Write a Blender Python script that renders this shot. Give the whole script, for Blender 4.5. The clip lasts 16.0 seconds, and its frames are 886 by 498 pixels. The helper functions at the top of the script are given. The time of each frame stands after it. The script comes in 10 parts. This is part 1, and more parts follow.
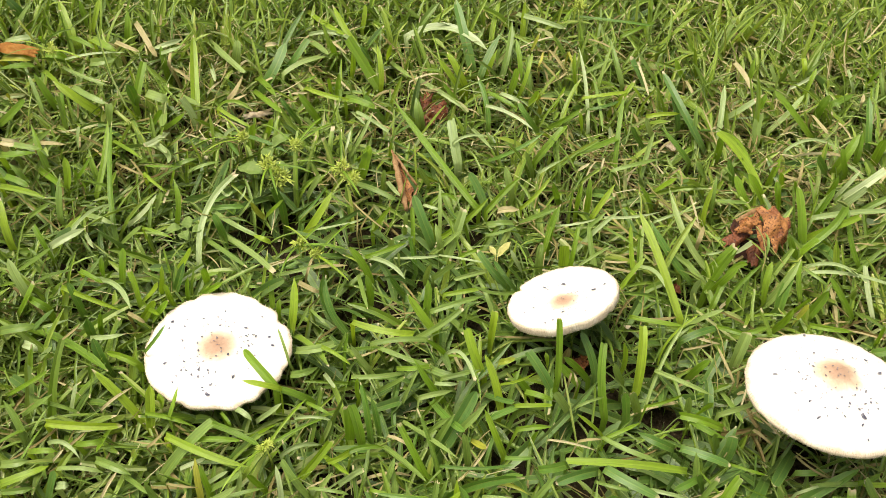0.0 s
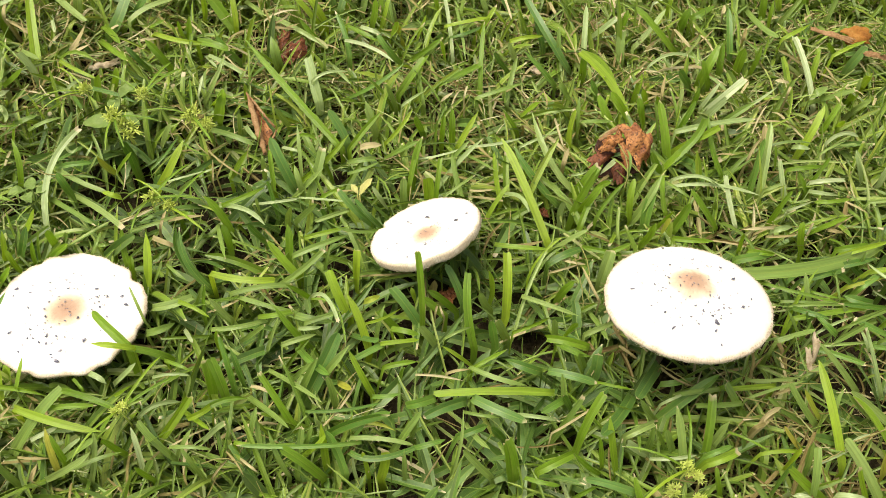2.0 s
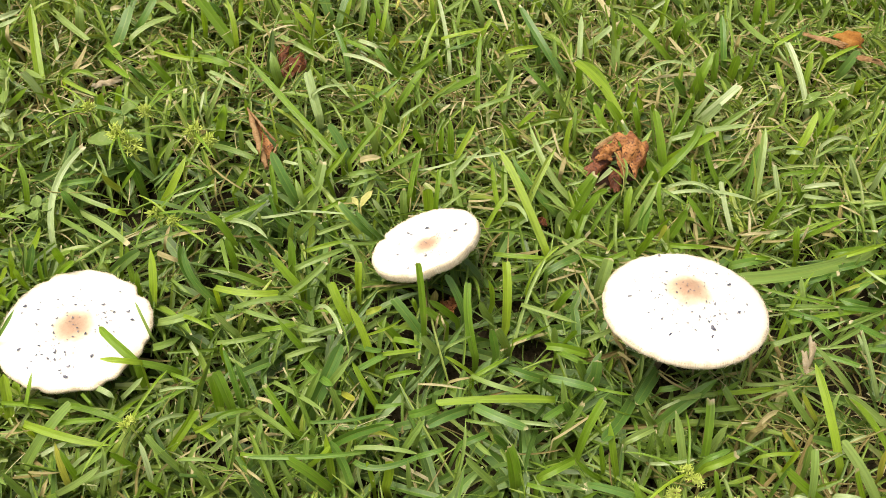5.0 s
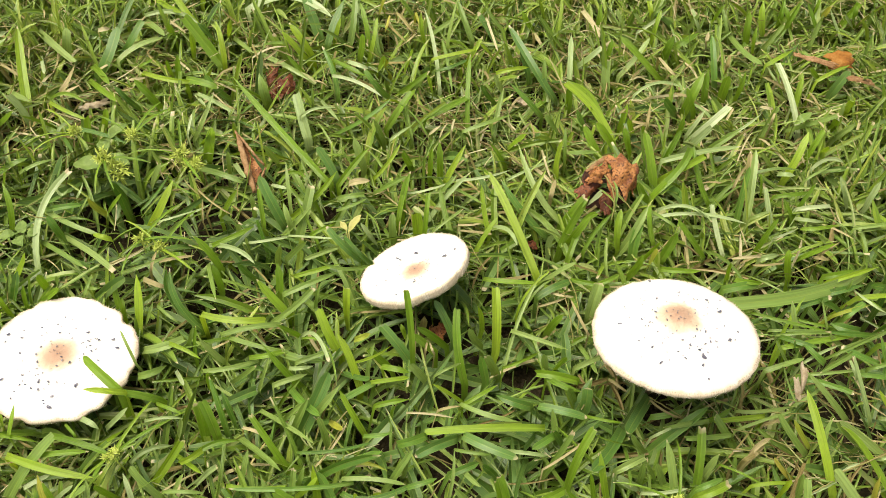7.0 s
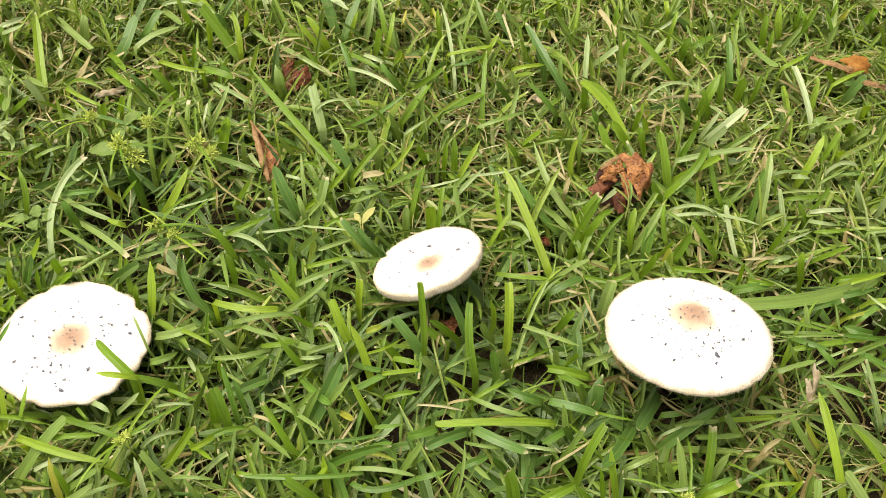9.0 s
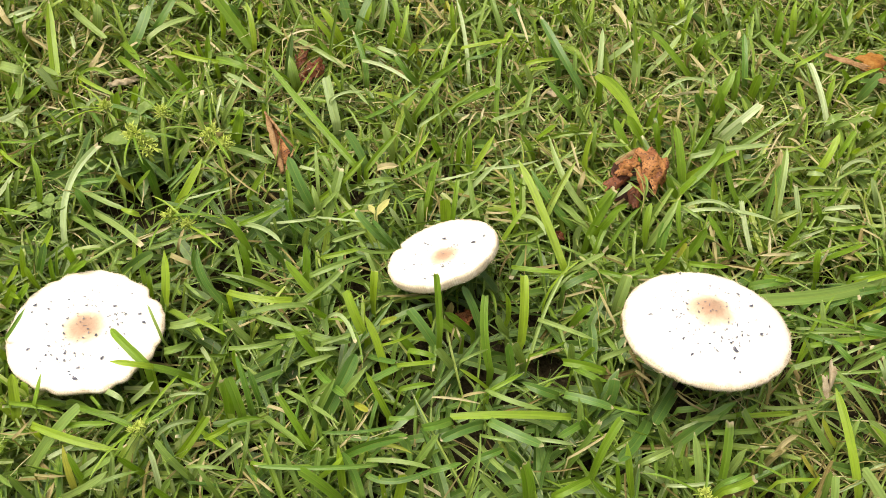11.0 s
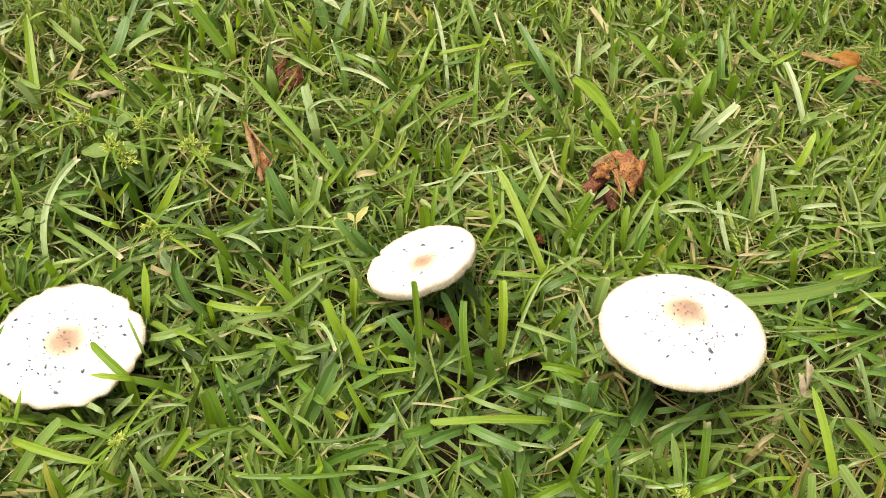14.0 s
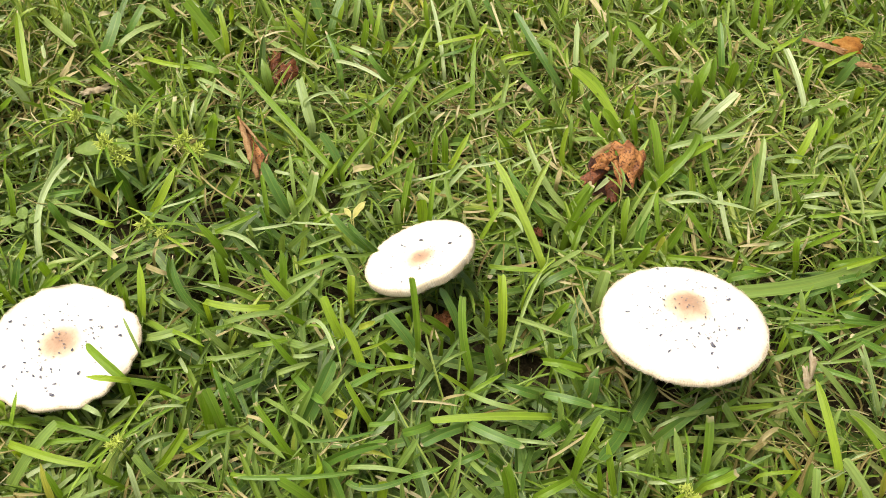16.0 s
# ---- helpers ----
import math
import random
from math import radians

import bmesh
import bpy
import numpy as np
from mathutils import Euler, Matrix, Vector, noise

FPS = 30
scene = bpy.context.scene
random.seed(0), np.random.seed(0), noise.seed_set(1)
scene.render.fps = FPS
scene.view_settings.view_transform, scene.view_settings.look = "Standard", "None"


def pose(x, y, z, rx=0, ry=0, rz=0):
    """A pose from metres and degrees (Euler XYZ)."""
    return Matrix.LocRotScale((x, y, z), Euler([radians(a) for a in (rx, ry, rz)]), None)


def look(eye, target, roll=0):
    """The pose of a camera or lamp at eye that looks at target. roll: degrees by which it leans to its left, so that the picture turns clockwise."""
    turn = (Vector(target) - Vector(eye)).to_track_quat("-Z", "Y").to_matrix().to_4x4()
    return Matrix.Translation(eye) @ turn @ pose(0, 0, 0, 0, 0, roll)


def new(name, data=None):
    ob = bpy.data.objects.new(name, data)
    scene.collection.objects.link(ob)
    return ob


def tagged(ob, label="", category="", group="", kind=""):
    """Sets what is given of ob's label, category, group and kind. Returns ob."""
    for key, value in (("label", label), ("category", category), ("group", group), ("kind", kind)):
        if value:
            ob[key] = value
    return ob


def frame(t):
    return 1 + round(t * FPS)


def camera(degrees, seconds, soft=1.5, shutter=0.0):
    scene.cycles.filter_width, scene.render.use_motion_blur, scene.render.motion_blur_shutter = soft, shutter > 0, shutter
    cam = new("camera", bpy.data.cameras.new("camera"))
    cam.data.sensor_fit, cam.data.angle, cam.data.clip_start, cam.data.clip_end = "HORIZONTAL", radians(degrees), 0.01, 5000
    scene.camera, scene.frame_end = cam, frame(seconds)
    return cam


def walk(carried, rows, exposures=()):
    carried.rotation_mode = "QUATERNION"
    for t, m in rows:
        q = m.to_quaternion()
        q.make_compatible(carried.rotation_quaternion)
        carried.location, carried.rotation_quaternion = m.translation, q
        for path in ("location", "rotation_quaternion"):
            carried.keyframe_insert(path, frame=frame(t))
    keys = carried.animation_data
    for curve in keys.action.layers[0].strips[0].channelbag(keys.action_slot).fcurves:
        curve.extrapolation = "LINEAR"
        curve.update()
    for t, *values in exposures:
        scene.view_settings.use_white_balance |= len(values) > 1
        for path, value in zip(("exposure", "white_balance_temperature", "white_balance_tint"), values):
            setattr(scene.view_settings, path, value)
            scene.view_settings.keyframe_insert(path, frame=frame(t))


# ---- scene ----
cam = camera(53.7, 16.0, soft=0.7)
PATH = [
    (0, (0.1625, 0.1989, 0.6019), (0.0442, 1.9149, -1.3481), 0.7),
    (0.5, (0.1625, 0.1937, 0.5928), (0.0429, 1.8876, -1.3767), 0.7),
    (1, (0.1781, 0.1963, 0.5850), (0.1235, 1.8564, -1.4144), 1.2),
    (1.5, (0.1976, 0.2054, 0.5824), (0.2132, 1.8343, -1.4443), 1.5),
    (2, (0.2145, 0.2054, 0.5837), (0.3133, 1.8044, -1.4625), 1.9),
    (2.5, (0.2392, 0.2158, 0.5772), (0.4134, 1.7888, -1.4859), 2.4),
    (3, (0.2366, 0.2093, 0.5772), (0.4277, 1.7758, -1.4898), 2.4),
    (3.5, (0.2301, 0.2067, 0.5889), (0.4030, 1.7914, -1.4651), 2.2),
    (4, (0.2236, 0.2015, 0.5889), (0.3666, 1.8057, -1.4521), 2),
    (4.2, (0.2197, 0.1976, 0.5915), (0.3354, 1.8005, -1.4521), 1.6),
    (6.3, (0.2158, 0.2132, 0.5980), (0.3003, 1.8434, -1.4248), 0.2),
    (6.5, (0.2158, 0.2119, 0.5993), (0.3081, 1.8434, -1.4222), 0.4),
    (7, (0.2223, 0.2158, 0.5980), (0.3263, 1.8460, -1.4235), 0.8),
    (7.5, (0.2184, 0.2145, 0.5915), (0.3263, 1.8460, -1.4313), 1.4),
    (8, (0.2158, 0.2119, 0.5954), (0.3172, 1.8486, -1.4235), 1.6),
    (10.5, (0.2080, 0.2106, 0.5902), (0.2990, 1.8408, -1.4339), 2.3),
    (11, (0.2028, 0.2093, 0.5889), (0.2964, 1.8408, -1.4326), 2.5),
    (11.5, (0.2093, 0.2119, 0.5928), (0.2951, 1.8421, -1.4313), 2.1),
    (12, (0.2080, 0.2106, 0.5954), (0.2964, 1.8447, -1.4261), 2.1),
    (12.5, (0.2080, 0.2093, 0.5941), (0.2977, 1.8473, -1.4235), 2.1),
    (13, (0.2067, 0.2093, 0.5954), (0.3016, 1.8512, -1.4183), 2.1),
    (13.5, (0.2132, 0.2119, 0.5967), (0.3029, 1.8525, -1.4183), 1.7),
    (14, (0.2158, 0.2106, 0.5954), (0.3224, 1.8408, -1.4274), 1.7),
    (14.5, (0.2210, 0.2106, 0.5915), (0.3302, 1.8265, -1.4430), 1.5),
    (15, (0.2158, 0.2119, 0.5902), (0.3380, 1.8174, -1.4508), 1.8),
    (15.5, (0.2171, 0.2158, 0.5941), (0.3328, 1.8200, -1.4495), 1.4),
    (16, (0.2184, 0.2197, 0.5928), (0.3211, 1.8213, -1.4521), 0.9),
]
walk(cam, [(t, look(eye, target, roll)) for t, eye, target, roll in PATH],
     exposures=[(0.0, 0.79, 6980, 13), (16.0, 0.79, 6980, 13)])

# ---- light: bright overcast ----
world = bpy.data.worlds.new("overcast_sky")
scene.world = world
world.use_nodes = True
wn = world.node_tree
sky = wn.nodes.new("ShaderNodeTexSky")
sky.sky_type, sky.sun_disc = "NISHITA", False
sky.sun_elevation, sky.sun_rotation = radians(71), radians(-80)
sky.air_density, sky.dust_density, sky.ozone_density = 1.0, 3.0, 0.6
wn.nodes["Background"].inputs["Strength"].default_value = 0.14
grey = wn.nodes.new("ShaderNodeRGBToBW")
cloud = wn.nodes.new("ShaderNodeMix")
cloud.data_type = "RGBA"
cloud.inputs["Factor"].default_value = 0.86
wn.links.new(sky.outputs["Color"], grey.inputs[0])
wn.links.new(sky.outputs["Color"], cloud.inputs["A"])
wn.links.new(grey.outputs[0], cloud.inputs["B"])
wn.links.new(cloud.outputs["Result"], wn.nodes["Background"].inputs["Color"])
sun_data = bpy.data.lights.new("sun", "SUN")
sun_data.energy, sun_data.angle, sun_data.color = 2.35, radians(46), (1.0, 0.95, 0.81)
sun = new("sun", sun_data)
sun.matrix_world = look((-0.9, 0.8, 3.25), (0.2, 0.6, 0.0))
tagged(sun, "veiled sun behind thin cloud", "sun", kind="structure")

# ---- materials ----
def material(name, rough=0.6, spec=0.3):
    m = bpy.data.materials.new(name)
    m.use_nodes = True
    p = m.node_tree.nodes["Principled BSDF"]
    p.inputs["Roughness"].default_value = rough
    p.inputs["Specular IOR Level"].default_value = spec
    return m, m.node_tree, p


def ramp(nt, fac, stops, smooth=True):
    r = nt.nodes.new("ShaderNodeValToRGB")
    e = r.color_ramp.elements
    while len(e) < len(stops):
        e.new(0.5)
    for el, (pos, col) in zip(e, stops):
        el.position, el.color = pos, (*col, 1)
    r.color_ramp.interpolation = "LINEAR" if smooth else "CONSTANT"
    nt.links.new(fac, r.inputs["Fac"])
    return r.outputs["Color"]


def mix(nt, fac, a, b, mode="MIX"):
    n = nt.nodes.new("ShaderNodeMix")
    n.data_type, n.blend_type = "RGBA", mode
    for socket, value in ((n.inputs["Factor"], fac), (n.inputs["A"], a), (n.inputs["B"], b)):
        if isinstance(value, (int, float)):
            socket.default_value = value
        elif isinstance(value, tuple):
            socket.default_value = (*value, 1)
        else:
            nt.links.new(value, socket)
    return n.outputs["Result"]


def math_node(nt, op, a, b=None):
    n = nt.nodes.new("ShaderNodeMath")
    n.operation = op
    for socket, value in zip(n.inputs, (a, b)):
        if value is None:
            continue
        if isinstance(value, (int, float)):
            socket.default_value = value
        else:
            nt.links.new(value, socket)
    return n.outputs[0]


def noise_at(nt, scale, detail=3.0, vector=None, rough=0.55):
    n = nt.nodes.new("ShaderNodeTexNoise")
    n.inputs["Scale"].default_value, n.inputs["Detail"].default_value = scale, detail
    n.inputs["Roughness"].default_value = rough
    if vector is None:
        vector = nt.nodes.new("ShaderNodeNewGeometry").outputs["Position"]
    nt.links.new(vector, n.inputs["Vector"])
    return n.outputs["Fac"]


def bump(nt, p, height, strength, distance):
    b = nt.nodes.new("ShaderNodeBump")
    b.inputs["Strength"].default_value, b.inputs["Distance"].default_value = strength, distance
    nt.links.new(height, b.inputs["Height"])
    nt.links.new(b.outputs["Normal"], p.inputs["Normal"])


def blade_material(name, stops, dry=(0.58, 0.50, 0.30), dry_from=0.55, thin=0.24, rough=0.40, spec=0.5, single=False, sage=0.3):
    """A leaf blade: u runs across it, v along it; veins, pale midrib, browned tip, light let through."""
    m, nt, p = material(name, rough, spec)
    if single:
        rnd = nt.nodes.new("ShaderNodeObjectInfo").outputs["Random"]
    else:
        rnd = nt.nodes.new("ShaderNodeNewGeometry").outputs["Random Per Island"]
    patch = noise_at(nt, 7.0, 2.0)
    pick = math_node(nt, "ADD", math_node(nt, "MULTIPLY", rnd, 0.8), math_node(nt, "MULTIPLY", math_node(nt, "SUBTRACT", patch, 0.3), 0.45))
    col = ramp(nt, pick, stops)
    uv = nt.nodes.new("ShaderNodeUVMap")
    sep = nt.nodes.new("ShaderNodeSeparateXYZ")
    nt.links.new(uv.outputs["UV"], sep.inputs[0])
    u, v = sep.outputs["X"], sep.outputs["Y"]
    # streaks along the blade, some blades greyed to paint sky sheen, pale edges
    lane = nt.nodes.new("ShaderNodeCombineXYZ")
    nt.links.new(math_node(nt, "MULTIPLY", u, 7.0), lane.inputs[0])
    nt.links.new(math_node(nt, "MULTIPLY", v, 1.6), lane.inputs[1])
    nt.links.new(math_node(nt, "MULTIPLY", rnd, 173.0), lane.inputs[2])
    streak = noise_at(nt, 1.0, 4.0, lane.outputs[0], 0.62)
    col = mix(nt, 1.0, col, ramp(nt, streak, [(0.28, (0.66, 0.68, 0.62)), (0.5, (1.0, 1.0, 1.0)), (0.74, (1.28, 1.25, 1.30))]), "MULTIPLY")
    sheen_pick = math_node(nt, "POWER", math_node(nt, "FRACT", math_node(nt, "MULTIPLY", rnd, 37.7)), 3.0)
    col = mix(nt, math_node(nt, "MULTIPLY", sheen_pick, sage), col, (0.235, 0.305, 0.125))
    edge = math_node(nt, "GREATER_THAN", math_node(nt, "ABSOLUTE", math_node(nt, "SUBTRACT", u, 0.5)), 0.43)
    col = mix(nt, math_node(nt, "MULTIPLY", edge, 0.22), col, (0.30, 0.40, 0.09))
    # veins along the blade
    veins = math_node(nt, "SINE", math_node(nt, "MULTIPLY", u, 64.0))
    vein_f = math_node(nt, "ADD", math_node(nt, "MULTIPLY", veins, 0.05), 0.09)
    col = mix(nt, vein_f, col, (0.30, 0.38, 0.06))
    # midrib
    rib = math_node(nt, "LESS_THAN", math_node(nt, "ABSOLUTE", math_node(nt, "SUBTRACT", u, 0.5)), 0.045)
    col = mix(nt, math_node(nt, "MULTIPLY", rib, 0.25), col, (0.34, 0.42, 0.07))
    # mottling, dry tips
    fine = noise_at(nt, 260.0, 3.0)
    col = mix(nt, math_node(nt, "MULTIPLY", math_node(nt, "SUBTRACT", fine, 0.35), 0.55), col, (0.21, 0.25, 0.06))
    tip = math_node(nt, "ADD", v, math_node(nt, "MULTIPLY", math_node(nt, "SUBTRACT", noise_at(nt, 60.0, 2.0), 0.5), 0.35))
    tipm = nt.nodes.new("ShaderNodeMapRange")
    tipm.inputs["From Min"].default_value, tipm.inputs["From Max"].default_value = 0.955, 1.0
    nt.links.new(tip, tipm.inputs["Value"])
    some = math_node(nt, "GREATER_THAN", math_node(nt, "FRACT", math_node(nt, "MULTIPLY", rnd, 17.3)), dry_from)
    col = mix(nt, math_node(nt, "MULTIPLY", tipm.outputs["Result"], some), col, dry)
    # paler sheath at the foot
    foot = nt.nodes.new("ShaderNodeMapRange")
    foot.inputs["From Min"].default_value, foot.inputs["From Max"].default_value = 0.3, 0.0
    nt.links.new(v, foot.inputs["Value"])
    col = mix(nt, math_node(nt, "MULTIPLY", foot.outputs["Result"], 0.12), col, (0.24, 0.26, 0.07))
    nt.links.new(col, p.inputs["Base Color"])
    rr = math_node(nt, "ADD", math_node(nt, "MULTIPLY", fine, 0.25), rough - 0.12)
    nt.links.new(rr, p.inputs["Roughness"])
    bump(nt, p, veins, 0.16, 0.0002)
    tr = nt.nodes.new("ShaderNodeBsdfTranslucent")
    warm = mix(nt, 1.0, col, (1.15, 1.1, 0.5), "MULTIPLY")
    nt.links.new(warm, tr.inputs["Color"])
    ms = nt.nodes.new("ShaderNodeMixShader")
    ms.inputs["Fac"].default_value = thin
    nt.links.new(p.outputs[0], ms.inputs[1])
    nt.links.new(tr.outputs[0], ms.inputs[2])
    nt.links.new(ms.outputs[0], nt.nodes["Material Output"].inputs["Surface"])
    return m


GREENS = [(0.0, (0.026, 0.073, 0.0043)), (0.22, (0.053, 0.133, 0.0069)), (0.5, (0.099, 0.202, 0.0112)),
          (0.72, (0.163, 0.271, 0.0206)), (0.86, (0.258, 0.344, 0.0645)), (1.0, (0.378, 0.361, 0.0946))]
SPRING = [(0.0, (0.074, 0.170, 0.0092)), (0.4, (0.143, 0.262, 0.0147)), (0.75, (0.239, 0.359, 0.0258)), (1.0, (0.386, 0.432, 0.0828))]
LUSH_SHADE = [(0.0, (0.018, 0.068, 0.0099)), (0.5, (0.040, 0.126, 0.0180)), (1.0, (0.083, 0.203, 0.0288))]
PALE = [(0.0, (0.10, 0.17, 0.03)), (0.4, (0.19, 0.26, 0.06)), (0.75, (0.31, 0.36, 0.12)), (1.0, (0.48, 0.46, 0.22))]
STRAW = [(0.0, (0.060, 0.036, 0.016)), (0.35, (0.135, 0.095, 0.040)), (0.7, (0.27, 0.20, 0.088)), (1.0, (0.44, 0.35, 0.18))]
mat_grass = blade_material("grass_blade", GREENS, thin=0.17)
mat_spring = blade_material("light_grass_blade", SPRING, thin=0.24)
mat_lush_shade = blade_material("lush_shade_blade", LUSH_SHADE, thin=0.13)
STRAY = [(0.0, (0.07, 0.17, 0.015)), (0.35, (0.14, 0.25, 0.045)), (0.7, (0.24, 0.33, 0.10)), (1.0, (0.40, 0.42, 0.20))]
mat_stray = blade_material("stray_blade", STRAY, thin=0.25)
mat_pale = blade_material("pale_clipping", PALE, thin=0.25)
DEAD = [(0.0, (0.085, 0.042, 0.020)), (0.4, (0.165, 0.100, 0.050)), (0.75, (0.27, 0.185, 0.095)), (1.0, (0.44, 0.34, 0.20))]
STRAW_PALE = [(0.0, (0.16, 0.105, 0.05)), (0.35, (0.32, 0.245, 0.125)), (0.7, (0.47, 0.385, 0.225)), (1.0, (0.60, 0.53, 0.36))]
mat_straw_pale = blade_material("pale_straw", STRAW_PALE, thin=0.15, rough=0.65, spec=0.2, sage=0.0)
mat_dead = blade_material("dead_blade", DEAD, thin=0.15, rough=0.7, spec=0.15, sage=0.0)
mat_straw = blade_material("dry_straw", STRAW, thin=0.12, rough=0.7, spec=0.15, sage=0.0)
DEEP = [(0.0, (0.030, 0.120, 0.010)), (0.5, (0.058, 0.180, 0.016)), (1.0, (0.11, 0.255, 0.026))]
LIGHT = [(0.0, (0.105, 0.245, 0.010)), (0.5, (0.195, 0.365, 0.016)), (1.0, (0.37, 0.53, 0.030))]
# PALE, GREY and SILVER partly hold painted sky sheen of lying blades.
GREY = [(0.0, (0.125, 0.240, 0.034)), (0.5, (0.185, 0.305, 0.062)), (1.0, (0.29, 0.405, 0.125))]
YELLOW = [(0.0, (0.27, 0.34, 0.025)), (0.6, (0.40, 0.40, 0.045)), (1.0, (0.52, 0.45, 0.08))]
BLUE = [(0.0, (0.040, 0.140, 0.020)), (0.5, (0.068, 0.190, 0.034)), (1.0, (0.115, 0.255, 0.055))]
mat_blue = blade_material("blue_green_blade", BLUE, single=True, sage=0.0, rough=0.36)
mat_deep = blade_material("deep_green_blade", DEEP, single=True, sage=0.0)
mat_light = blade_material("light_green_blade", LIGHT, single=True, sage=0.0, thin=0.42)
mat_grey = blade_material("grey_green_blade", GREY, single=True, sage=0.0, thin=0.28, rough=0.36, spec=0.5)
SILVER = [(0.0, (0.24, 0.35, 0.125)), (0.5, (0.32, 0.43, 0.19)), (1.0, (0.45, 0.53, 0.31))]
mat_silver = blade_material("silvery_blade", SILVER, single=True, sage=0.0, thin=0.2, rough=0.35, spec=0.5)
mat_yellow = blade_material("yellowed_blade", YELLOW, single=True, sage=0.0)
mat_bleached = blade_material("bleached_blade", STRAW_PALE[1:], single=True, thin=0.18, rough=0.6, spec=0.25, sage=0.0)
mat_dry = blade_material("dried_blade", STRAW[2:], single=True, thin=0.2, rough=0.65, spec=0.2, sage=0.0)


def soil_material():
    m, nt, p = material("soil_and_thatch", 0.9, 0.1)
    big, fine = noise_at(nt, 9.0, 4.0), noise_at(nt, 320.0, 4.0)
    col = ramp(nt, fine, [(0.3, (0.014, 0.011, 0.007)), (0.55, (0.045, 0.034, 0.019)), (0.75, (0.12, 0.09, 0.05))])
    far = ramp(nt, fine, [(0.3, (0.025, 0.055, 0.008)), (0.7, (0.085, 0.16, 0.025))])
    pos = nt.nodes.new("ShaderNodeNewGeometry").outputs["Position"]
    d = nt.nodes.new("ShaderNodeVectorMath")
    d.operation = "DISTANCE"
    nt.links.new(pos, d.inputs[0])
    d.inputs[1].default_value = (0.2, 0.8, 0)
    mr = nt.nodes.new("ShaderNodeMapRange")
    mr.inputs["From Min"].default_value, mr.inputs["From Max"].default_value = 0.95, 1.5
    nt.links.new(d.outputs["Value"], mr.inputs["Value"])
    col = mix(nt, mr.outputs["Result"], col, far)
    col = mix(nt, math_node(nt, "MULTIPLY", big, 0.4), col, (0.06, 0.05, 0.025))
    nt.links.new(col, p.inputs["Base Color"])
    bump(nt, p, fine, 0.8, 0.004)
    return m


def cap_material():
    """White flesh, tan disc in the middle, cream felted edge; the cap's own z axis is its stem's."""
    m, nt, p = material("mushroom_cap", 0.75, 0.2)
    uv = nt.nodes.new("ShaderNodeUVMap")
    sep = nt.nodes.new("ShaderNodeSeparateXYZ")
    nt.links.new(uv.outputs["UV"], sep.inputs[0])
    r = sep.outputs["Y"]
    rough_r = math_node(nt, "ADD", r, math_node(nt, "MULTIPLY", math_node(nt, "SUBTRACT", noise_at(nt, 110.0, 4.0), 0.5), 0.16))
    col = ramp(nt, rough_r, [(0.02, (0.34, 0.20, 0.13)), (0.13, (0.42, 0.275, 0.185)), (0.23, (0.60, 0.48, 0.35)),
                             (0.32, (0.82, 0.78, 0.69)), (0.8, (0.83, 0.82, 0.79)), (0.90, (0.80, 0.77, 0.69)), (0.965, (0.73, 0.67, 0.55)), (1.0, (0.56, 0.47, 0.34))])
    col = mix(nt, math_node(nt, "MULTIPLY", math_node(nt, "LESS_THAN", rough_r, 0.17), math_node(nt, "GREATER_THAN", noise_at(nt, 900.0, 2.0), 0.66)), col, (0.34, 0.20, 0.13))
    # short dark fibres round the felted edge
    rays = nt.nodes.new("ShaderNodeCombineXYZ")
    nt.links.new(math_node(nt, "MULTIPLY", sep.outputs["X"], 420.0), rays.inputs[0])
    nt.links.new(math_node(nt, "MULTIPLY", r, 30.0), rays.inputs[1])
    fibre = math_node(nt, "GREATER_THAN", noise_at(nt, 1.0, 2.0, rays.outputs[0]), 0.56)
    col = mix(nt, math_node(nt, "MULTIPLY", math_node(nt, "MULTIPLY", fibre, math_node(nt, "GREATER_THAN", r, 0.975)), 0.4), col, (0.24, 0.17, 0.10))
    fine = noise_at(nt, 500.0, 3.0)
    col = mix(nt, math_node(nt, "MULTIPLY", fine, 0.16), col, (0.62, 0.55, 0.42))
    nt.links.new(col, p.inputs["Base Color"])
    bump(nt, p, fine, 0.35, 0.0012)
    p.inputs["Subsurface Weight"].default_value = 0.0
    return m


def plain(name, stops, scale=40.0, rough=0.7, spec=0.2, relief=0.0008, thin=0.0):
    m, nt, p = material(name, rough, spec)
    a, b = noise_at(nt, scale, 4.0), noise_at(nt, scale * 9, 3.0)
    f = math_node(nt, "ADD", math_node(nt, "MULTIPLY", a, 0.65), math_node(nt, "MULTIPLY", b, 0.35))
    col = ramp(nt, f, stops)
    nt.links.new(col, p.inputs["Base Color"])
    bump(nt, p, f, 0.6, relief)
    if thin:
        tr = nt.nodes.new("ShaderNodeBsdfTranslucent")
        nt.links.new(col, tr.inputs["Color"])
        ms = nt.nodes.new("ShaderNodeMixShader")
        ms.inputs["Fac"].default_value = thin
        nt.links.new(p.outputs[0], ms.inputs[1])
        nt.links.new(tr.outputs[0], ms.inputs[2])
        nt.links.new(ms.outputs[0], nt.nodes["Material Output"].inputs["Surface"])
    return m


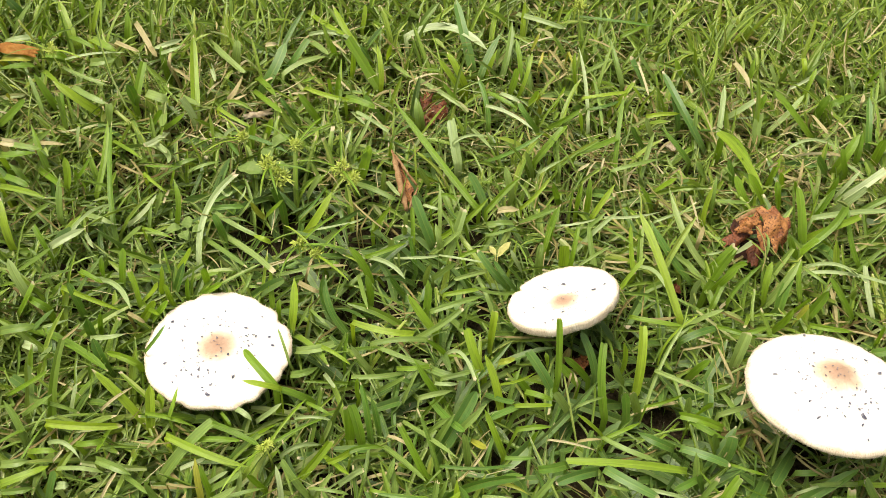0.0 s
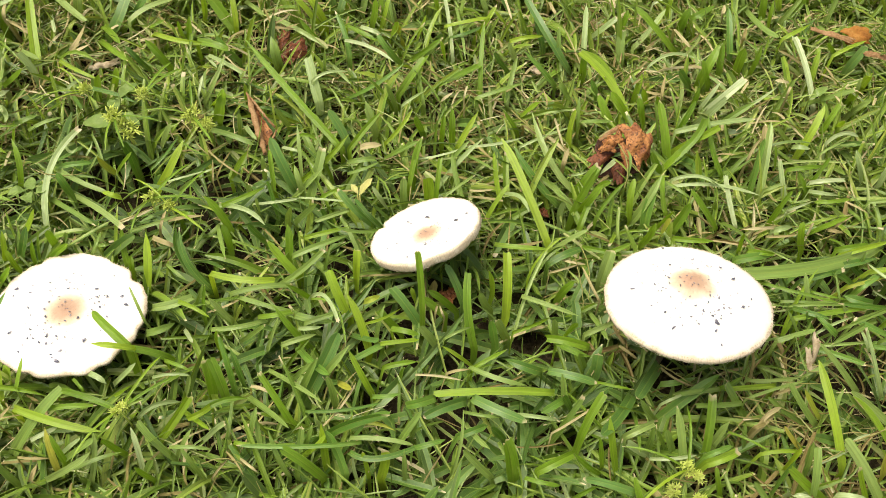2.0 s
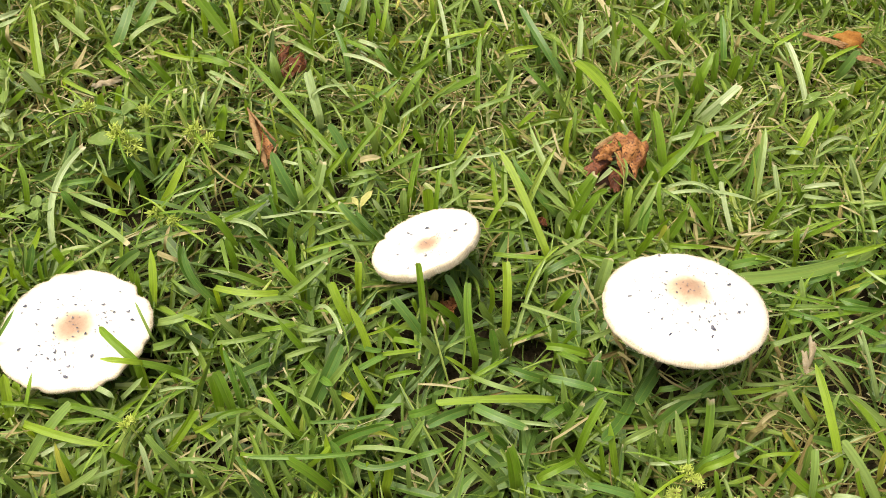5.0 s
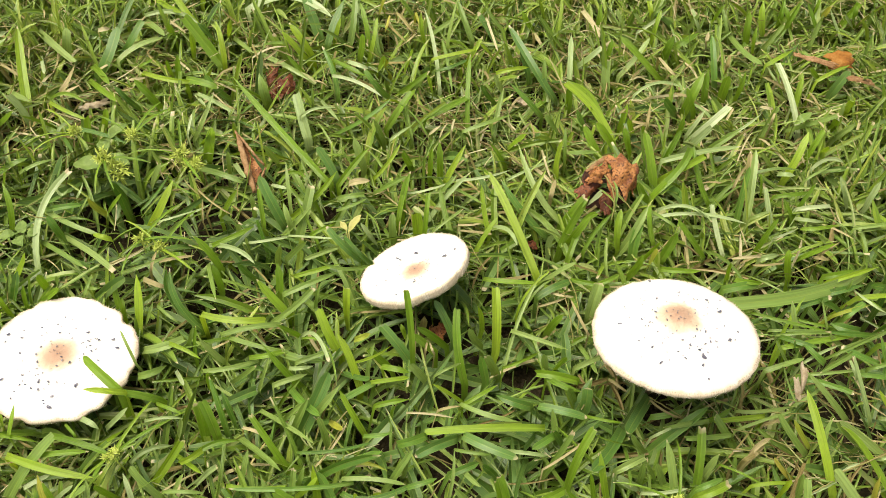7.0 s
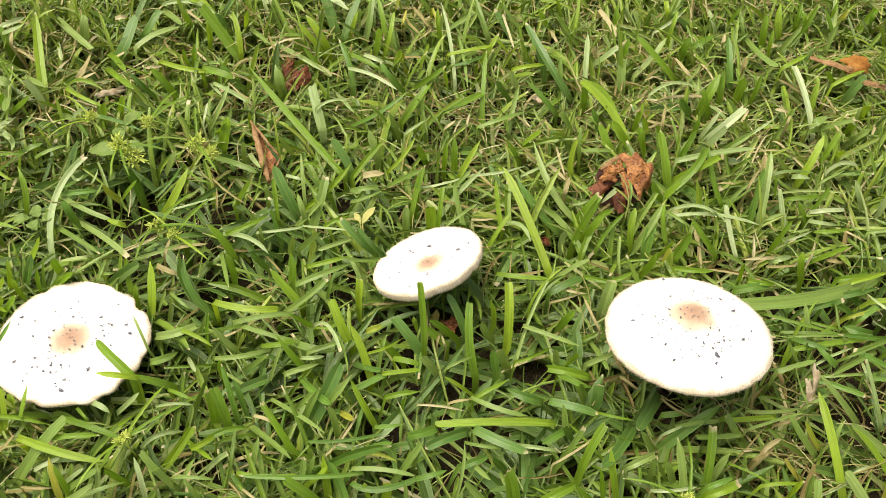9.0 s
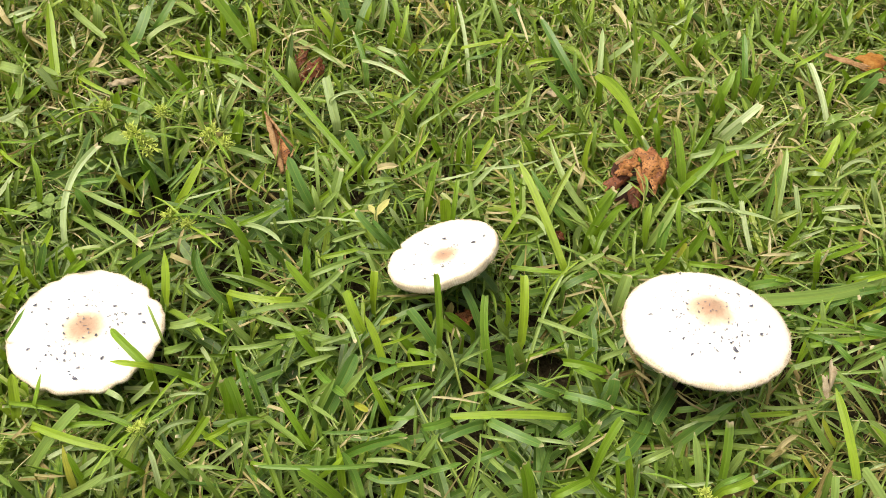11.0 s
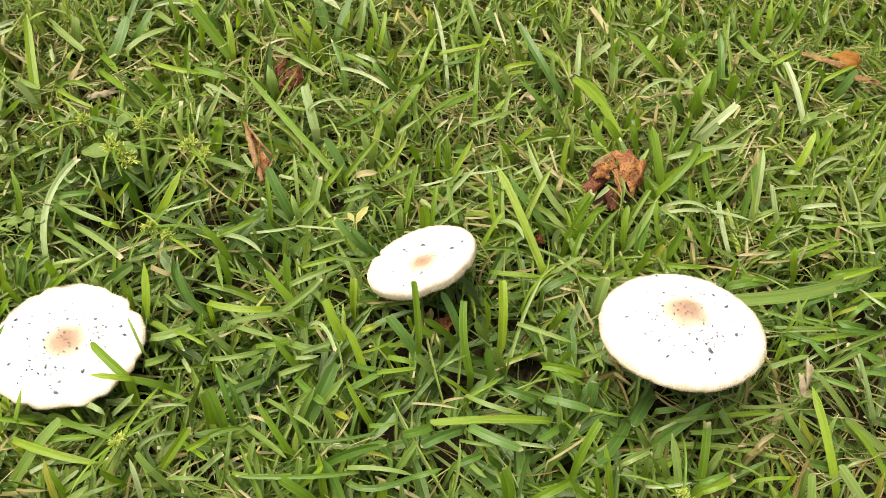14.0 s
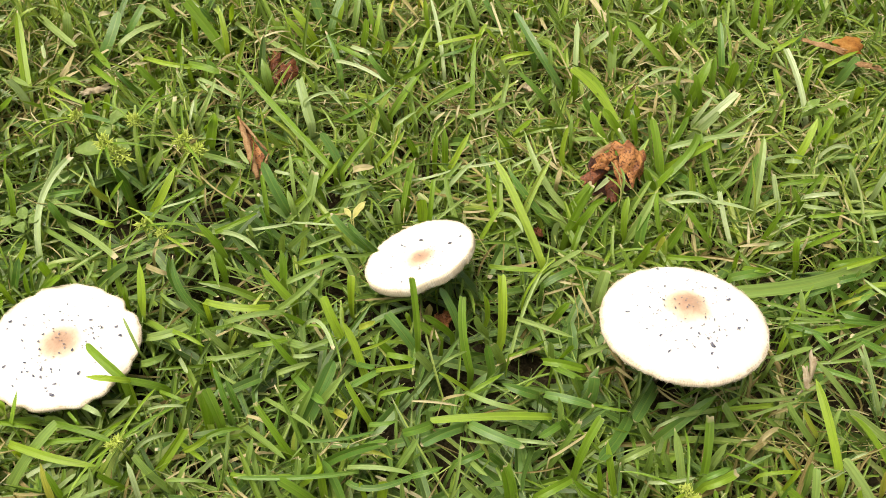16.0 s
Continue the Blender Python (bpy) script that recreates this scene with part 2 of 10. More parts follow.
mat_soil = soil_material()
mat_cap = cap_material()
mat_stem = plain("mushroom_stem", [(0.3, (0.34, 0.24, 0.15)), (0.6, (0.62, 0.52, 0.38)), (0.8, (0.72, 0.66, 0.52))], 60)
mat_gill = plain("mushroom_gills", [(0.3, (0.50, 0.46, 0.36)), (0.7, (0.66, 0.62, 0.50))], 90)
mat_felt = plain("cap_edge_felt", [(0.3, (0.50, 0.42, 0.30)), (0.7, (0.70, 0.62, 0.48))], 90)
mat_scale = plain("cap_scales", [(0.36, (0.035, 0.038, 0.058)), (0.50, (0.11, 0.11, 0.14)), (0.64, (0.30, 0.295, 0.32))], 420)


def dead_leaf_material(name, pale, mid, dark, blotch=55.0, speck=520.0):
    """Dead leaf: blotches of two browns, dark specks, faint veins."""
    m, nt, p = material(name, 0.55, 0.3)
    big, small, fine = noise_at(nt, blotch, 2.0), noise_at(nt, speck, 2.0), noise_at(nt, speck * 2.2, 2.0)
    col = ramp(nt, big, [(0.38, mid), (0.6, pale)])
    spots = nt.nodes.new("ShaderNodeMapRange")
    spots.inputs["From Min"].default_value, spots.inputs["From Max"].default_value = 0.47, 0.36
    nt.links.new(small, spots.inputs["Value"])
    col = mix(nt, math_node(nt, "MULTIPLY", spots.outputs["Result"], 0.85), col, dark)
    col = mix(nt, math_node(nt, "MULTIPLY", fine, 0.35), col, mid)
    nt.links.new(col, p.inputs["Base Color"])
    bump(nt, p, math_node(nt, "ADD", small, math_node(nt, "MULTIPLY", big, 2.0)), 0.7, 0.0012)
    return m


mat_brown = dead_leaf_material("rotting_leaf", (0.43, 0.195, 0.062), (0.20, 0.070, 0.022), (0.018, 0.006, 0.003), 110.0, 560.0)
# Near-black brown paints the shade inside the crumpled leaf's hollow.
mat_hollow = dead_leaf_material("shaded_leaf_hollow", (0.075, 0.026, 0.012), (0.035, 0.012, 0.006), (0.010, 0.004, 0.002))
mat_russet = dead_leaf_material("russet_leaf", (0.22, 0.072, 0.028), (0.095, 0.027, 0.011), (0.016, 0.007, 0.004))
mat_tan = plain("dry_tan_leaf", [(0.3, (0.09, 0.042, 0.016)), (0.46, (0.27, 0.15, 0.065)), (0.72, (0.48, 0.32, 0.165))], 60, relief=0.001, thin=0.15)
mat_orange = plain("orange_leaf", [(0.3, (0.17, 0.06, 0.012)), (0.48, (0.34, 0.145, 0.028)), (0.75, (0.50, 0.28, 0.08))], 50, thin=0.2)
mat_bract = plain("sedge_spikelet", [(0.3, (0.46, 0.56, 0.08)), (0.55, (0.60, 0.68, 0.17)), (0.75, (0.72, 0.77, 0.32))], 150, thin=0.35)
mat_sprout = plain("pale_sprout", [(0.3, (0.48, 0.48, 0.13)), (0.7, (0.66, 0.63, 0.28))], 80, thin=0.35)
mat_weed = plain("weed_leaf", [(0.3, (0.12, 0.21, 0.04)), (0.6, (0.20, 0.29, 0.07)), (0.8, (0.30, 0.38, 0.13))], 90, rough=0.55, spec=0.25, thin=0.2)
mat_husk = plain("papery_husk", [(0.3, (0.36, 0.26, 0.15)), (0.5, (0.52, 0.43, 0.29)), (0.7, (0.64, 0.56, 0.42))], 120, thin=0.25)


# ---- building helpers ----
def part(name, mesh_or_bm, mat, parent=None, label=""):
    """Links a mesh or bmesh as one object under a thing or a part."""
    me = mesh_or_bm
    if isinstance(me, bmesh.types.BMesh):
        me = bpy.data.meshes.new(name)
        mesh_or_bm.to_mesh(me)
        mesh_or_bm.free()
    if mat and not me.materials:
        me.materials.append(mat)
    ob = new(name, me)
    ob.parent = parent
    if label:
        ob["label"] = label
    return ob


def quad_mesh(name, verts, faces, uvs, across=0):
    """A smooth mesh of quads; uvs: one pair for each vertex. across: points across a blade, whose midrib is a sharp crease."""
    me = bpy.data.meshes.new(name)
    verts, faces = np.asarray(verts, np.float32), np.asarray(faces, np.int32)
    me.vertices.add(len(verts))
    me.vertices.foreach_set("co", verts.ravel())
    me.loops.add(faces.size)
    me.loops.foreach_set("vertex_index", faces.ravel())
    me.polygons.add(len(faces))
    me.polygons.foreach_set("loop_start", np.arange(0, faces.size, 4, dtype=np.int32))
    me.polygons.foreach_set("use_smooth", np.ones(len(faces), bool))
    layer = me.uv_layers.new(name="UVMap")
    layer.data.foreach_set("uv", np.asarray(uvs, np.float32)[faces.ravel()].ravel())
    me.update(calc_edges=True)
    me.validate()
    if across > 2:
        pair = np.empty(len(me.edges) * 2, np.int32)
        me.edges.foreach_get("vertices", pair)
        rib = (pair.reshape(-1, 2) % across == across // 2).all(1)
        me.attributes.new("sharp_edge", "BOOLEAN", "EDGE").data.foreach_set("value", rib)
    return me


def strip_faces(rows, across):
    f = []
    for i in range(rows - 1):
        for j in range(across - 1):
            a = i * across + j
            f.append((a, a + 1, a + across + 1, a + across))
    return np.array(f, np.int32)


def blades(base, heading, rise, bend, length, width, roll, twist, fold, sway, blunt, rows=7, across=3):
    """Vertices (blade, row, across, 3) of many leaf blades at once. rise, bend: the angle at the foot and by how much it sinks."""
    n = len(length)
    s = np.linspace(0, 1, rows)
    el = rise[:, None] - bend[:, None] * s[None] ** 1.3
    hd = heading[:, None] + sway[:, None] * s[None]
    t = np.stack([np.cos(el) * np.cos(hd), np.cos(el) * np.sin(hd), np.sin(el)], -1)
    step = length[:, None, None] / (rows - 1)
    mid = np.concatenate([np.zeros((n, 1, 3)), np.cumsum((t[:, 1:] + t[:, :-1]) / 2 * step, 1)], 1) + base[:, None]
    side = np.stack([-np.sin(hd), np.cos(hd), np.zeros_like(hd)], -1)
    up = np.cross(t, side)
    a = (roll[:, None] + twist[:, None] * s[None])[..., None]
    c, d = np.cos(a) * side + np.sin(a) * up, np.cos(a) * up - np.sin(a) * side
    taper = np.minimum(1.0, 0.65 + 1.6 * s)[None] * (1 - 0.25 * s[None] ** 2)
    tip = np.where(s[None] > 0.82, np.sqrt(np.clip(1 - ((s[None] - 0.82) / 0.185) ** 2, 0, 1)), 1.0)
    tip = np.maximum(tip, blunt[:, None])
    w = (width[:, None] * taper * tip)[..., None]
    k = np.linspace(-1, 1, across)
    v = mid[:, :, None] + c[:, :, None] * (w[:, :, None] * 0.5 * k[None, None, :, None]) \
        - d[:, :, None] * (w[:, :, None] * fold[:, None, None, None] * (1 - np.abs(k))[None, None, :, None])
    v[..., 2] = np.maximum(v[..., 2], 0.003)
    return v


def blades_mesh(name, v):
    n, rows, across, _ = v.shape
    f = strip_faces(rows, across)
    faces = (f[None] + (np.arange(n) * rows * across)[:, None, None]).reshape(-1, 4)
    uu, vv = np.meshgrid(np.linspace(0, 1, across), np.linspace(0, 1, rows))
    uv = np.tile(np.stack([uu, vv], -1).reshape(-1, 2), (n, 1))
    return quad_mesh(name, v.reshape(-1, 3), faces, uv, across)


# The four caps: middle of the rim's plane, radius, axis.
CAPS = {
    "notched": (Vector((0.2259, 0.6259, 0.0700)), 0.0432, Vector((-0.317, 0.318, 0.894)).normalized()),
    "tall": (Vector((0.4020, 0.5365, 0.1000)), 0.0556, Vector((0.0, 0.194, 0.981)).normalized()),
    "low": (Vector((-0.0338, 0.5683, 0.0520)), 0.0552, Vector((0.019, 0.051, 0.998)).normalized()),
    "edge": (Vector((0.6660, 0.6045, 0.0750)), 0.0537, Vector((-0.411, 0.049, 0.910)).normalized()),
}


def clear_of_things(v):
    """Which blades neither pierce a cap nor stand over it or over a fallen leaf."""
    ok = np.ones(len(v), bool)
    for c, r, n in CAPS.values():
        rel = v - np.array(c)
        h = rel @ np.array(n)
        rad = np.linalg.norm(rel - h[..., None] * np.array(n), axis=-1)
        # Blades on the camera's side that would hide a cap go too.
        bad = ((rad < r * 1.03) & (h > -0.014)) | ((rad < r * 1.22) & (h > 0.004) & (rel[..., 1] < 0.3 * r)) | (rad < 0.009)
        ok &= ~bad.any((1, 2))
    return ok


# ---- ground ----
def ground():
    """One sheet with fine humps near the mushrooms, out to the horizon."""
    near = np.linspace(-1.6, 1.6, 81)
    far = np.array([3, 6, 15, 50, 200, 900, 3000])
    ax = np.concatenate([-far[::-1], near, far])
    X, Y = np.meshgrid(ax + 0.2, ax + 0.8)
    Z = np.zeros_like(X)
    for i in range(X.shape[0]):
        for j in range(X.shape[1]):
            x, y = X[i, j], Y[i, j]
            if abs(x) < 2.4 and abs(y) < 2.8:
                Z[i, j] = 0.006 * noise.noise(Vector((x * 7, y * 7, 0))) + 0.003 * noise.noise(Vector((x * 25, y * 25, 3))) - 0.004
            else:
                Z[i, j] = -0.004
    me = quad_mesh("ground", np.stack([X, Y, Z], -1).reshape(-1, 3), strip_faces(len(ax), len(ax)), np.stack([X, Y], -1).reshape(-1, 2))
    return tagged(part("ground", me, mat_soil), "dark soil with matted dead thatch under the lawn", "ground", kind="structure")


ground()




# ---- mushrooms ----
def axis_frame(c, n):
    """A pose at c whose z axis is n."""
    return Matrix.Translation(c) @ n.to_track_quat("Z", "Y").to_matrix().to_4x4()


def cap_height(q, r, dome, umbo):
    """Height of the cap's skin over the rim's plane, q: 0 in the middle, 1 at the edge."""
    return r * (dome * (1 - q ** 2.2) + umbo * math.exp(-(q / 0.17) ** 2))


def mushroom(name, key, label, seed, dome=0.16, umbo=0.055, notches=(), scales=60, stem_lean=(0.0, 0.0), ragged=0.012, big_scales=(), thick=1.0, oval=(0.0, 0.0)):
    rng = random.Random(seed)
    c, r, n = CAPS[key]
    foot = Vector((c.x - n.x * c.z * 0.55 + stem_lean[0], c.y - n.y * c.z * 0.55 + stem_lean[1], -0.006))
    thing = new(name)
    thing.location = foot
    tagged(thing, label, "mushroom", group="mushrooms in the lawn")
    to_cap = Matrix.Translation(-foot) @ axis_frame(c, n)

    seg, rings = 420, 22
    edge = []
    for j in range(seg):
        a = 2 * math.pi * j / seg
        e = 1 + ragged * (noise.noise(Vector((math.cos(a) * 1.5, math.sin(a) * 1.5, seed))) * 2.0 + noise.noise(Vector((math.cos(a) * 6, math.sin(a) * 6, seed + 7))))
        e += oval[0] * math.cos(2 * (a - math.radians(oval[1])))
        for at, wide, deep in notches:
            d = (math.degrees(a) - at + 180) % 360 - 180
            e -= deep * math.exp(-(d / wide) ** 2)
        edge.append(e)
    verts, uv = [], []
    # skin from the middle to the edge, then round the felted edge and back underneath
    profile = [(i / rings, cap_height(i / rings, r, dome, umbo)) for i in range(1, rings + 1)]
    profile += [(1.008, -0.0010 * thick), (1.004, -0.0026 * thick), (0.985, -0.0036 * thick), (0.95, -0.0034 * thick), (0.6, -0.0026 * thick + r * dome * 0.3), (0.16, -0.0022 * thick + r * dome * 0.45)]
    for q, z in profile:
        for j in range(seg):
            a = 2 * math.pi * j / seg
            fuzz = 1 + (rng.uniform(-0.003, 0.004) if q > 0.97 else 0)
            wave = 0.012 * r * q * q * noise.noise(Vector((math.cos(a) * 2.2 * q, math.sin(a) * 2.2 * q, seed + 20)))
            lump = 0.0004 * noise.noise(Vector((math.cos(a) * q * 14, math.sin(a) * q * 14, seed + 3)))
            rad = q * r * (1 + (edge[j] - 1) * q ** 6) * fuzz
            verts.append((rad * math.cos(a), rad * math.sin(a), z + wave * 2 + lump + (rng.uniform(-1, 1) * 0.0002 if q > 0.97 else 0)))
            uv.append((j / seg, min(q, 1.0)))
    faces = []
    for i in range(len(profile) - 1):
        for j in range(seg):
            k = (j + 1) % seg
            faces.append((i * seg + j, i * seg + seg + j, i * seg + seg + k, i * seg + k))
    top = len(verts)
    verts.append((0, 0, cap_height(0, r, dome, umbo)))
    uv.append((0, 0))
    me = bpy.data.meshes.new("cap")
    me.from_pydata(verts, [], faces + [(top, j, (j + 1) % seg) for j in range(seg)])
    layer = me.uv_layers.new(name="UVMap")
    for loop in me.loops:
        layer.data[loop.index].uv = uv[loop.vertex_index]
    for p in me.polygons:
        p.use_smooth = True
    cap = part("cap", me, mat_cap, thing, "white dry cap with tan centre and felted edge")
    cap.matrix_local = to_cap

    # felt hairs along the edge
    hv = []
    for j in range(2400):
        a = rng.uniform(0, 2 * math.pi)
        e = edge[int(a / (2 * math.pi) * seg) % seg]
        q = rng.uniform(0.985, 1.01)
        p0 = Vector((math.cos(a), math.sin(a), 0)) * (q * e * r)
        p0.z = rng.uniform(-0.0034 * thick, 0.0009)
        out = Vector((math.cos(a + rng.uniform(-0.5, 0.5)), math.sin(a + rng.uniform(-0.5, 0.5)), rng.uniform(-0.5, 0.5))) * rng.uniform(0.0002, 0.0007)
        s = Vector((-math.sin(a), math.cos(a), 0)) * 0.00014
        hv += [p0 - s, p0 + s, p0 + out + s * 0.3, p0 + out - s * 0.3]
    me = bpy.data.meshes.new("edge_felt")
    me.from_pydata(hv, [], [(i, i + 1, i + 2, i + 3) for i in range(0, len(hv), 4)])
    felt = part("edge_felt", me, mat_felt, cap)
    felt["kind"] = "stuff"

    # gills
    gv, gf = [], []
    for j in range(110):
        a = 2 * math.pi * j / 110 + rng.uniform(-0.01, 0.01)
        e = edge[int(a / (2 * math.pi) * seg) % seg] * 0.97 * r
        d = Vector((math.cos(a), math.sin(a), 0))
        s = Vector((-math.sin(a), math.cos(a), 0)) * 0.0003
        inner = r * (0.14 if j % 2 else 0.5)
        b = len(gv)
        for q, z0, z1 in ((e * 0.96, -0.0028 * thick, -0.0036 * thick), ((e + inner) * 0.55, -0.0026 * thick + r * dome * 0.25, -0.005 - 0.003 * thick), (inner, -0.0024 * thick + r * dome * 0.3, -0.005 - 0.002 * thick)):
            gv += [d * q + s + Vector((0, 0, z0)), d * q - s + Vector((0, 0, z0)), d * q - s * 0.5 + Vector((0, 0, z1)), d * q + s * 0.5 + Vector((0, 0, z1))]
        for i in (0, 4):
            for m in range(4):
                gf.append((b + i + m, b + i + (m + 1) % 4, b + i + 4 + (m + 1) % 4, b + i + 4 + m))
        gf.append((b, b + 3, b + 2, b + 1))
    me = bpy.data.meshes.new("gills")
    me.from_pydata(gv, [], gf)
    gills = part("gills", me, mat_gill, cap, "cream gills under the cap")
    gills["kind"] = "stuff"

    # dark curled scales on the skin
    sv, sf = [], []
    spots = [(math.sqrt(rng.uniform(0.02, 0.62)) * (0.75 if rng.random() < 0.6 else 1), rng.uniform(0, 2 * math.pi), rng.choice((0.0005, 0.0006, 0.0007, 0.0009, 0.0012)), 0) for _ in range(scales)]
    spots += [(rng.gauss(0.40, 0.13), rng.uniform(0, 2 * math.pi), rng.uniform(0.0005, 0.0009), 0) for _ in range(scales)]
    spots += [(rng.uniform(0.02, 0.15), rng.uniform(0, 2 * math.pi), rng.uniform(0.0004, 0.0008), 0) for _ in range(scales // 5)]
    spots += [(q, math.radians(a), s, 1) for q, a, s in big_scales]
    for q, a, size, big in spots:
        head, curl = rng.uniform(0, 2 * math.pi), rng.choice((-1, 1)) * rng.uniform(1.2, 3.6)
        x, y = q * r * math.cos(a) - math.cos(head) * size, q * r * math.sin(a) - math.sin(head) * size
        size *= 1.35
        wide = size * rng.uniform(0.30, 0.52)
        b, steps = len(sv), 5
        for i in range(steps):
            x += math.cos(head) * size * 0.38
            y += math.sin(head) * size * 0.38
            head += curl / steps
            w = wide * math.sin(math.pi * (i + 0.6) / (steps + 0.2))
            qq = min(1.0, math.hypot(x, y) / r)
            ang = math.atan2(y, x)
            z = cap_height(qq, r, dome, umbo) + 0.0007 + 0.024 * r * qq * qq * noise.noise(Vector((math.cos(ang) * 2.2 * qq, math.sin(ang) * 2.2 * qq, seed + 20)))
            lift = 0.0008 * (i / steps) ** 2
            for k in (-1, 1):
                px, py = x - math.sin(head) * w * k, y + math.cos(head) * w * k
                sv.append((px, py, z + lift))
        for i in range(steps - 1):
            sf.append((b + 2 * i, b + 2 * i + 1, b + 2 * i + 3, b + 2 * i + 2))
    me = bpy.data.meshes.new("cap_speckle")
    me.from_pydata(sv, [], sf)
    flecks = part("cap_speckle", me, mat_scale, cap, "small dark grey curled scales")
    flecks["kind"] = "stuff"

    # stem with a ring
    bm = bmesh.new()
    topv = (to_cap @ Vector((0, 0, min(r * dome * 0.4, r * dome - 0.002))))
    prev = None
    for i in range(11):
        s = i / 10
        mid = Vector((topv.x * s ** 1.4, topv.y * s ** 1.4, topv.z * s))
        rad = 0.0068 - 0.0022 * s + 0.003 * math.exp(-(s / 0.15) ** 2)
        if i == 7:
            rad += 0.0012
        ring = [bm.verts.new(mid + Vector((math.cos(t) * rad, math.sin(t) * rad, 0)) * (1 + 0.05 * rng.uniform(-1, 1))) for t in [2 * math.pi * k / 18 for k in range(18)]]
        if prev:
            for k in range(18):
                bm.faces.new((prev[k], prev[(k + 1) % 18], ring[(k + 1) % 18], ring[k])).smooth = True
        prev = ring
    part("stem", bm, mat_stem, thing, "brownish white stem")
    bm = bmesh.new()
    mid = Vector((topv.x * 0.62, topv.y * 0.62, topv.z * 0.70))
    rows = []
    for q, z in ((0.0055, 0.0012), (0.0075, 0.0002), (0.0092, -0.0016), (0.0088, -0.0026), (0.0058, -0.0012)):
        rows.append([bm.verts.new(mid + Vector((math.cos(2 * math.pi * k / 24) * q * rng.uniform(0.94, 1.08), math.sin(2 * math.pi * k / 24) * q, z))) for k in range(24)])
    for ra, rb in zip(rows, rows[1:]):
        for k in range(24):
            bm.faces.new((ra[k], ra[(k + 1) % 24], rb[(k + 1) % 24], rb[k])).smooth = True
    part("ring", bm, mat_gill, thing, "ragged pale ring on the stem")
    return thing


mushroom("mushroom", "tall", "tall white mushroom with wide open cap and tan centre", 11, dome=0.27, umbo=0.075, scales=44, stem_lean=(0.0, 0.03),
         big_scales=((0.68, -4, 0.0015), (0.72, 59, 0.0015), (0.63, 106, 0.0022), (0.63, 152, 0.0017), (0.55, -167, 0.0020), (0.84, 101, 0.0009), (0.93, -114, 0.0010),
                     (0.59, 44, 0.0012), (0.60, 28, 0.0010), (0.60, 85, 0.0011), (0.64, 67, 0.0007), (0.50, 105, 0.0010), (0.44, 133, 0.0009), (0.52, 134, 0.0008),
                     (0.46, 119, 0.0008), (0.62, 15, 0.0007), (0.41, 14, 0.0007), (0.29, -40, 0.0007), (0.44, -130, 0.0008), (0.67, -28, 0.0006), (0.70, 99, 0.0013),
                     (0.88, -82, 0.0016), (0.52, 74, 0.0008), (0.45, 94, 0.0012)))
mushroom("mushroom", "notched", "small tilted white mushroom with a notched cap edge", 12, dome=-0.10, umbo=0.02, thick=2.0, scales=26, notches=((-75, 4, 0.12), (60, 10, 0.03), (100, 5, 0.03)), stem_lean=(-0.01, 0.03),
         big_scales=((0.54, -133, 0.0020), (0.56, 151, 0.0020), (0.53, -32, 0.0009), (0.74, -26, 0.0010), (0.60, -6, 0.0011), (0.48, -5, 0.0008), (0.64, 31, 0.0012),
                     (0.75, 21, 0.0014), (0.28, 173, 0.0007)))
mushroom("mushroom", "low", "low white mushroom with ragged cap edge sunk in grass", 13, dome=0.05, umbo=0.03, scales=38, ragged=0.03, oval=(0.034, 152), notches=((-121, 6, 0.05), (-100, 7, 0.04), (-36, 4, 0.05), (120, 7, 0.02), (145, 4, 0.03), (160, 5, 0.02)),
         big_scales=((0.81, -8, 0.0017), (0.67, -18, 0.0007), (0.70, 49, 0.0016), (0.57, 70, 0.0011), (0.47, 62, 0.0011), (0.56, 89, 0.0011), (0.43, 110, 0.0010),
                     (0.46, 123, 0.0009), (0.44, 93, 0.0009), (0.65, 116, 0.0015), (0.78, 114, 0.0022), (0.60, 144, 0.0017), (0.23, 168, 0.0013), (0.69, -141, 0.0014),
                     (0.74, -152, 0.0015), (0.46, -111, 0.0014), (0.44, -156, 0.0011), (0.51, -132, 0.0008), (0.77, 75, 0.0013), (0.87, 163, 0.0008), (0.48, 17, 0.0011),
                     (0.46, -64, 0.0006), (0.43, -28, 0.0010)))
mushroom("mushroom", "edge", "white mushroom tilted in the grass beside the tall one", 14, scales=30)


# ---- fallen leaves and weeds ----
def sheet(name, nu, nv, place, thick=0.0004):
    """A thin closed sheet of nu x nv points; place(u, v) gives the point for u, v from 0 to 1."""
    verts = [Vector(place(i / (nu - 1), j / (nv - 1))) for j in range(nv) for i in range(nu)]
    faces = [tuple(int(k) for k in f) for f in strip_faces(nv, nu)]
    me = bpy.data.meshes.new(name)
    me.from_pydata(verts, [], faces)
    me.update()
    normals = [v.normal.copy() for v in me.vertices]
    n = len(verts)
    under = [p - q * thick for p, q in zip(verts, normals)]
    rim = [i for i in range(nu)] + [j * nu + nu - 1 for j in range(1, nv)] + [(nv - 1) * nu + i for i in range(nu - 2, -1, -1)] + [j * nu for j in range(nv - 2, 0, -1)]
    faces += [tuple(n + k for k in reversed(f)) for f in faces]
    faces += [(rim[(k + 1) % len(rim)], rim[k], n + rim[k], n + rim[(k + 1) % len(rim)]) for k in range(len(rim))]
    me = bpy.data.meshes.new(name)
    me.from_pydata(verts + under, [], faces)
    for p in me.polygons:
        p.use_smooth = True
    return me


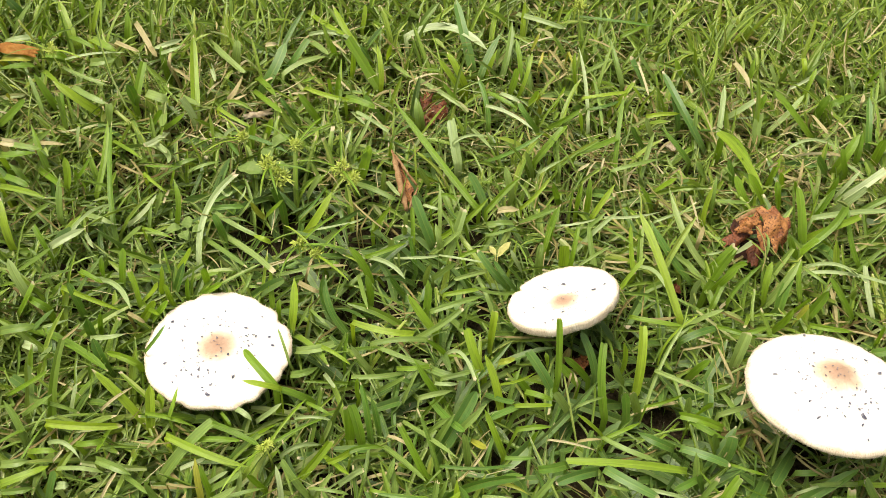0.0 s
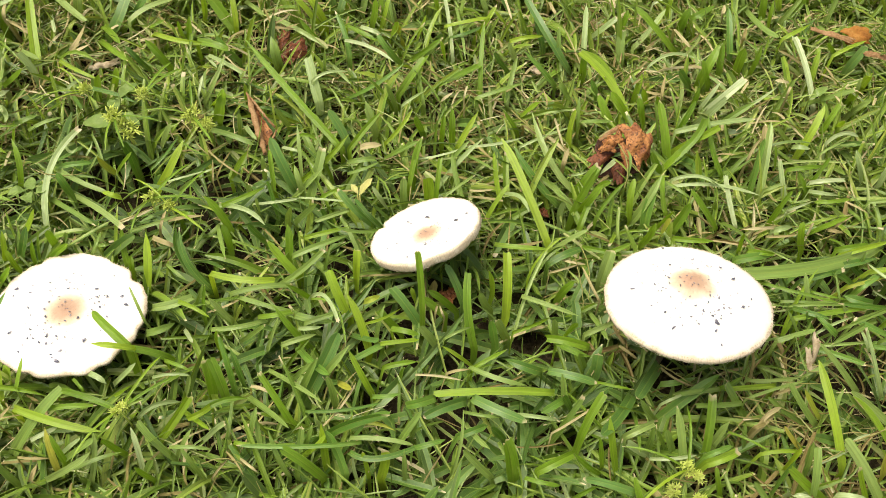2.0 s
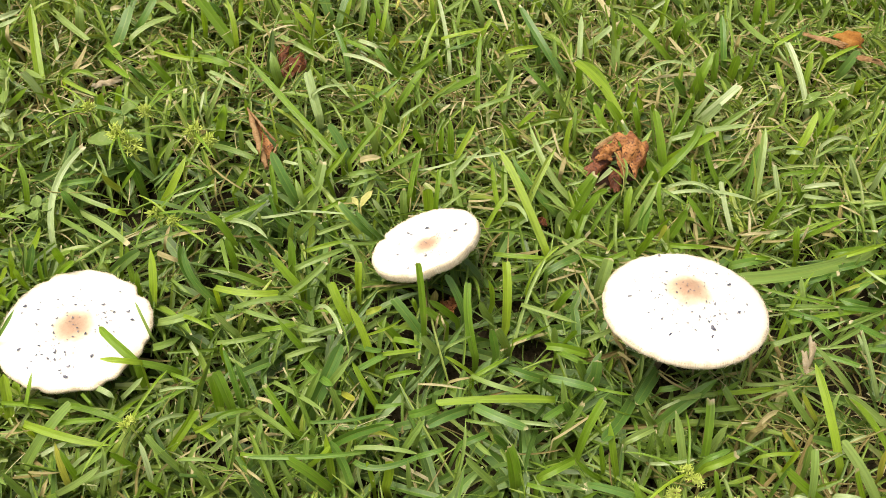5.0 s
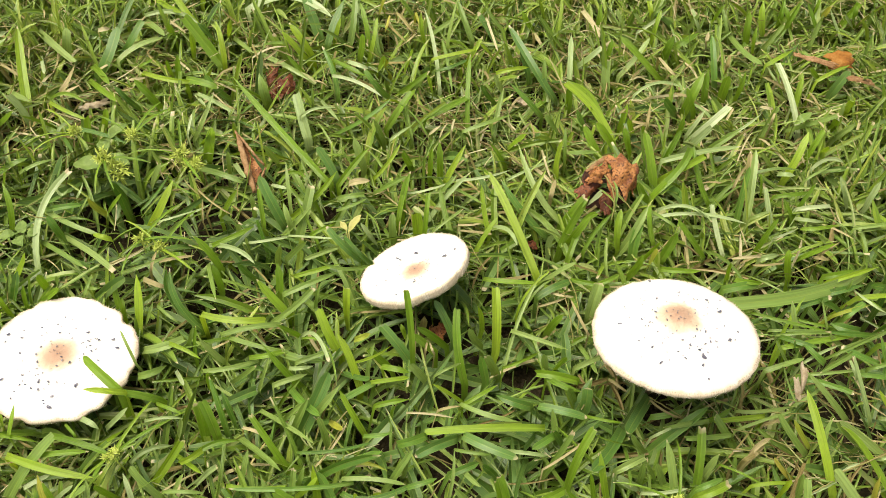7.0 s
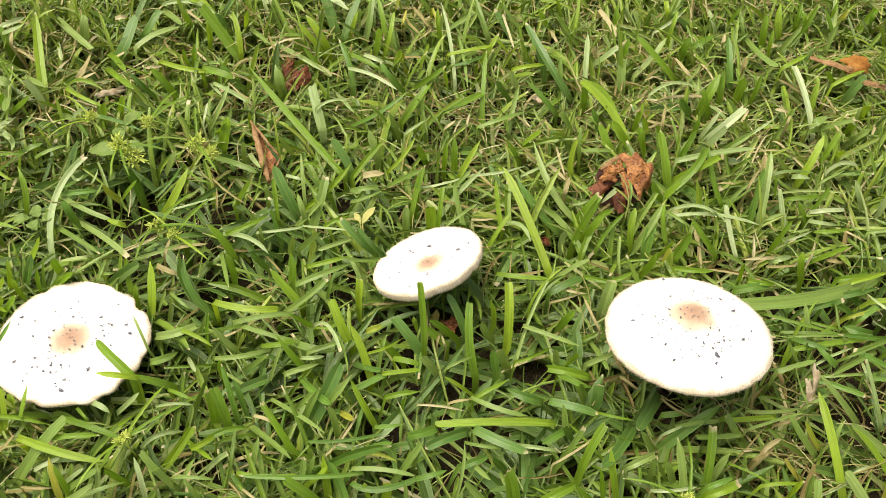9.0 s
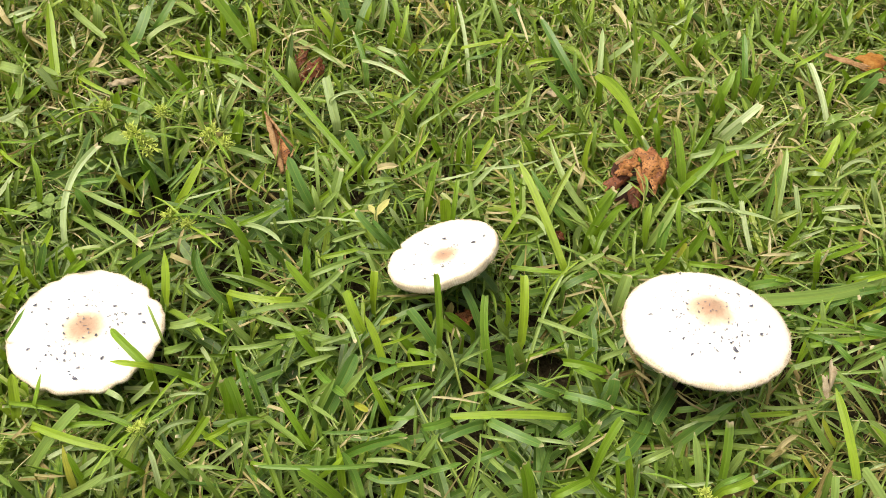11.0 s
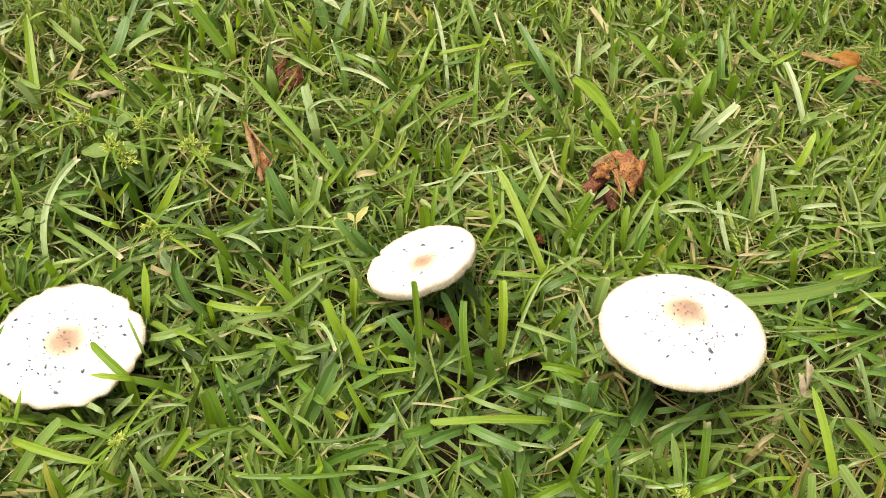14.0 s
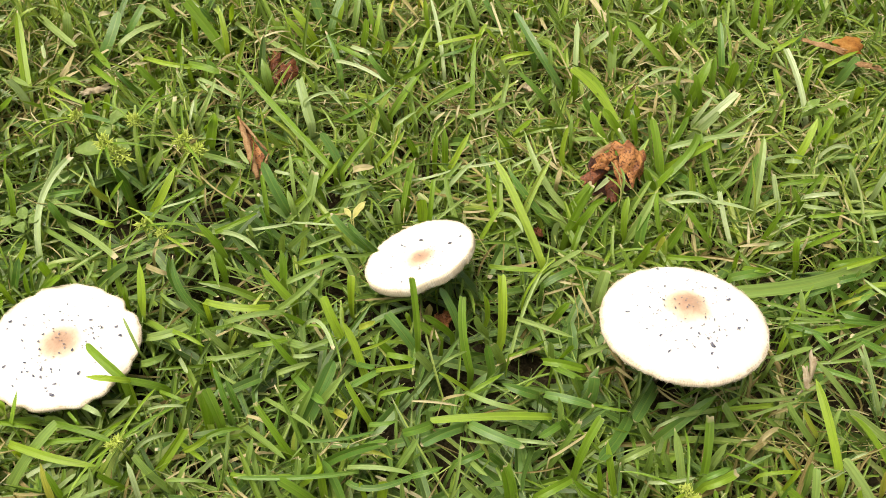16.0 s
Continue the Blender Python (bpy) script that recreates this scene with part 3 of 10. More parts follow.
def rod(name, points, radius, sides=6, taper=0.7):
    """A round stalk along points."""
    bm = bmesh.new()
    prev = None
    pts = [Vector(p) for p in points]
    for i, p in enumerate(pts):
        d = (pts[min(i + 1, len(pts) - 1)] - pts[max(i - 1, 0)]).normalized()
        q = d.to_track_quat("Z", "Y")
        r = radius * (1 - (1 - taper) * i / (len(pts) - 1))
        ring = [bm.verts.new(p + q @ Vector((math.cos(2 * math.pi * k / sides) * r, math.sin(2 * math.pi * k / sides) * r, 0))) for k in range(sides)]
        if prev:
            for k in range(sides):
                bm.faces.new((prev[k], prev[(k + 1) % sides], ring[(k + 1) % sides], ring[k])).smooth = True
        else:
            bm.faces.new(ring[::-1])
        prev = ring
    bm.faces.new(prev)
    return bm


def crumple(p, amount, scale, seed):
    q = Vector(p) * scale + Vector((seed, seed * 1.7, 0))
    return Vector(p) + Vector((noise.noise(q), noise.noise(q + Vector((31, 0, 0))), noise.noise(q + Vector((0, 47, 0))))) * amount


def crumpled_leaf(name, x, y, z, size, turn, mat, label, seed, rise=0.5, curl=1.6):
    """A dead leaf whose two halves curl up over a hollow middle."""
    c, s = math.cos(turn), math.sin(turn)

    def place(u, v):
        a, b = u * 2 - 1, v * 2 - 1
        half = 0.62 * math.sqrt(max(0.0, 1 - b * b * 0.82)) * (1 + 0.22 * math.sin(b * 9 + seed) + 0.12 * math.sin(b * 21 + a))
        ang = a * curl
        px = math.sin(ang) * half * size * 0.75
        pz = (1 - math.cos(ang)) * half * size * rise + abs(a) ** 3 * size * 0.1 - b * b * size * 0.12
        py = b * size * 0.62 + 0.12 * size * a * a
        p = crumple((px, py, pz), size * 0.15, 2.0 / size, seed)
        p = crumple(p, size * 0.055, 6.0 / size, seed + 3)
        return (p.x * c - p.y * s, p.x * s + p.y * c, p.z)

    thing = part(name, sheet(name, 34, 30, place), mat)
    thing.location = (x, y, z)
    return tagged(thing, label, "dead leaf")


def rolled_leaf(name, foot, tip, radius, sweep, mat, label, seed, flap=0.0):
    """A dry leaf rolled lengthwise into an open tube that narrows to both ends."""
    a, b = Vector(foot), Vector(tip)
    axis = (b - a).normalized()
    q = axis.to_track_quat("Z", "Y")
    length = (b - a).length

    def place(u, v):
        r = radius * (0.25 + 0.95 * math.sin(math.pi * min(1, 0.12 + v * 0.88)) ** 0.8)
        ang = -sweep / 2 + sweep * u + 0.3 * math.sin(v * 5 + seed)
        r *= 1 + flap * max(0.0, u - 0.6) * 2.5
        p = Vector((math.cos(ang) * r, math.sin(ang) * r, (v - 0.5) * length))
        p.x += 0.1 * radius * math.sin(v * 7)
        p *= 1 + 0.10 * (abs((v * 5.3 + u * 2.1) % 1.0 - 0.5) * 4 - 1) * (0.3 if v < 0.1 or v > 0.9 else 1)
        p.z = (v - 0.5) * length
        return crumple(p, radius * 0.4, 0.9 / radius, seed)

    thing = new(name, sheet(name, 22, 26, place))
    thing.data.materials.append(mat)
    thing.matrix_world = Matrix.Translation((a + b) / 2) @ q.to_matrix().to_4x4()
    return tagged(thing, label, "dead leaf")


def flat_leaf_mesh(name, length, width, cup, seed, pointed=1.0, droop=0.2):
    def place(u, v):
        a = u * 2 - 1
        w = width * 0.5 * math.sin(math.pi * (0.04 + v * 0.955)) ** (0.6 + 0.3 * pointed)
        p = (a * w, v * length, cup * abs(a) * w - droop * length * v * v + 0.04 * width * math.sin(v * 14 + seed))
        return crumple(p, width * 0.10, 1.2 / width, seed)
    return sheet(name, 9, 14, place, 0.0003)


def lobe(parent, corners, bulge, amount, mat, seed, ragged=0.12):
    """A crumpled patch of dead leaf hung between four corners (two above, two below), bulging outward."""
    tl, tr, bl, br = [Vector(c) - parent.location for c in corners]
    n = (tr - tl).cross(tl - bl).normalized()
    size = (tr - tl).length + (tl - bl).length

    def place(u, v):
        u2 = u + ragged * (abs(u - 0.5) * 2) ** 4 * noise.noise(Vector((seed, v * 3, u))) * 2
        v2 = v + ragged * (abs(v - 0.5) * 2) ** 4 * noise.noise(Vector((u * 3, seed, v))) * 2
        p = (tl * (1 - u2) + tr * u2) * (1 - v2) + (bl * (1 - u2) + br * u2) * v2
        p = p + n * (bulge * (1 - (2 * u - 1) ** 2 * 0.9) * (1 - (2 * v - 1) ** 2 * 0.6))
        p = crumple(p, amount * 0.6, 2.6 / size, seed)
        lift = 0.0
        for i in range(4):
            way = Vector((math.sin(seed * 3 + i * 1.9), math.cos(seed * 2 + i * 2.7), math.sin(seed + i)))
            k = (p.dot(way) * (2.2 + 1.3 * i) / size + seed * 0.37 + i * 0.29) % 1.0
            lift += (abs(k - 0.5) * 4 - 1) / (1 + i)
        return p + n * (amount * 0.42 * lift * (1 - 0.6 * max(abs(2 * u - 1), abs(2 * v - 1)) ** 4) + amount * 0.12 * noise.noise(p * (16.0 / size)))

    return part("lobe", sheet("lobe", 40, 40, place), mat, parent)


def leaf_thing(name, x, y, z, label):
    thing = new(name)
    thing.location = (x, y, z)
    return tagged(thing, label, "dead leaf")


dead = leaf_thing("crumpled_leaf", 0.396, 0.715, 0.03, "crumpled red-brown dead leaf caught in the grass")
lobe(dead, ((0.378, 0.728, 0.058), (0.398, 0.737, 0.067), (0.376, 0.720, 0.055), (0.390, 0.717, 0.056)), 0.005, 0.0042, mat_brown, 2.0, 0.2)
lobe(dead, ((0.396, 0.737, 0.068), (0.419, 0.734, 0.064), (0.396, 0.707, 0.056), (0.416, 0.706, 0.050)), 0.006, 0.0052, mat_brown, 4.0, 0.2)
lobe(dead, ((0.373, 0.726, 0.052), (0.390, 0.726, 0.052), (0.366, 0.709, 0.046), (0.386, 0.717, 0.046)), 0.003, 0.003, mat_russet, 5.0, 0.2)
lobe(dead, ((0.389, 0.718, 0.046), (0.400, 0.713, 0.048), (0.387, 0.700, 0.038), (0.396, 0.699, 0.038)), 0.003, 0.002, mat_russet, 6.0, 0.15)
lobe(dead, ((0.391, 0.726, 0.060), (0.397, 0.729, 0.060), (0.396, 0.705, 0.052), (0.404, 0.707, 0.052)), 0.003, 0.0015, mat_brown, 7.0, 0.1)
# Back lobe in the painted-shade colour, seen through the hollow.
lobe(dead, ((0.378, 0.738, 0.050), (0.415, 0.742, 0.050), (0.376, 0.706, 0.038), (0.412, 0.710, 0.038)), -0.003, 0.003, mat_hollow, 8.0, 0.15)
lobe(dead, ((0.405, 0.734, 0.067), (0.420, 0.728, 0.064), (0.404, 0.716, 0.061), (0.417, 0.712, 0.056)), 0.003, 0.004, mat_russet, 9.0, 0.2)
lobe(dead, ((0.376, 0.731, 0.060), (0.394, 0.739, 0.069), (0.377, 0.729, 0.059), (0.394, 0.735, 0.067)), 0.001, 0.0015, mat_tan, 10.0, 0.1)
dead = leaf_thing("crumpled_leaf", 0.105, 0.874, 0.03, "small red-brown curled leaf sunk among grass blades")
lobe(dead, ((0.090, 0.898, 0.040), (0.102, 0.899, 0.042), (0.092, 0.873, 0.030), (0.104, 0.866, 0.030)), 0.003, 0.004, mat_russet, 12.0, 0.2)
lobe(dead, ((0.100, 0.885, 0.038), (0.116, 0.887, 0.042), (0.100, 0.868, 0.030), (0.118, 0.874, 0.032)), 0.004, 0.004, mat_russet, 14.0, 0.2)
dead = leaf_thing("orange_leaf", 0.638, 0.869, 0.045, "orange-brown dry leaf with tan torn strip on the lawn")
lobe(dead, ((0.638, 0.881, 0.056), (0.661, 0.882, 0.056), (0.637, 0.866, 0.050), (0.661, 0.864, 0.050)), 0.004, 0.002, mat_orange, 16.0)
lobe(dead, ((0.607, 0.885, 0.055), (0.641, 0.869, 0.055), (0.607, 0.881, 0.054), (0.642, 0.861, 0.053)), 0.002, 0.002, mat_tan, 18.0)
dead = leaf_thing("leaf_fragment", 0.658, 0.843, 0.045, "pinkish tan strip of a dry leaf on the grass")
lobe(dead, ((0.649, 0.850, 0.054), (0.668, 0.843, 0.054), (0.648, 0.846, 0.052), (0.671, 0.836, 0.052)), 0.002, 0.002, mat_tan, 20.0)
dead = leaf_thing("leaf_fragment", -0.070, 0.857, 0.04, "thin tan dead leaf sunk in the grass")
lobe(dead, ((-0.084, 0.858, 0.036), (-0.057, 0.868, 0.038), (-0.083, 0.853, 0.034), (-0.056, 0.863, 0.034)), 0.002, 0.004, mat_husk, 22.0)
dead = leaf_thing("leaf_fragment", -0.335, 0.916, 0.045, "yellow-brown folded leaf in the grass")
lobe(dead, ((-0.362, 0.928, 0.056), (-0.312, 0.920, 0.056), (-0.362, 0.915, 0.052), (-0.312, 0.909, 0.052)), 0.004, 0.003, mat_orange, 24.0)
roll_leaf = new("rolled_leaf")
roll_leaf.location = (0.0825, 0.767, 0.04)
tagged(roll_leaf, "tan dry leaf rolled into a narrow split tube", "dead leaf")
for piece, foot, tip, rad, sweep in (("roll", (0.0935, 0.731, 0.046), (0.0735, 0.794, 0.059), 0.0026, 5.2), ("flap", (0.1000, 0.760, 0.049), (0.0740, 0.792, 0.059), 0.0016, 3.4),
                                     ("fold", (0.0955, 0.735, 0.043), (0.1010, 0.759, 0.047), 0.0016, 3.8)):
    o = rolled_leaf(piece, foot, tip, rad, sweep, mat_tan, "", 3.0)
    del o["category"]
    o.parent = roll_leaf
    o.matrix_parent_inverse = Matrix.Translation(roll_leaf.location).inverted()
# Browner lobe inside the roll; its darker tone stands in for interior shade.
lobe(roll_leaf, ((0.0750, 0.790, 0.055), (0.0780, 0.788, 0.055), (0.0920, 0.738, 0.043), (0.0975, 0.758, 0.044)), -0.003, 0.002, mat_brown, 26.0)
crumpled_leaf("leaf_fragment", 0.243, 0.590, 0.030, 0.012, 0.2, mat_brown, "small brown leaf scrap under the tilted mushroom", 11.0)
crumpled_leaf("leaf_fragment", 0.337, 0.847, 0.034, 0.009, 0.6, mat_husk, "pinkish tan crumbled leaf scrap in dry straw", 15.0)
crumpled_leaf("leaf_fragment", 0.327, 0.676, 0.026, 0.007, 1.0, mat_russet, "small brown leaf scrap between grass blades", 12.0)


def leafy(name, label, category, foot, leaves, mat, stalk=0.0008):
    """A small weed: leaves (heading, lift, length, width, at) on short stalks from one foot."""
    thing = new(name)
    thing.location = (foot[0], foot[1], 0.0)
    tagged(thing, label, category)
    for i, (heading, lift, length, width, x, y, z) in enumerate(leaves):
        leaf = part("leaf", flat_leaf_mesh("leaf", length, width, 0.35, i + foot[0] * 50), mat, thing)
        leaf.matrix_local = pose(x - foot[0], y - foot[1], z, lift, 0, heading)
        part("stalk", rod("stalk", [(0, 0, 0.002), ((x - foot[0]) * 0.4, (y - foot[1]) * 0.4, z * 0.6), (x - foot[0], y - foot[1], z)], stalk), mat, thing)
    return thing


leafy("broadleaf_weed", "grey-green broad leaved weed among the blades", "weed", (-0.045, 0.775),
      [(-30, 8, 0.021, 0.013, -0.036, 0.790, 0.058), (40, 12, 0.015, 0.011, -0.036, 0.778, 0.056), (75, 5, 0.027, 0.015, -0.040, 0.760, 0.053),
       (-110, 0, 0.022, 0.013, -0.038, 0.775, 0.05)], mat_weed)
leafy("broadleaf_weed", "small round leaved weed low in the grass", "weed", (-0.095, 0.69),
      [(20, 15, 0.013, 0.010, -0.092, 0.694, 0.045), (110, 10, 0.013, 0.010, -0.098, 0.693, 0.046), (220, 12, 0.012, 0.010, -0.096, 0.688, 0.047), (310, 8, 0.012, 0.009, -0.088, 0.69, 0.045)], mat_weed)
leafy("husk_sprout", "pale yellow seedling husks with two pointed leaves", "sprout", (0.175, 0.676),
      [(-40, 30, 0.017, 0.0065, 0.175, 0.675, 0.056), (30, 20, 0.010, 0.005, 0.173, 0.676, 0.056)], mat_sprout)
husk = new("dry_husk")
husk.location = (0.501, 0.515, 0.03)
tagged(husk, "papery pale dry husk standing in the grass", "husk")
lobe(husk, ((0.499, 0.530, 0.066), (0.503, 0.524, 0.064), (0.498, 0.513, 0.050), (0.500, 0.514, 0.050)), 0.002, 0.0014, mat_husk, 31.0, 0.1)
lobe(husk, ((0.491, 0.521, 0.062), (0.495, 0.519, 0.062), (0.494, 0.508, 0.050), (0.497, 0.509, 0.050)), 0.001, 0.001, mat_husk, 33.0, 0.1)
part("stalk", rod("stalk", [(0, 0, -0.03), (-0.002, 0.0, 0.0), (-0.003, 0.0, 0.018)], 0.0009), mat_husk, husk)


def spikelet_head(radius, count, seed):
    """A spiky ball of small pointed spikelets."""
    rng = random.Random(seed)
    bm = bmesh.new()
    clumps = [Vector((rng.gauss(0, 1), rng.gauss(0, 1), rng.gauss(0.4, 0.8))).normalized() * radius * rng.uniform(0.35, 0.75) for _ in range(9)]
    for k in range(count):
        c = clumps[k % 9]
        d = Vector((rng.gauss(0, 1), rng.gauss(0, 1), rng.gauss(0.6, 0.8))).normalized()
        q = d.to_track_quat("Z", "Y")
        ln, w = radius * rng.uniform(0.4, 0.85), radius * rng.uniform(0.05, 0.10)
        ring = [bm.verts.new(c + q @ Vector((math.cos(a) * w, math.sin(a) * w * 0.6, ln * 0.45))) for a in (0, 1.57, 3.14, 4.71)]
        low, top = bm.verts.new(c * 0.7), bm.verts.new(c + d * ln)
        for k in range(4):
            bm.faces.new((ring[k], ring[(k + 1) % 4], top))
            bm.faces.new((ring[(k + 1) % 4], ring[k], low))
    return bm


def sedge(x, y, z, radius, seed, heads=1):
    rng = random.Random(seed)
    thing = new("sedge")
    lean = rng.uniform(-0.02, 0.02)
    thing.location = (x + lean, y + 0.012, 0.0)
    tagged(thing, "sedge with spiky yellow-green seed head in the lawn", "sedge", group="sedges in the lawn")
    top = Vector((-lean, -0.012, z))
    part("stalk", rod("stalk", [(0, 0, 0), top * 0.5 + Vector((0.002, 0, 0)), top], 0.0008), mat_bract, thing)
    for i in range(heads):
        h = part("seed_head", spikelet_head(radius, 110, seed * 7 + i), mat_bract, thing)
        h.location = top + Vector((1.6 * radius * math.sin(i * 2.4), -1.5 * radius * i * 0.6, -i * 0.004))
    for i in range(3):
        a = rng.uniform(0, 2 * math.pi)
        v = blades(np.array([top]), np.array([a]), np.array([0.5]), np.array([0.9]), np.array([0.045]), np.array([0.0022]), np.array([0.2]), np.array([0.1]), np.array([0.2]), np.array([0.2]), np.array([0.1]))
        part("bract", blades_mesh("bract", v), mat_light, thing)
    return thing


for i, (x, y, z, r, heads) in enumerate(((-0.061, 0.791, 0.060, 0.0075, 1), (-0.013, 0.786, 0.060, 0.0075, 1), (-0.030, 0.757, 0.062, 0.0095, 2), (0.033, 0.760, 0.060, 0.0085, 2),
                                         (0.024, 0.486, 0.058, 0.0065, 1), (0.009, 0.680, 0.046, 0.0062, 1), (0.025, 0.672, 0.044, 0.0062, 1), (0.389, 0.437, 0.054, 0.0055, 4),
                                         (-0.286, 0.906, 0.060, 0.0085, 1), (0.250, 1.033, 0.060, 0.0090, 1))):
    sedge(x, y - 0.005, z + 0.008, r * 1.1, i + 3, heads)


def straw(points, radius, label="thin pale dry grass stalk lying on the lawn"):
    base = Vector(points[0])
    mid = [Vector(p) - base for p in points]
    fine = []
    for i in range(13):
        s = i / 12
        fine.append(mid[0] * (1 - s) ** 2 + mid[1] * 2 * s * (1 - s) + mid[2] * s * s + Vector((0.0002 * math.sin(i * 2.1), 0.0002 * math.cos(i * 1.7), 0)))
    thing = part("dry_stalk", rod("dry_stalk", fine, radius, 5), mat_dry)
    thing.location = base
    return tagged(thing, label, "straw", group="dry stalks on the lawn")


# ---- single broad blades that stand out, in their tufts ----
def tuft(x, y, label):
    """A small tuft of the lawn; its blades hang on it."""
    TUFTS.append((x, y))
    return tagged(new("grass_tuft"), label, "grass tuft", group="tufts in the lawn")


def blade(parent, foot, mid, tip, width, mat, cut=0.2):
    """One broad blade from foot to tip through mid, rooted in the soil; cut: its end, from pointed through rounded to cut square."""
    rng = random.Random(int(foot[0] * 7000) + int(tip[1] * 9000))
    home = TUFTS[-1]
    a, m, b = Vector(foot), Vector(mid), Vector(tip)
    ctrl = m * 2 - (a + b) / 2
    rows, across = 14, 5
    face = Vector((rng.uniform(-0.4, 0.4), -0.6 + rng.uniform(-0.4, 0.4), 1.0))
    fold, taper, turn = rng.uniform(0.04, 0.20), rng.uniform(0.15, 0.5) * (0.3 if cut > 0.5 else 1.0), rng.uniform(-0.5, 0.5)
    point = rng.uniform(0.58, 0.88)
    verts, uv = [], []
    for i in range(rows):
        s = i / (rows - 1)
        p = a * (1 - s) ** 2 + ctrl * 2 * s * (1 - s) + b * s * s
        d = ((ctrl - a) * (1 - s) + (b - ctrl) * s).normalized()
        side = d.cross(face).normalized()
        up = side.cross(d)
        side, up = side * math.cos(turn * s) + up * math.sin(turn * s), up * math.cos(turn * s) - side * math.sin(turn * s)
        w = width * min(1.06, 0.95 + 0.5 * s) * (1 - 0.5 * taper * s * s)
        if cut > 0.5:
            w *= 1 - 0.12 * max(0.0, s - 0.9) * 10
        elif cut > 0.3:
            w *= math.sqrt(max(0.02, 1 - (max(0.0, s - 0.84) / 0.165) ** 2))
        elif s > point:
            w *= max(0.10, 1 - ((s - point) / (1.001 - point)) ** 1.8)
        w *= 1 + 0.05 * noise.noise(Vector((s * 9, foot[0] * 90, foot[1] * 90)))
        for j in range(across):
            k = 2 * j / (across - 1) - 1
            jag = d * (rng.uniform(-1, 1) * 0.0012 if i == rows - 1 and cut > 0.5 else 0)
            verts.append(p + side * (w * 0.5 * k) - up * (w * fold * (1 - abs(k))) + jag)
            uv.append((j / (across - 1), s))
    # sheath down to the runner
    root = Vector((a.x * 0.8 + home[0] * 0.2, a.y * 0.8 + home[1] * 0.2, 0.0))
    d = (ctrl - a).normalized()
    side = d.cross(face).normalized()
    low, luv = [], []
    for s in (0.0, 0.5):
        p = root.lerp(a, s) + Vector((0, 0, 0.004 * s))
        for j in range(across):
            k = 2 * j / (across - 1) - 1
            low.append(p + side * (width * 0.42 * k))
            luv.append((j / (across - 1), 0.0))
    verts, uv = low + verts, luv + uv
    me = quad_mesh("blade", [v - Vector((home[0], home[1], 0)) for v in verts], strip_faces(rows + 2, across), uv, across)
    parent.location = (home[0], home[1], 0)
    return part("blade", me, mat, parent)


TUFTS = []
t = tuft(-0.130, 0.850, "grass tuft with a dried straw-coloured blade")
blade(t, (-0.130, 0.850, 0.030), (-0.139, 0.893, 0.053), (-0.150, 0.941, 0.068), 0.0084, mat_light)
t = tuft(-0.061, 0.926, "tuft of deep green broad grass blades")
blade(t, (-0.061, 0.926, 0.030), (-0.044, 0.930, 0.053), (-0.032, 0.948, 0.065), 0.0067, mat_deep, 0.8)
t = tuft(0.044, 0.918, "tuft of broad blunt light green grass blades")
blade(t, (0.044, 0.918, 0.030), (0.027, 0.934, 0.049), (0.010, 0.949, 0.068), 0.0100, mat_light, 0.8)
t = tuft(0.060, 0.875, "fan of green blades with silvery ones among them")
blade(t, (0.031, 0.853, 0.052), (0.049, 0.837, 0.056), (0.066, 0.823, 0.056), 0.0035, mat_silver, 0.8)
blade(t, (0.094, 0.857, 0.030), (0.092, 0.857, 0.050), (0.088, 0.871, 0.059), 0.0087, mat_grey)
t = tuft(0.030, 0.796, "fan of green blades with silvery ones among them")
blade(t, (0.044, 0.785, 0.030), (0.049, 0.789, 0.048), (0.052, 0.799, 0.059), 0.0088, mat_light)
t = tuft(0.077, 0.651, "tuft of deep green broad grass blades")
blade(t, (0.107, 0.675, 0.030), (0.104, 0.681, 0.045), (0.101, 0.687, 0.059), 0.0044, mat_deep, 0.8)
t = tuft(0.057, 0.609, "tuft of broad blunt light green grass blades")
blade(t, (0.057, 0.609, 0.030), (0.040, 0.620, 0.049), (0.038, 0.633, 0.068), 0.0059, mat_deep)
t = tuft(0.131, 0.622, "fan of green blades with silvery ones among them")
blade(t, (0.133, 0.634, 0.052), (0.150, 0.635, 0.057), (0.168, 0.643, 0.054), 0.0037, mat_light)
blade(t, (0.132, 0.580, 0.030), (0.148, 0.582, 0.050), (0.163, 0.550, 0.061), 0.0028, mat_silver, 0.8)
t = tuft(-0.104, 0.611, "tuft of broad blunt light green grass blades")
blade(t, (-0.110, 0.600, 0.030), (-0.100, 0.602, 0.045), (-0.093, 0.606, 0.056), 0.0062, mat_light)
t = tuft(-0.052, 0.460, "grass tuft with a dried straw-coloured blade")
blade(t, (-0.023, 0.460, 0.030), (-0.004, 0.459, 0.052), (0.010, 0.462, 0.063), 0.0038, mat_grey, 0.8)
t = tuft(0.006, 0.507, "tuft of broad blunt light green grass blades")
blade(t, (0.021, 0.529, 0.066), (0.006, 0.541, 0.073), (-0.007, 0.554, 0.073), 0.0062, mat_light, 0.4)
blade(t, (0.025, 0.528, 0.066), (0.013, 0.526, 0.073), (-0.002, 0.528, 0.073), 0.0038, mat_light)
t = tuft(-0.077, 0.515, "tuft of broad blunt light green grass blades")
blade(t, (-0.069, 0.520, 0.030), (-0.064, 0.519, 0.048), (-0.066, 0.524, 0.054), 0.0058, mat_light)
t = tuft(0.075, 0.509, "fan of green blades with silvery ones among them")
blade(t, (0.075, 0.509, 0.030), (0.075, 0.514, 0.047), (0.073, 0.521, 0.060), 0.0069, mat_light, 0.8)
t = tuft(0.100, 0.531, "tuft of dull grey-green grass blades")
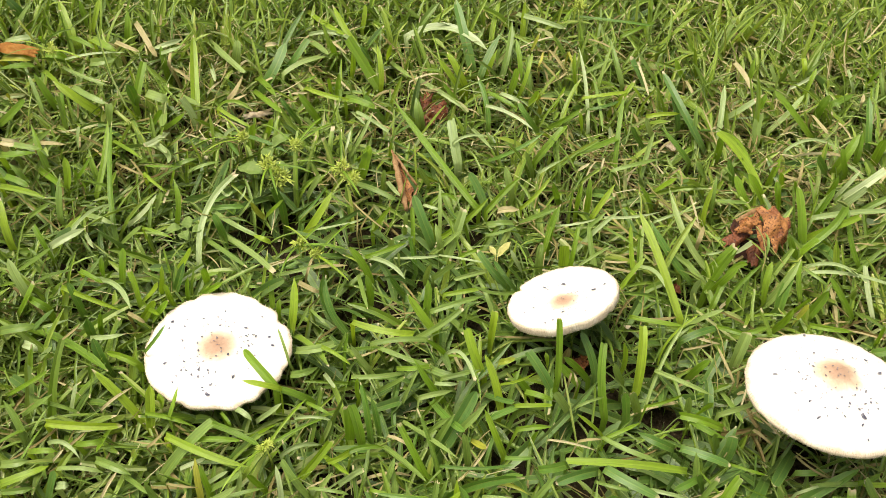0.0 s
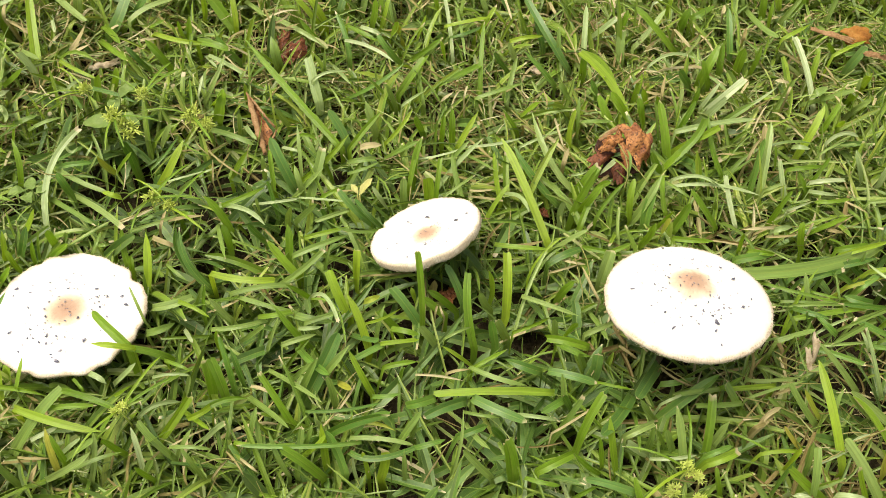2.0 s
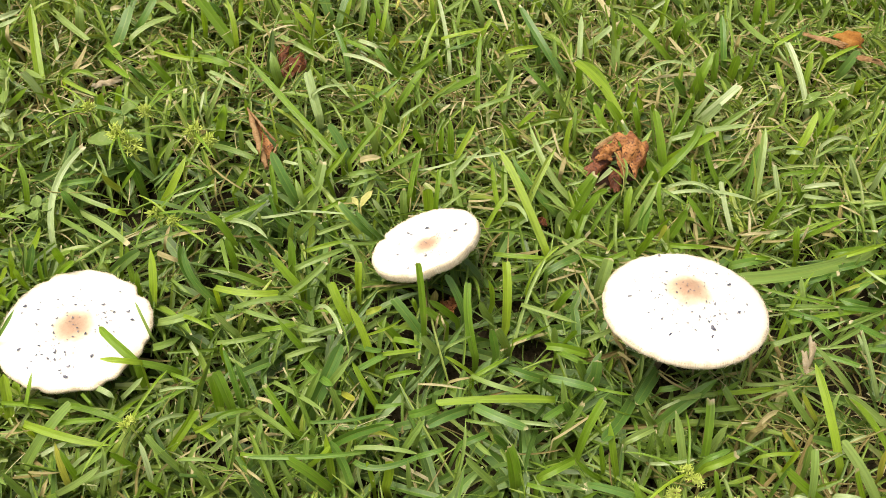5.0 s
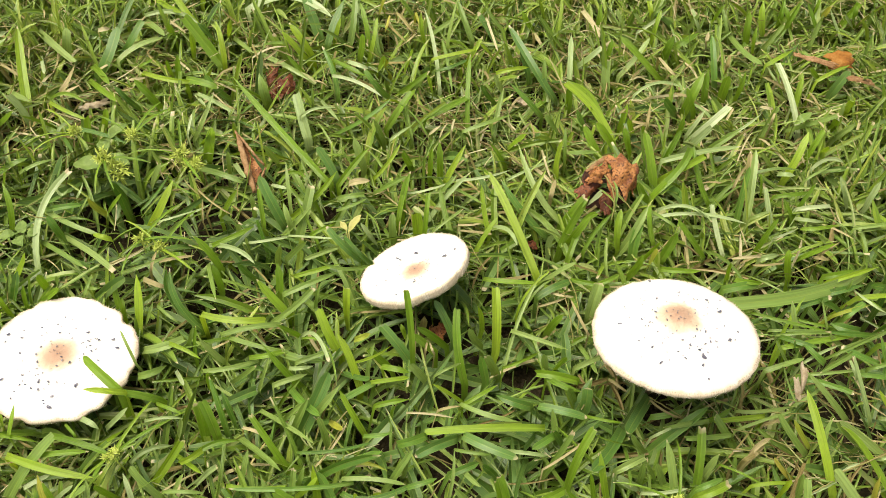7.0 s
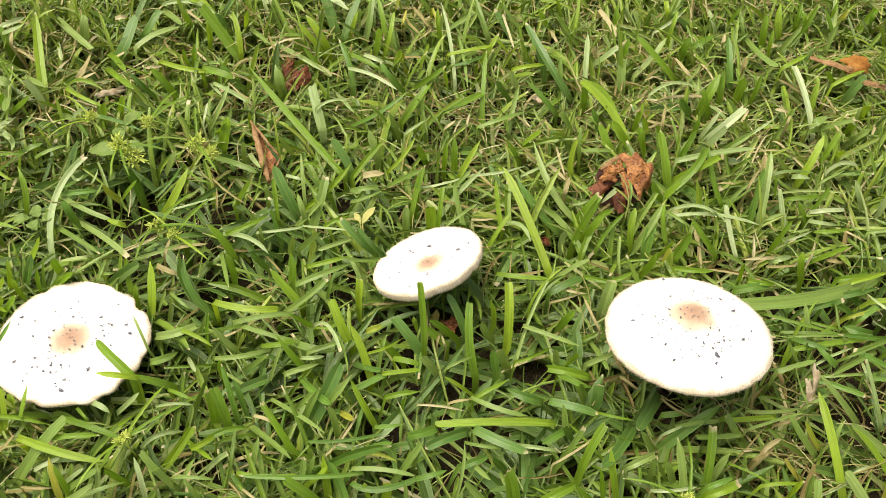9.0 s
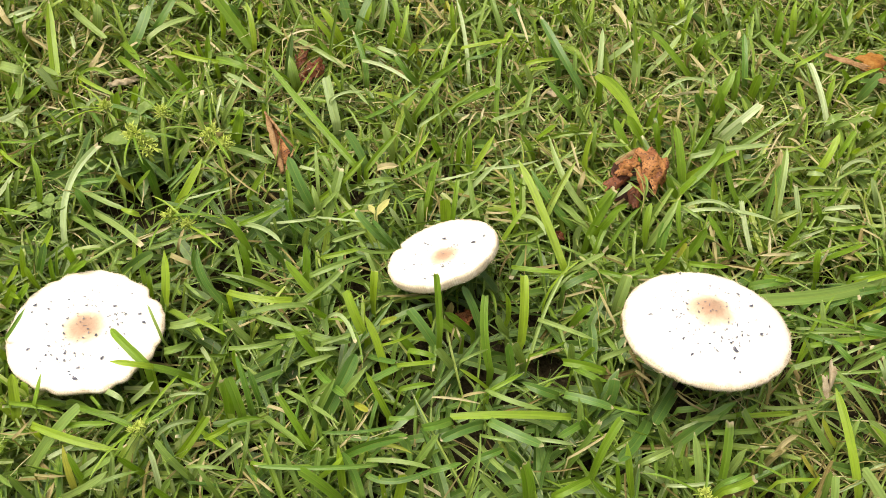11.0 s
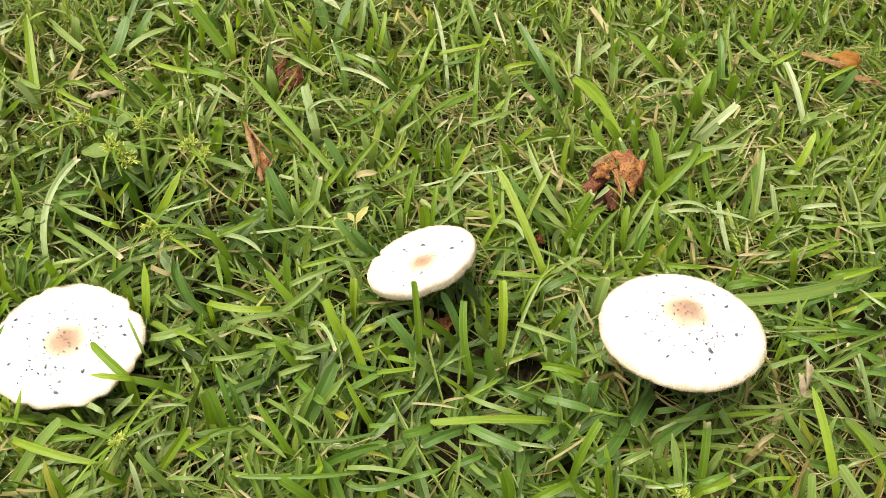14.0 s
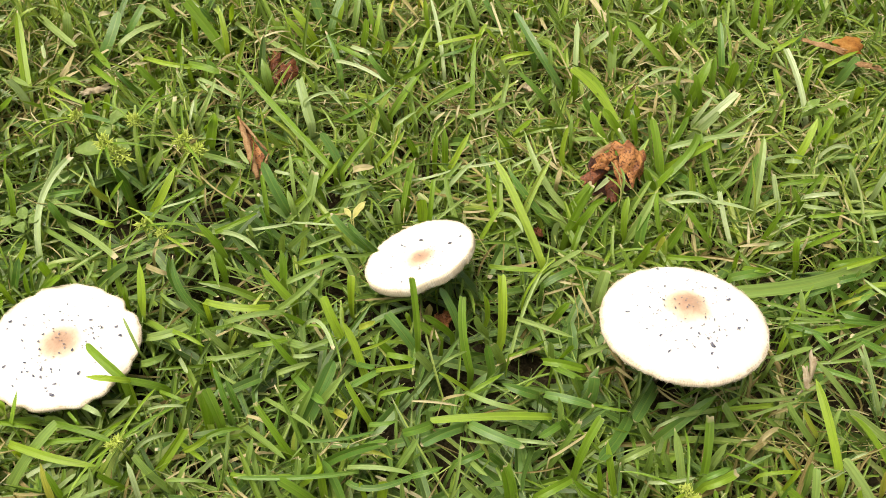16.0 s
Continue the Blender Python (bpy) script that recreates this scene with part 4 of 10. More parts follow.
blade(t, (0.138, 0.555, 0.052), (0.152, 0.557, 0.057), (0.166, 0.564, 0.054), 0.0035, mat_grey)
blade(t, (0.123, 0.537, 0.052), (0.135, 0.539, 0.056), (0.147, 0.544, 0.054), 0.0038, mat_grey)
blade(t, (0.104, 0.561, 0.052), (0.118, 0.558, 0.059), (0.129, 0.564, 0.054), 0.0035, mat_light, 0.8)
t = tuft(0.065, 0.564, "tuft of broad blunt light green grass blades")
blade(t, (0.045, 0.533, 0.040), (0.036, 0.531, 0.054), (0.018, 0.529, 0.066), 0.0055, mat_light, 0.8)
blade(t, (0.023, 0.560, 0.050), (0.018, 0.569, 0.063), (0.012, 0.580, 0.066), 0.0021, mat_grey)
t = tuft(0.128, 0.490, "tuft of broad blunt light green grass blades")
blade(t, (0.103, 0.466, 0.030), (0.108, 0.471, 0.053), (0.112, 0.482, 0.064), 0.0037, mat_grey)
blade(t, (0.139, 0.503, 0.030), (0.152, 0.518, 0.051), (0.164, 0.536, 0.068), 0.0098, mat_blue, 0.4)
blade(t, (0.144, 0.514, 0.030), (0.159, 0.517, 0.055), (0.172, 0.526, 0.068), 0.0052, mat_grey)
blade(t, (0.145, 0.465, 0.030), (0.165, 0.471, 0.051), (0.200, 0.472, 0.068), 0.0065, mat_deep)
t = tuft(0.155, 0.528, "tuft of broad blunt light green grass blades")
blade(t, (0.195, 0.536, 0.052), (0.183, 0.528, 0.054), (0.172, 0.521, 0.054), 0.0045, mat_deep)
blade(t, (0.195, 0.517, 0.052), (0.207, 0.517, 0.057), (0.219, 0.520, 0.054), 0.0037, mat_light)
t = tuft(0.220, 0.558, "tuft of broad blunt light green grass blades")
blade(t, (0.207, 0.559, 0.030), (0.199, 0.558, 0.047), (0.191, 0.561, 0.058), 0.0055, mat_light, 0.8)
blade(t, (0.223, 0.557, 0.060), (0.222, 0.568, 0.083), (0.220, 0.580, 0.102), 0.0045, mat_light, 0.8)
t = tuft(0.285, 0.578, "tuft of broad blunt light green grass blades")
blade(t, (0.304, 0.593, 0.030), (0.309, 0.603, 0.054), (0.329, 0.617, 0.068), 0.0016, mat_light, 0.8)
t = tuft(0.157, 0.585, "tuft of broad blunt light green grass blades")
blade(t, (0.169, 0.559, 0.030), (0.180, 0.547, 0.043), (0.191, 0.536, 0.057), 0.0039, mat_blue, 0.8)
t = tuft(0.163, 0.463, "tuft of broad blunt light green grass blades")
blade(t, (0.157, 0.453, 0.030), (0.156, 0.460, 0.049), (0.155, 0.469, 0.064), 0.0051, mat_light)
t = tuft(0.327, 0.458, "tuft of broad blunt light green grass blades")
blade(t, (0.320, 0.490, 0.052), (0.310, 0.482, 0.057), (0.301, 0.478, 0.054), 0.0051, mat_deep)
t = tuft(0.444, 0.481, "tuft of dull grey-green grass blades")
blade(t, (0.427, 0.494, 0.052), (0.408, 0.490, 0.057), (0.394, 0.489, 0.054), 0.0034, mat_grey, 0.8)
blade(t, (0.440, 0.483, 0.052), (0.423, 0.481, 0.054), (0.407, 0.481, 0.054), 0.0035, mat_grey, 0.8)
blade(t, (0.467, 0.496, 0.052), (0.448, 0.494, 0.054), (0.430, 0.493, 0.054), 0.0035, mat_light, 0.8)
t = tuft(0.496, 0.472, "tuft of dull grey-green grass blades")
blade(t, (0.473, 0.434, 0.030), (0.474, 0.440, 0.048), (0.475, 0.448, 0.063), 0.0052, mat_grey)
t = tuft(0.541, 0.480, "fan of green blades with silvery ones among them")
blade(t, (0.556, 0.464, 0.030), (0.529, 0.475, 0.053), (0.509, 0.482, 0.068), 0.0055, mat_grey)
t = tuft(0.443, 0.759, "tuft of broad blunt light green grass blades")
blade(t, (0.415, 0.780, 0.030), (0.401, 0.810, 0.051), (0.373, 0.834, 0.068), 0.0070, mat_light, 0.8)
t = tuft(0.445, 0.741, "fan of green blades with silvery ones among them")
blade(t, (0.445, 0.741, 0.030), (0.461, 0.736, 0.051), (0.479, 0.735, 0.068), 0.0057, mat_light, 0.8)
blade(t, (0.439, 0.709, 0.030), (0.460, 0.694, 0.050), (0.466, 0.662, 0.068), 0.0037, mat_silver, 0.8)
t = tuft(0.352, 0.692, "tuft of broad blunt light green grass blades")
blade(t, (0.352, 0.692, 0.030), (0.361, 0.692, 0.050), (0.371, 0.698, 0.062), 0.0071, mat_light, 0.8)
blade(t, (0.355, 0.673, 0.030), (0.362, 0.672, 0.049), (0.372, 0.678, 0.060), 0.0062, mat_light)
t = tuft(0.481, 0.660, "fan of green blades with silvery ones among them")
blade(t, (0.504, 0.691, 0.030), (0.508, 0.705, 0.051), (0.514, 0.721, 0.068), 0.0057, mat_deep)
t = tuft(0.526, 0.666, "fan of green blades with silvery ones among them")
blade(t, (0.540, 0.647, 0.030), (0.550, 0.642, 0.048), (0.561, 0.637, 0.065), 0.0047, mat_light)
t = tuft(0.325, 0.638, "tuft of broad blunt light green grass blades")
blade(t, (0.305, 0.602, 0.030), (0.312, 0.608, 0.052), (0.324, 0.614, 0.065), 0.0020, mat_grey)
t = tuft(0.229, 0.693, "grass tuft with a dried straw-coloured blade")
blade(t, (0.242, 0.725, 0.030), (0.254, 0.722, 0.051), (0.266, 0.729, 0.061), 0.0036, mat_grey)
blade(t, (0.236, 0.680, 0.030), (0.238, 0.688, 0.053), (0.241, 0.705, 0.066), 0.0039, mat_light, 0.8)
t = tuft(0.191, 0.662, "tuft of deep green broad grass blades")
blade(t, (0.167, 0.662, 0.052), (0.154, 0.655, 0.054), (0.141, 0.649, 0.054), 0.0034, mat_grey, 0.8)
blade(t, (0.214, 0.668, 0.030), (0.178, 0.640, 0.051), (0.151, 0.638, 0.068), 0.0029, mat_grey)
t = tuft(0.153, 0.758, "tuft of broad blunt light green grass blades")
blade(t, (0.157, 0.747, 0.034), (0.110, 0.799, 0.055), (0.067, 0.854, 0.070), 0.0058, mat_light)
blade(t, (0.124, 0.732, 0.030), (0.136, 0.725, 0.048), (0.146, 0.728, 0.056), 0.0045, mat_grey)
t = tuft(0.137, 0.932, "tuft of broad blunt light green grass blades")
blade(t, (0.129, 0.923, 0.030), (0.118, 0.924, 0.048), (0.106, 0.931, 0.061), 0.0054, mat_light)
t = tuft(0.259, 0.871, "fan of green blades with silvery ones among them")
blade(t, (0.259, 0.871, 0.030), (0.255, 0.917, 0.052), (0.247, 0.955, 0.068), 0.0038, mat_silver)
blade(t, (0.282, 0.901, 0.030), (0.292, 0.901, 0.051), (0.303, 0.914, 0.062), 0.0048, mat_light)
t = tuft(0.254, 0.759, "grass tuft with a dried straw-coloured blade")
blade(t, (0.244, 0.756, 0.030), (0.245, 0.759, 0.047), (0.247, 0.767, 0.057), 0.0047, mat_light)
t = tuft(0.484, 0.830, "tuft of broad blunt light green grass blades")
blade(t, (0.490, 0.830, 0.030), (0.496, 0.834, 0.052), (0.506, 0.848, 0.064), 0.0084, mat_light)
t = tuft(0.593, 0.799, "fan of green blades with silvery ones among them")
blade(t, (0.583, 0.758, 0.030), (0.588, 0.761, 0.048), (0.596, 0.769, 0.062), 0.0047, mat_light, 0.8)
blade(t, (0.581, 0.802, 0.030), (0.595, 0.788, 0.052), (0.612, 0.781, 0.068), 0.0042, mat_grey, 0.8)
blade(t, (0.550, 0.787, 0.030), (0.556, 0.793, 0.046), (0.563, 0.799, 0.062), 0.0042, mat_grey, 0.8)
t = tuft(0.585, 0.897, "tuft of broad blunt light green grass blades")
blade(t, (0.562, 0.935, 0.030), (0.555, 0.938, 0.049), (0.553, 0.953, 0.059), 0.0041, mat_grey, 0.8)
blade(t, (0.581, 0.916, 0.030), (0.579, 0.918, 0.046), (0.582, 0.927, 0.056), 0.0046, mat_light)
t = tuft(0.687, 0.957, "fan of green blades with silvery ones among them")
blade(t, (0.687, 0.957, 0.030), (0.693, 0.958, 0.044), (0.699, 0.959, 0.057), 0.0063, mat_light, 0.8)
blade(t, (0.659, 0.967, 0.030), (0.657, 0.963, 0.049), (0.664, 0.975, 0.056), 0.0050, mat_light)
blade(t, (0.700, 0.955, 0.030), (0.691, 0.951, 0.040), (0.683, 0.949, 0.049), 0.0038, mat_silver, 0.8)
blade(t, (0.680, 0.931, 0.030), (0.671, 0.940, 0.045), (0.663, 0.949, 0.059), 0.0043, mat_silver)
blade(t, (0.707, 0.940, 0.030), (0.705, 0.939, 0.048), (0.712, 0.951, 0.057), 0.0049, mat_grey)
t = tuft(0.428, 0.956, "tuft of dull grey-green grass blades")
blade(t, (0.428, 0.956, 0.030), (0.428, 0.959, 0.047), (0.431, 0.971, 0.057), 0.0052, mat_light)
blade(t, (0.458, 0.947, 0.030), (0.451, 0.951, 0.045), (0.444, 0.958, 0.057), 0.0040, mat_grey, 0.8)
t = tuft(0.489, 0.966, "tuft of broad blunt light green grass blades")
blade(t, (0.489, 0.966, 0.030), (0.483, 0.964, 0.048), (0.482, 0.976, 0.055), 0.0052, mat_light, 0.8)
blade(t, (0.481, 0.956, 0.030), (0.468, 0.957, 0.047), (0.458, 0.966, 0.058), 0.0046, mat_grey)
blade(t, (0.480, 0.937, 0.030), (0.483, 0.941, 0.048), (0.489, 0.953, 0.059), 0.0045, mat_light)
t = tuft(0.550, 0.966, "grass tuft with a long silvery arching blade")
blade(t, (0.535, 0.945, 0.030), (0.526, 0.944, 0.049), (0.522, 0.957, 0.057), 0.0035, mat_silver, 0.8)
t = tuft(0.620, 0.957, "tuft of broad blunt light green grass blades")
blade(t, (0.620, 0.957, 0.030), (0.619, 0.958, 0.047), (0.623, 0.969, 0.057), 0.0055, mat_light)
blade(t, (0.642, 0.923, 0.030), (0.647, 0.930, 0.046), (0.653, 0.938, 0.060), 0.0048, mat_grey)
blade(t, (0.633, 0.952, 0.030), (0.624, 0.951, 0.047), (0.621, 0.961, 0.055), 0.0048, mat_light)
blade(t, (0.659, 0.941, 0.030), (0.650, 0.948, 0.046), (0.643, 0.959, 0.059), 0.0049, mat_light)
t = tuft(0.310, 0.965, "tuft of dull grey-green grass blades")
blade(t, (0.333, 0.956, 0.030), (0.321, 0.959, 0.045), (0.310, 0.964, 0.059), 0.0045, mat_grey)
t = tuft(0.117, 0.693, "tuft of dull grey-green grass blades")
blade(t, (0.117, 0.693, 0.030), (0.131, 0.694, 0.048), (0.143, 0.697, 0.061), 0.0044, mat_grey)
blade(t, (0.127, 0.693, 0.030), (0.125, 0.694, 0.050), (0.121, 0.705, 0.059), 0.0053, mat_grey)
t = tuft(0.193, 0.739, "tuft of dull grey-green grass blades")
blade(t, (0.193, 0.739, 0.030), (0.208, 0.731, 0.049), (0.223, 0.730, 0.060), 0.0041, mat_grey)
t = tuft(0.475, 0.595, "tuft of deep green broad grass blades")
blade(t, (0.590, 0.626, 0.044), (0.527, 0.593, 0.060), (0.443, 0.586, 0.060), 0.0098, mat_grey, 0.8)
blade(t, (0.509, 0.585, 0.050), (0.525, 0.587, 0.055), (0.545, 0.592, 0.056), 0.0039, mat_deep, 0.8)
blade(t, (0.498, 0.562, 0.050), (0.507, 0.552, 0.057), (0.521, 0.547, 0.056), 0.0038, mat_deep)
t = tuft(0.129, 0.459, "grass tuft with a dried straw-coloured blade")
blade(t, (0.139, 0.462, 0.030), (0.145, 0.465, 0.049), (0.149, 0.472, 0.059), 0.0033, mat_grey)
t = tuft(0.477, 0.532, "tuft of dull grey-green grass blades")
blade(t, (0.477, 0.532, 0.052), (0.491, 0.535, 0.055), (0.508, 0.540, 0.054), 0.0037, mat_grey)
blade(t, (0.495, 0.551, 0.052), (0.524, 0.554, 0.055), (0.556, 0.559, 0.054), 0.0039, mat_light, 0.8)
blade(t, (0.487, 0.529, 0.062), (0.482, 0.508, 0.070), (0.484, 0.498, 0.068), 0.0020, mat_grey, 0.8)
blade(t, (0.500, 0.528, 0.050), (0.516, 0.518, 0.055), (0.533, 0.509, 0.056), 0.0037, mat_deep, 0.8)
t = tuft(0.173, 0.472, "tuft of green grass with a yellowed blade")
blade(t, (0.173, 0.472, 0.052), (0.188, 0.474, 0.053), (0.204, 0.467, 0.054), 0.0029, mat_yellow)
blade(t, (0.181, 0.461, 0.052), (0.144, 0.456, 0.058), (0.100, 0.459, 0.056), 0.0029, mat_deep)
t = tuft(0.240, 0.563, "grass tuft with a dried straw-coloured blade")
blade(t, (0.240, 0.563, 0.045), (0.230, 0.568, 0.054), (0.223, 0.571, 0.060), 0.0055, mat_light)
blade(t, (0.230, 0.594, 0.030), (0.232, 0.590, 0.044), (0.233, 0.593, 0.050), 0.0056, mat_dry)
blade(t, (0.219, 0.585, 0.030), (0.217, 0.582, 0.046), (0.215, 0.586, 0.051), 0.0040, mat_light)
t = tuft(-0.193, 0.871, "tuft of dull grey-green grass blades")
blade(t, (-0.161, 0.891, 0.030), (-0.138, 0.863, 0.047), (-0.120, 0.845, 0.055), 0.0050, mat_grey)
t = tuft(-0.255, 0.747, "tuft of dull grey-green grass blades")
blade(t, (-0.255, 0.747, 0.030), (-0.258, 0.741, 0.050), (-0.268, 0.746, 0.059), 0.0048, mat_grey)
t = tuft(-0.199, 0.656, "tuft of dull grey-green grass blades")
blade(t, (-0.199, 0.656, 0.030), (-0.203, 0.658, 0.052), (-0.213, 0.669, 0.064), 0.0048, mat_light, 0.8)
blade(t, (-0.230, 0.647, 0.030), (-0.210, 0.647, 0.046), (-0.191, 0.648, 0.062), 0.0039, mat_grey)
t = tuft(-0.157, 0.605, "tuft of deep green broad grass blades")
blade(t, (-0.157, 0.605, 0.030), (-0.159, 0.608, 0.048), (-0.165, 0.615, 0.060), 0.0055, mat_deep)
t = tuft(-0.277, 0.860, "tuft of broad blunt light green grass blades")
blade(t, (-0.277, 0.860, 0.030), (-0.284, 0.863, 0.048), (-0.294, 0.872, 0.062), 0.0070, mat_light)
t = tuft(-0.287, 0.799, "tuft of dull grey-green grass blades")
blade(t, (-0.287, 0.799, 0.030), (-0.264, 0.792, 0.048), (-0.248, 0.795, 0.058), 0.0055, mat_grey)
t = tuft(-0.211, 0.600, "tuft of broad blunt light green grass blades")
blade(t, (-0.211, 0.600, 0.030), (-0.198, 0.603, 0.050), (-0.192, 0.613, 0.060), 0.0065, mat_light, 0.8)
t = tuft(0.569, 0.436, "tuft of green grass with a yellowed blade")
blade(t, (0.535, 0.411, 0.030), (0.537, 0.413, 0.047), (0.541, 0.417, 0.060), 0.0046, mat_light, 0.8)
t = tuft(0.603, 0.554, "tuft of broad blunt light green grass blades")
blade(t, (0.603, 0.554, 0.030), (0.588, 0.559, 0.049), (0.577, 0.568, 0.064), 0.0052, mat_light)
blade(t, (0.573, 0.559, 0.050), (0.548, 0.556, 0.059), (0.530, 0.561, 0.056), 0.0039, mat_deep)
blade(t, (0.558, 0.550, 0.050), (0.533, 0.535, 0.058), (0.514, 0.526, 0.056), 0.0042, mat_grey)
t = tuft(0.682, 0.744, "tuft of broad blunt light green grass blades")
blade(t, (0.682, 0.744, 0.030), (0.682, 0.748, 0.050), (0.689, 0.760, 0.062), 0.0052, mat_light, 0.8)
t = tuft(0.514, 0.416, "tuft of broad blunt light green grass blades")
blade(t, (0.514, 0.416, 0.030), (0.506, 0.423, 0.047), (0.500, 0.430, 0.062), 0.0045, mat_light, 0.8)
blade(t, (0.488, 0.418, 0.030), (0.469, 0.422, 0.051), (0.453, 0.428, 0.067), 0.0066, mat_light, 0.8)
t = tuft(0.411, 0.456, "tuft of broad blunt light green grass blades")
blade(t, (0.417, 0.423, 0.030), (0.411, 0.427, 0.050), (0.409, 0.435, 0.059), 0.0050, mat_light)
t = tuft(-0.180, 0.921, "tuft of broad blunt light green grass blades")
blade(t, (-0.180, 0.921, 0.030), (-0.181, 0.924, 0.047), (-0.185, 0.934, 0.058), 0.0059, mat_light)
t = tuft(0.090, 0.511, "grass tuft with a dried straw-coloured blade")
blade(t, (0.090, 0.511, 0.030), (0.087, 0.521, 0.054), (0.081, 0.537, 0.068), 0.0053, mat_deep)
t = tuft(0.394, 0.689, "grass tuft with a long silvery arching blade")
blade(t, (0.394, 0.689, 0.062), (0.396, 0.698, 0.069), (0.395, 0.710, 0.068), 0.0022, mat_grey)
t = tuft(0.524, 0.537, "tuft of deep green broad grass blades")
blade(t, (0.524, 0.537, 0.050), (0.515, 0.542, 0.057), (0.510, 0.553, 0.056), 0.0050, mat_deep)
blade(t, (0.564, 0.535, 0.050), (0.550, 0.539, 0.055), (0.538, 0.547, 0.056), 0.0043, mat_deep, 0.8)
t = tuft(0.535, 0.597, "tuft of deep green broad grass blades")
blade(t, (0.535, 0.597, 0.050), (0.552, 0.597, 0.057), (0.574, 0.602, 0.056), 0.0053, mat_deep)
blade(t, (0.550, 0.575, 0.050), (0.556, 0.577, 0.058), (0.569, 0.586, 0.056), 0.0044, mat_deep, 0.8)
t = tuft(0.702, 0.959, "tuft of broad blunt light green grass blades")
blade(t, (0.702, 0.959, 0.030), (0.696, 0.955, 0.048), (0.701, 0.966, 0.054), 0.0050, mat_light, 0.8)
t = tuft(0.579, 0.549, "tuft of broad blunt light green grass blades")
blade(t, (0.579, 0.549, 0.038), (0.581, 0.550, 0.058), (0.587, 0.557, 0.070), 0.0043, mat_light)
t = tuft(0.440, 0.735, "tuft of broad blunt light green grass blades")
blade(t, (0.435, 0.719, 0.038), (0.459, 0.733, 0.055), (0.468, 0.744, 0.070), 0.0061, mat_light, 0.8)
t = tuft(-0.054, 1.046, "tuft of broad blunt light green grass blades")
blade(t, (-0.054, 1.046, 0.034), (-0.024, 1.001, 0.048), (0.004, 0.968, 0.059), 0.0051, mat_light)
t = tuft(0.191, 1.021, "grass tuft with long silvery arching blades")
blade(t, (0.191, 1.021, 0.034), (0.191, 1.034, 0.048), (0.192, 1.051, 0.059), 0.0065, mat_light)
blade(t, (0.183, 1.043, 0.046), (0.210, 1.023, 0.052), (0.237, 1.016, 0.048), 0.0051, mat_silver)
t = tuft(0.248, 1.035, "tuft of deep green broad grass blades")
blade(t, (0.248, 1.035, 0.052), (0.290, 1.021, 0.058), (0.334, 1.021, 0.054), 0.0032, mat_deep)
t = tuft(-0.364, 0.999, "tuft of dull grey-green grass blades")
blade(t, (-0.364, 0.999, 0.034), (-0.367, 0.997, 0.049), (-0.374, 0.998, 0.060), 0.0100, mat_blue, 0.4)
blade(t, (-0.368, 0.977, 0.034), (-0.355, 0.982, 0.051), (-0.344, 0.993, 0.062), 0.0042, mat_grey)
t = tuft(-0.314, 0.970, "tuft of broad blunt light green grass blades")
blade(t, (-0.314, 0.970, 0.034), (-0.303, 0.959, 0.049), (-0.296, 0.953, 0.060), 0.0054, mat_light)
t = tuft(-0.294, 0.999, "tuft of broad blunt light green grass blades")
blade(t, (-0.294, 0.999, 0.034), (-0.295, 1.002, 0.047), (-0.298, 1.008, 0.058), 0.0063, mat_light)
blade(t, (-0.283, 0.989, 0.034), (-0.277, 0.995, 0.050), (-0.274, 1.006, 0.061), 0.0062, mat_light)
t = tuft(-0.232, 0.989, "grass tuft with bleached dead blades among green")
blade(t, (-0.232, 0.989, 0.046), (-0.211, 0.957, 0.052), (-0.198, 0.939, 0.048), 0.0059, mat_bleached)
blade(t, (-0.239, 0.972, 0.034), (-0.236, 0.977, 0.050), (-0.237, 0.989, 0.061), 0.0067, mat_light)
t = tuft(-0.151, 0.980, "tuft of dull grey-green grass blades")
blade(t, (-0.151, 0.980, 0.034), (-0.116, 0.929, 0.052), (-0.087, 0.891, 0.063), 0.0068, mat_grey, 0.8)
t = tuft(-0.044, 0.992, "grass tuft with long silvery arching blades")
blade(t, (-0.044, 0.992, 0.034), (-0.024, 0.958, 0.050), (-0.008, 0.929, 0.061), 0.0061, mat_grey)
blade(t, (-0.039, 0.982, 0.047), (-0.005, 0.978, 0.053), (0.023, 0.957, 0.049), 0.0044, mat_silver)
t = tuft(0.013, 1.015, "tuft of broad blunt light green grass blades")
blade(t, (0.013, 1.015, 0.034), (0.016, 1.020, 0.047), (0.016, 1.027, 0.058), 0.0058, mat_light)
t = tuft(0.072, 1.010, "grass tuft with long silvery arching blades")
blade(t, (0.072, 1.010, 0.034), (0.084, 1.016, 0.053), (0.098, 1.030, 0.064), 0.0064, mat_grey)
blade(t, (0.066, 0.982, 0.050), (0.109, 0.997, 0.056), (0.153, 0.965, 0.052), 0.0088, mat_silver)
t = tuft(0.157, 1.007, "tuft of broad blunt light green grass blades")
blade(t, (0.157, 1.007, 0.034), (0.159, 1.026, 0.048), (0.164, 1.049, 0.059), 0.0058, mat_light)
t = tuft(0.219, 0.977, "tuft of green grass with a yellowed blade")
blade(t, (0.219, 0.977, 0.047), (0.227, 0.953, 0.053), (0.234, 0.940, 0.049), 0.0024, mat_bleached)
blade(t, (0.239, 0.972, 0.050), (0.241, 0.950, 0.056), (0.244, 0.943, 0.052), 0.0024, mat_yellow)
blade(t, (0.200, 0.990, 0.034), (0.204, 0.986, 0.049), (0.208, 0.988, 0.060), 0.0044, mat_yellow)
t = tuft(0.296, 1.006, "tuft of broad blunt light green grass blades")
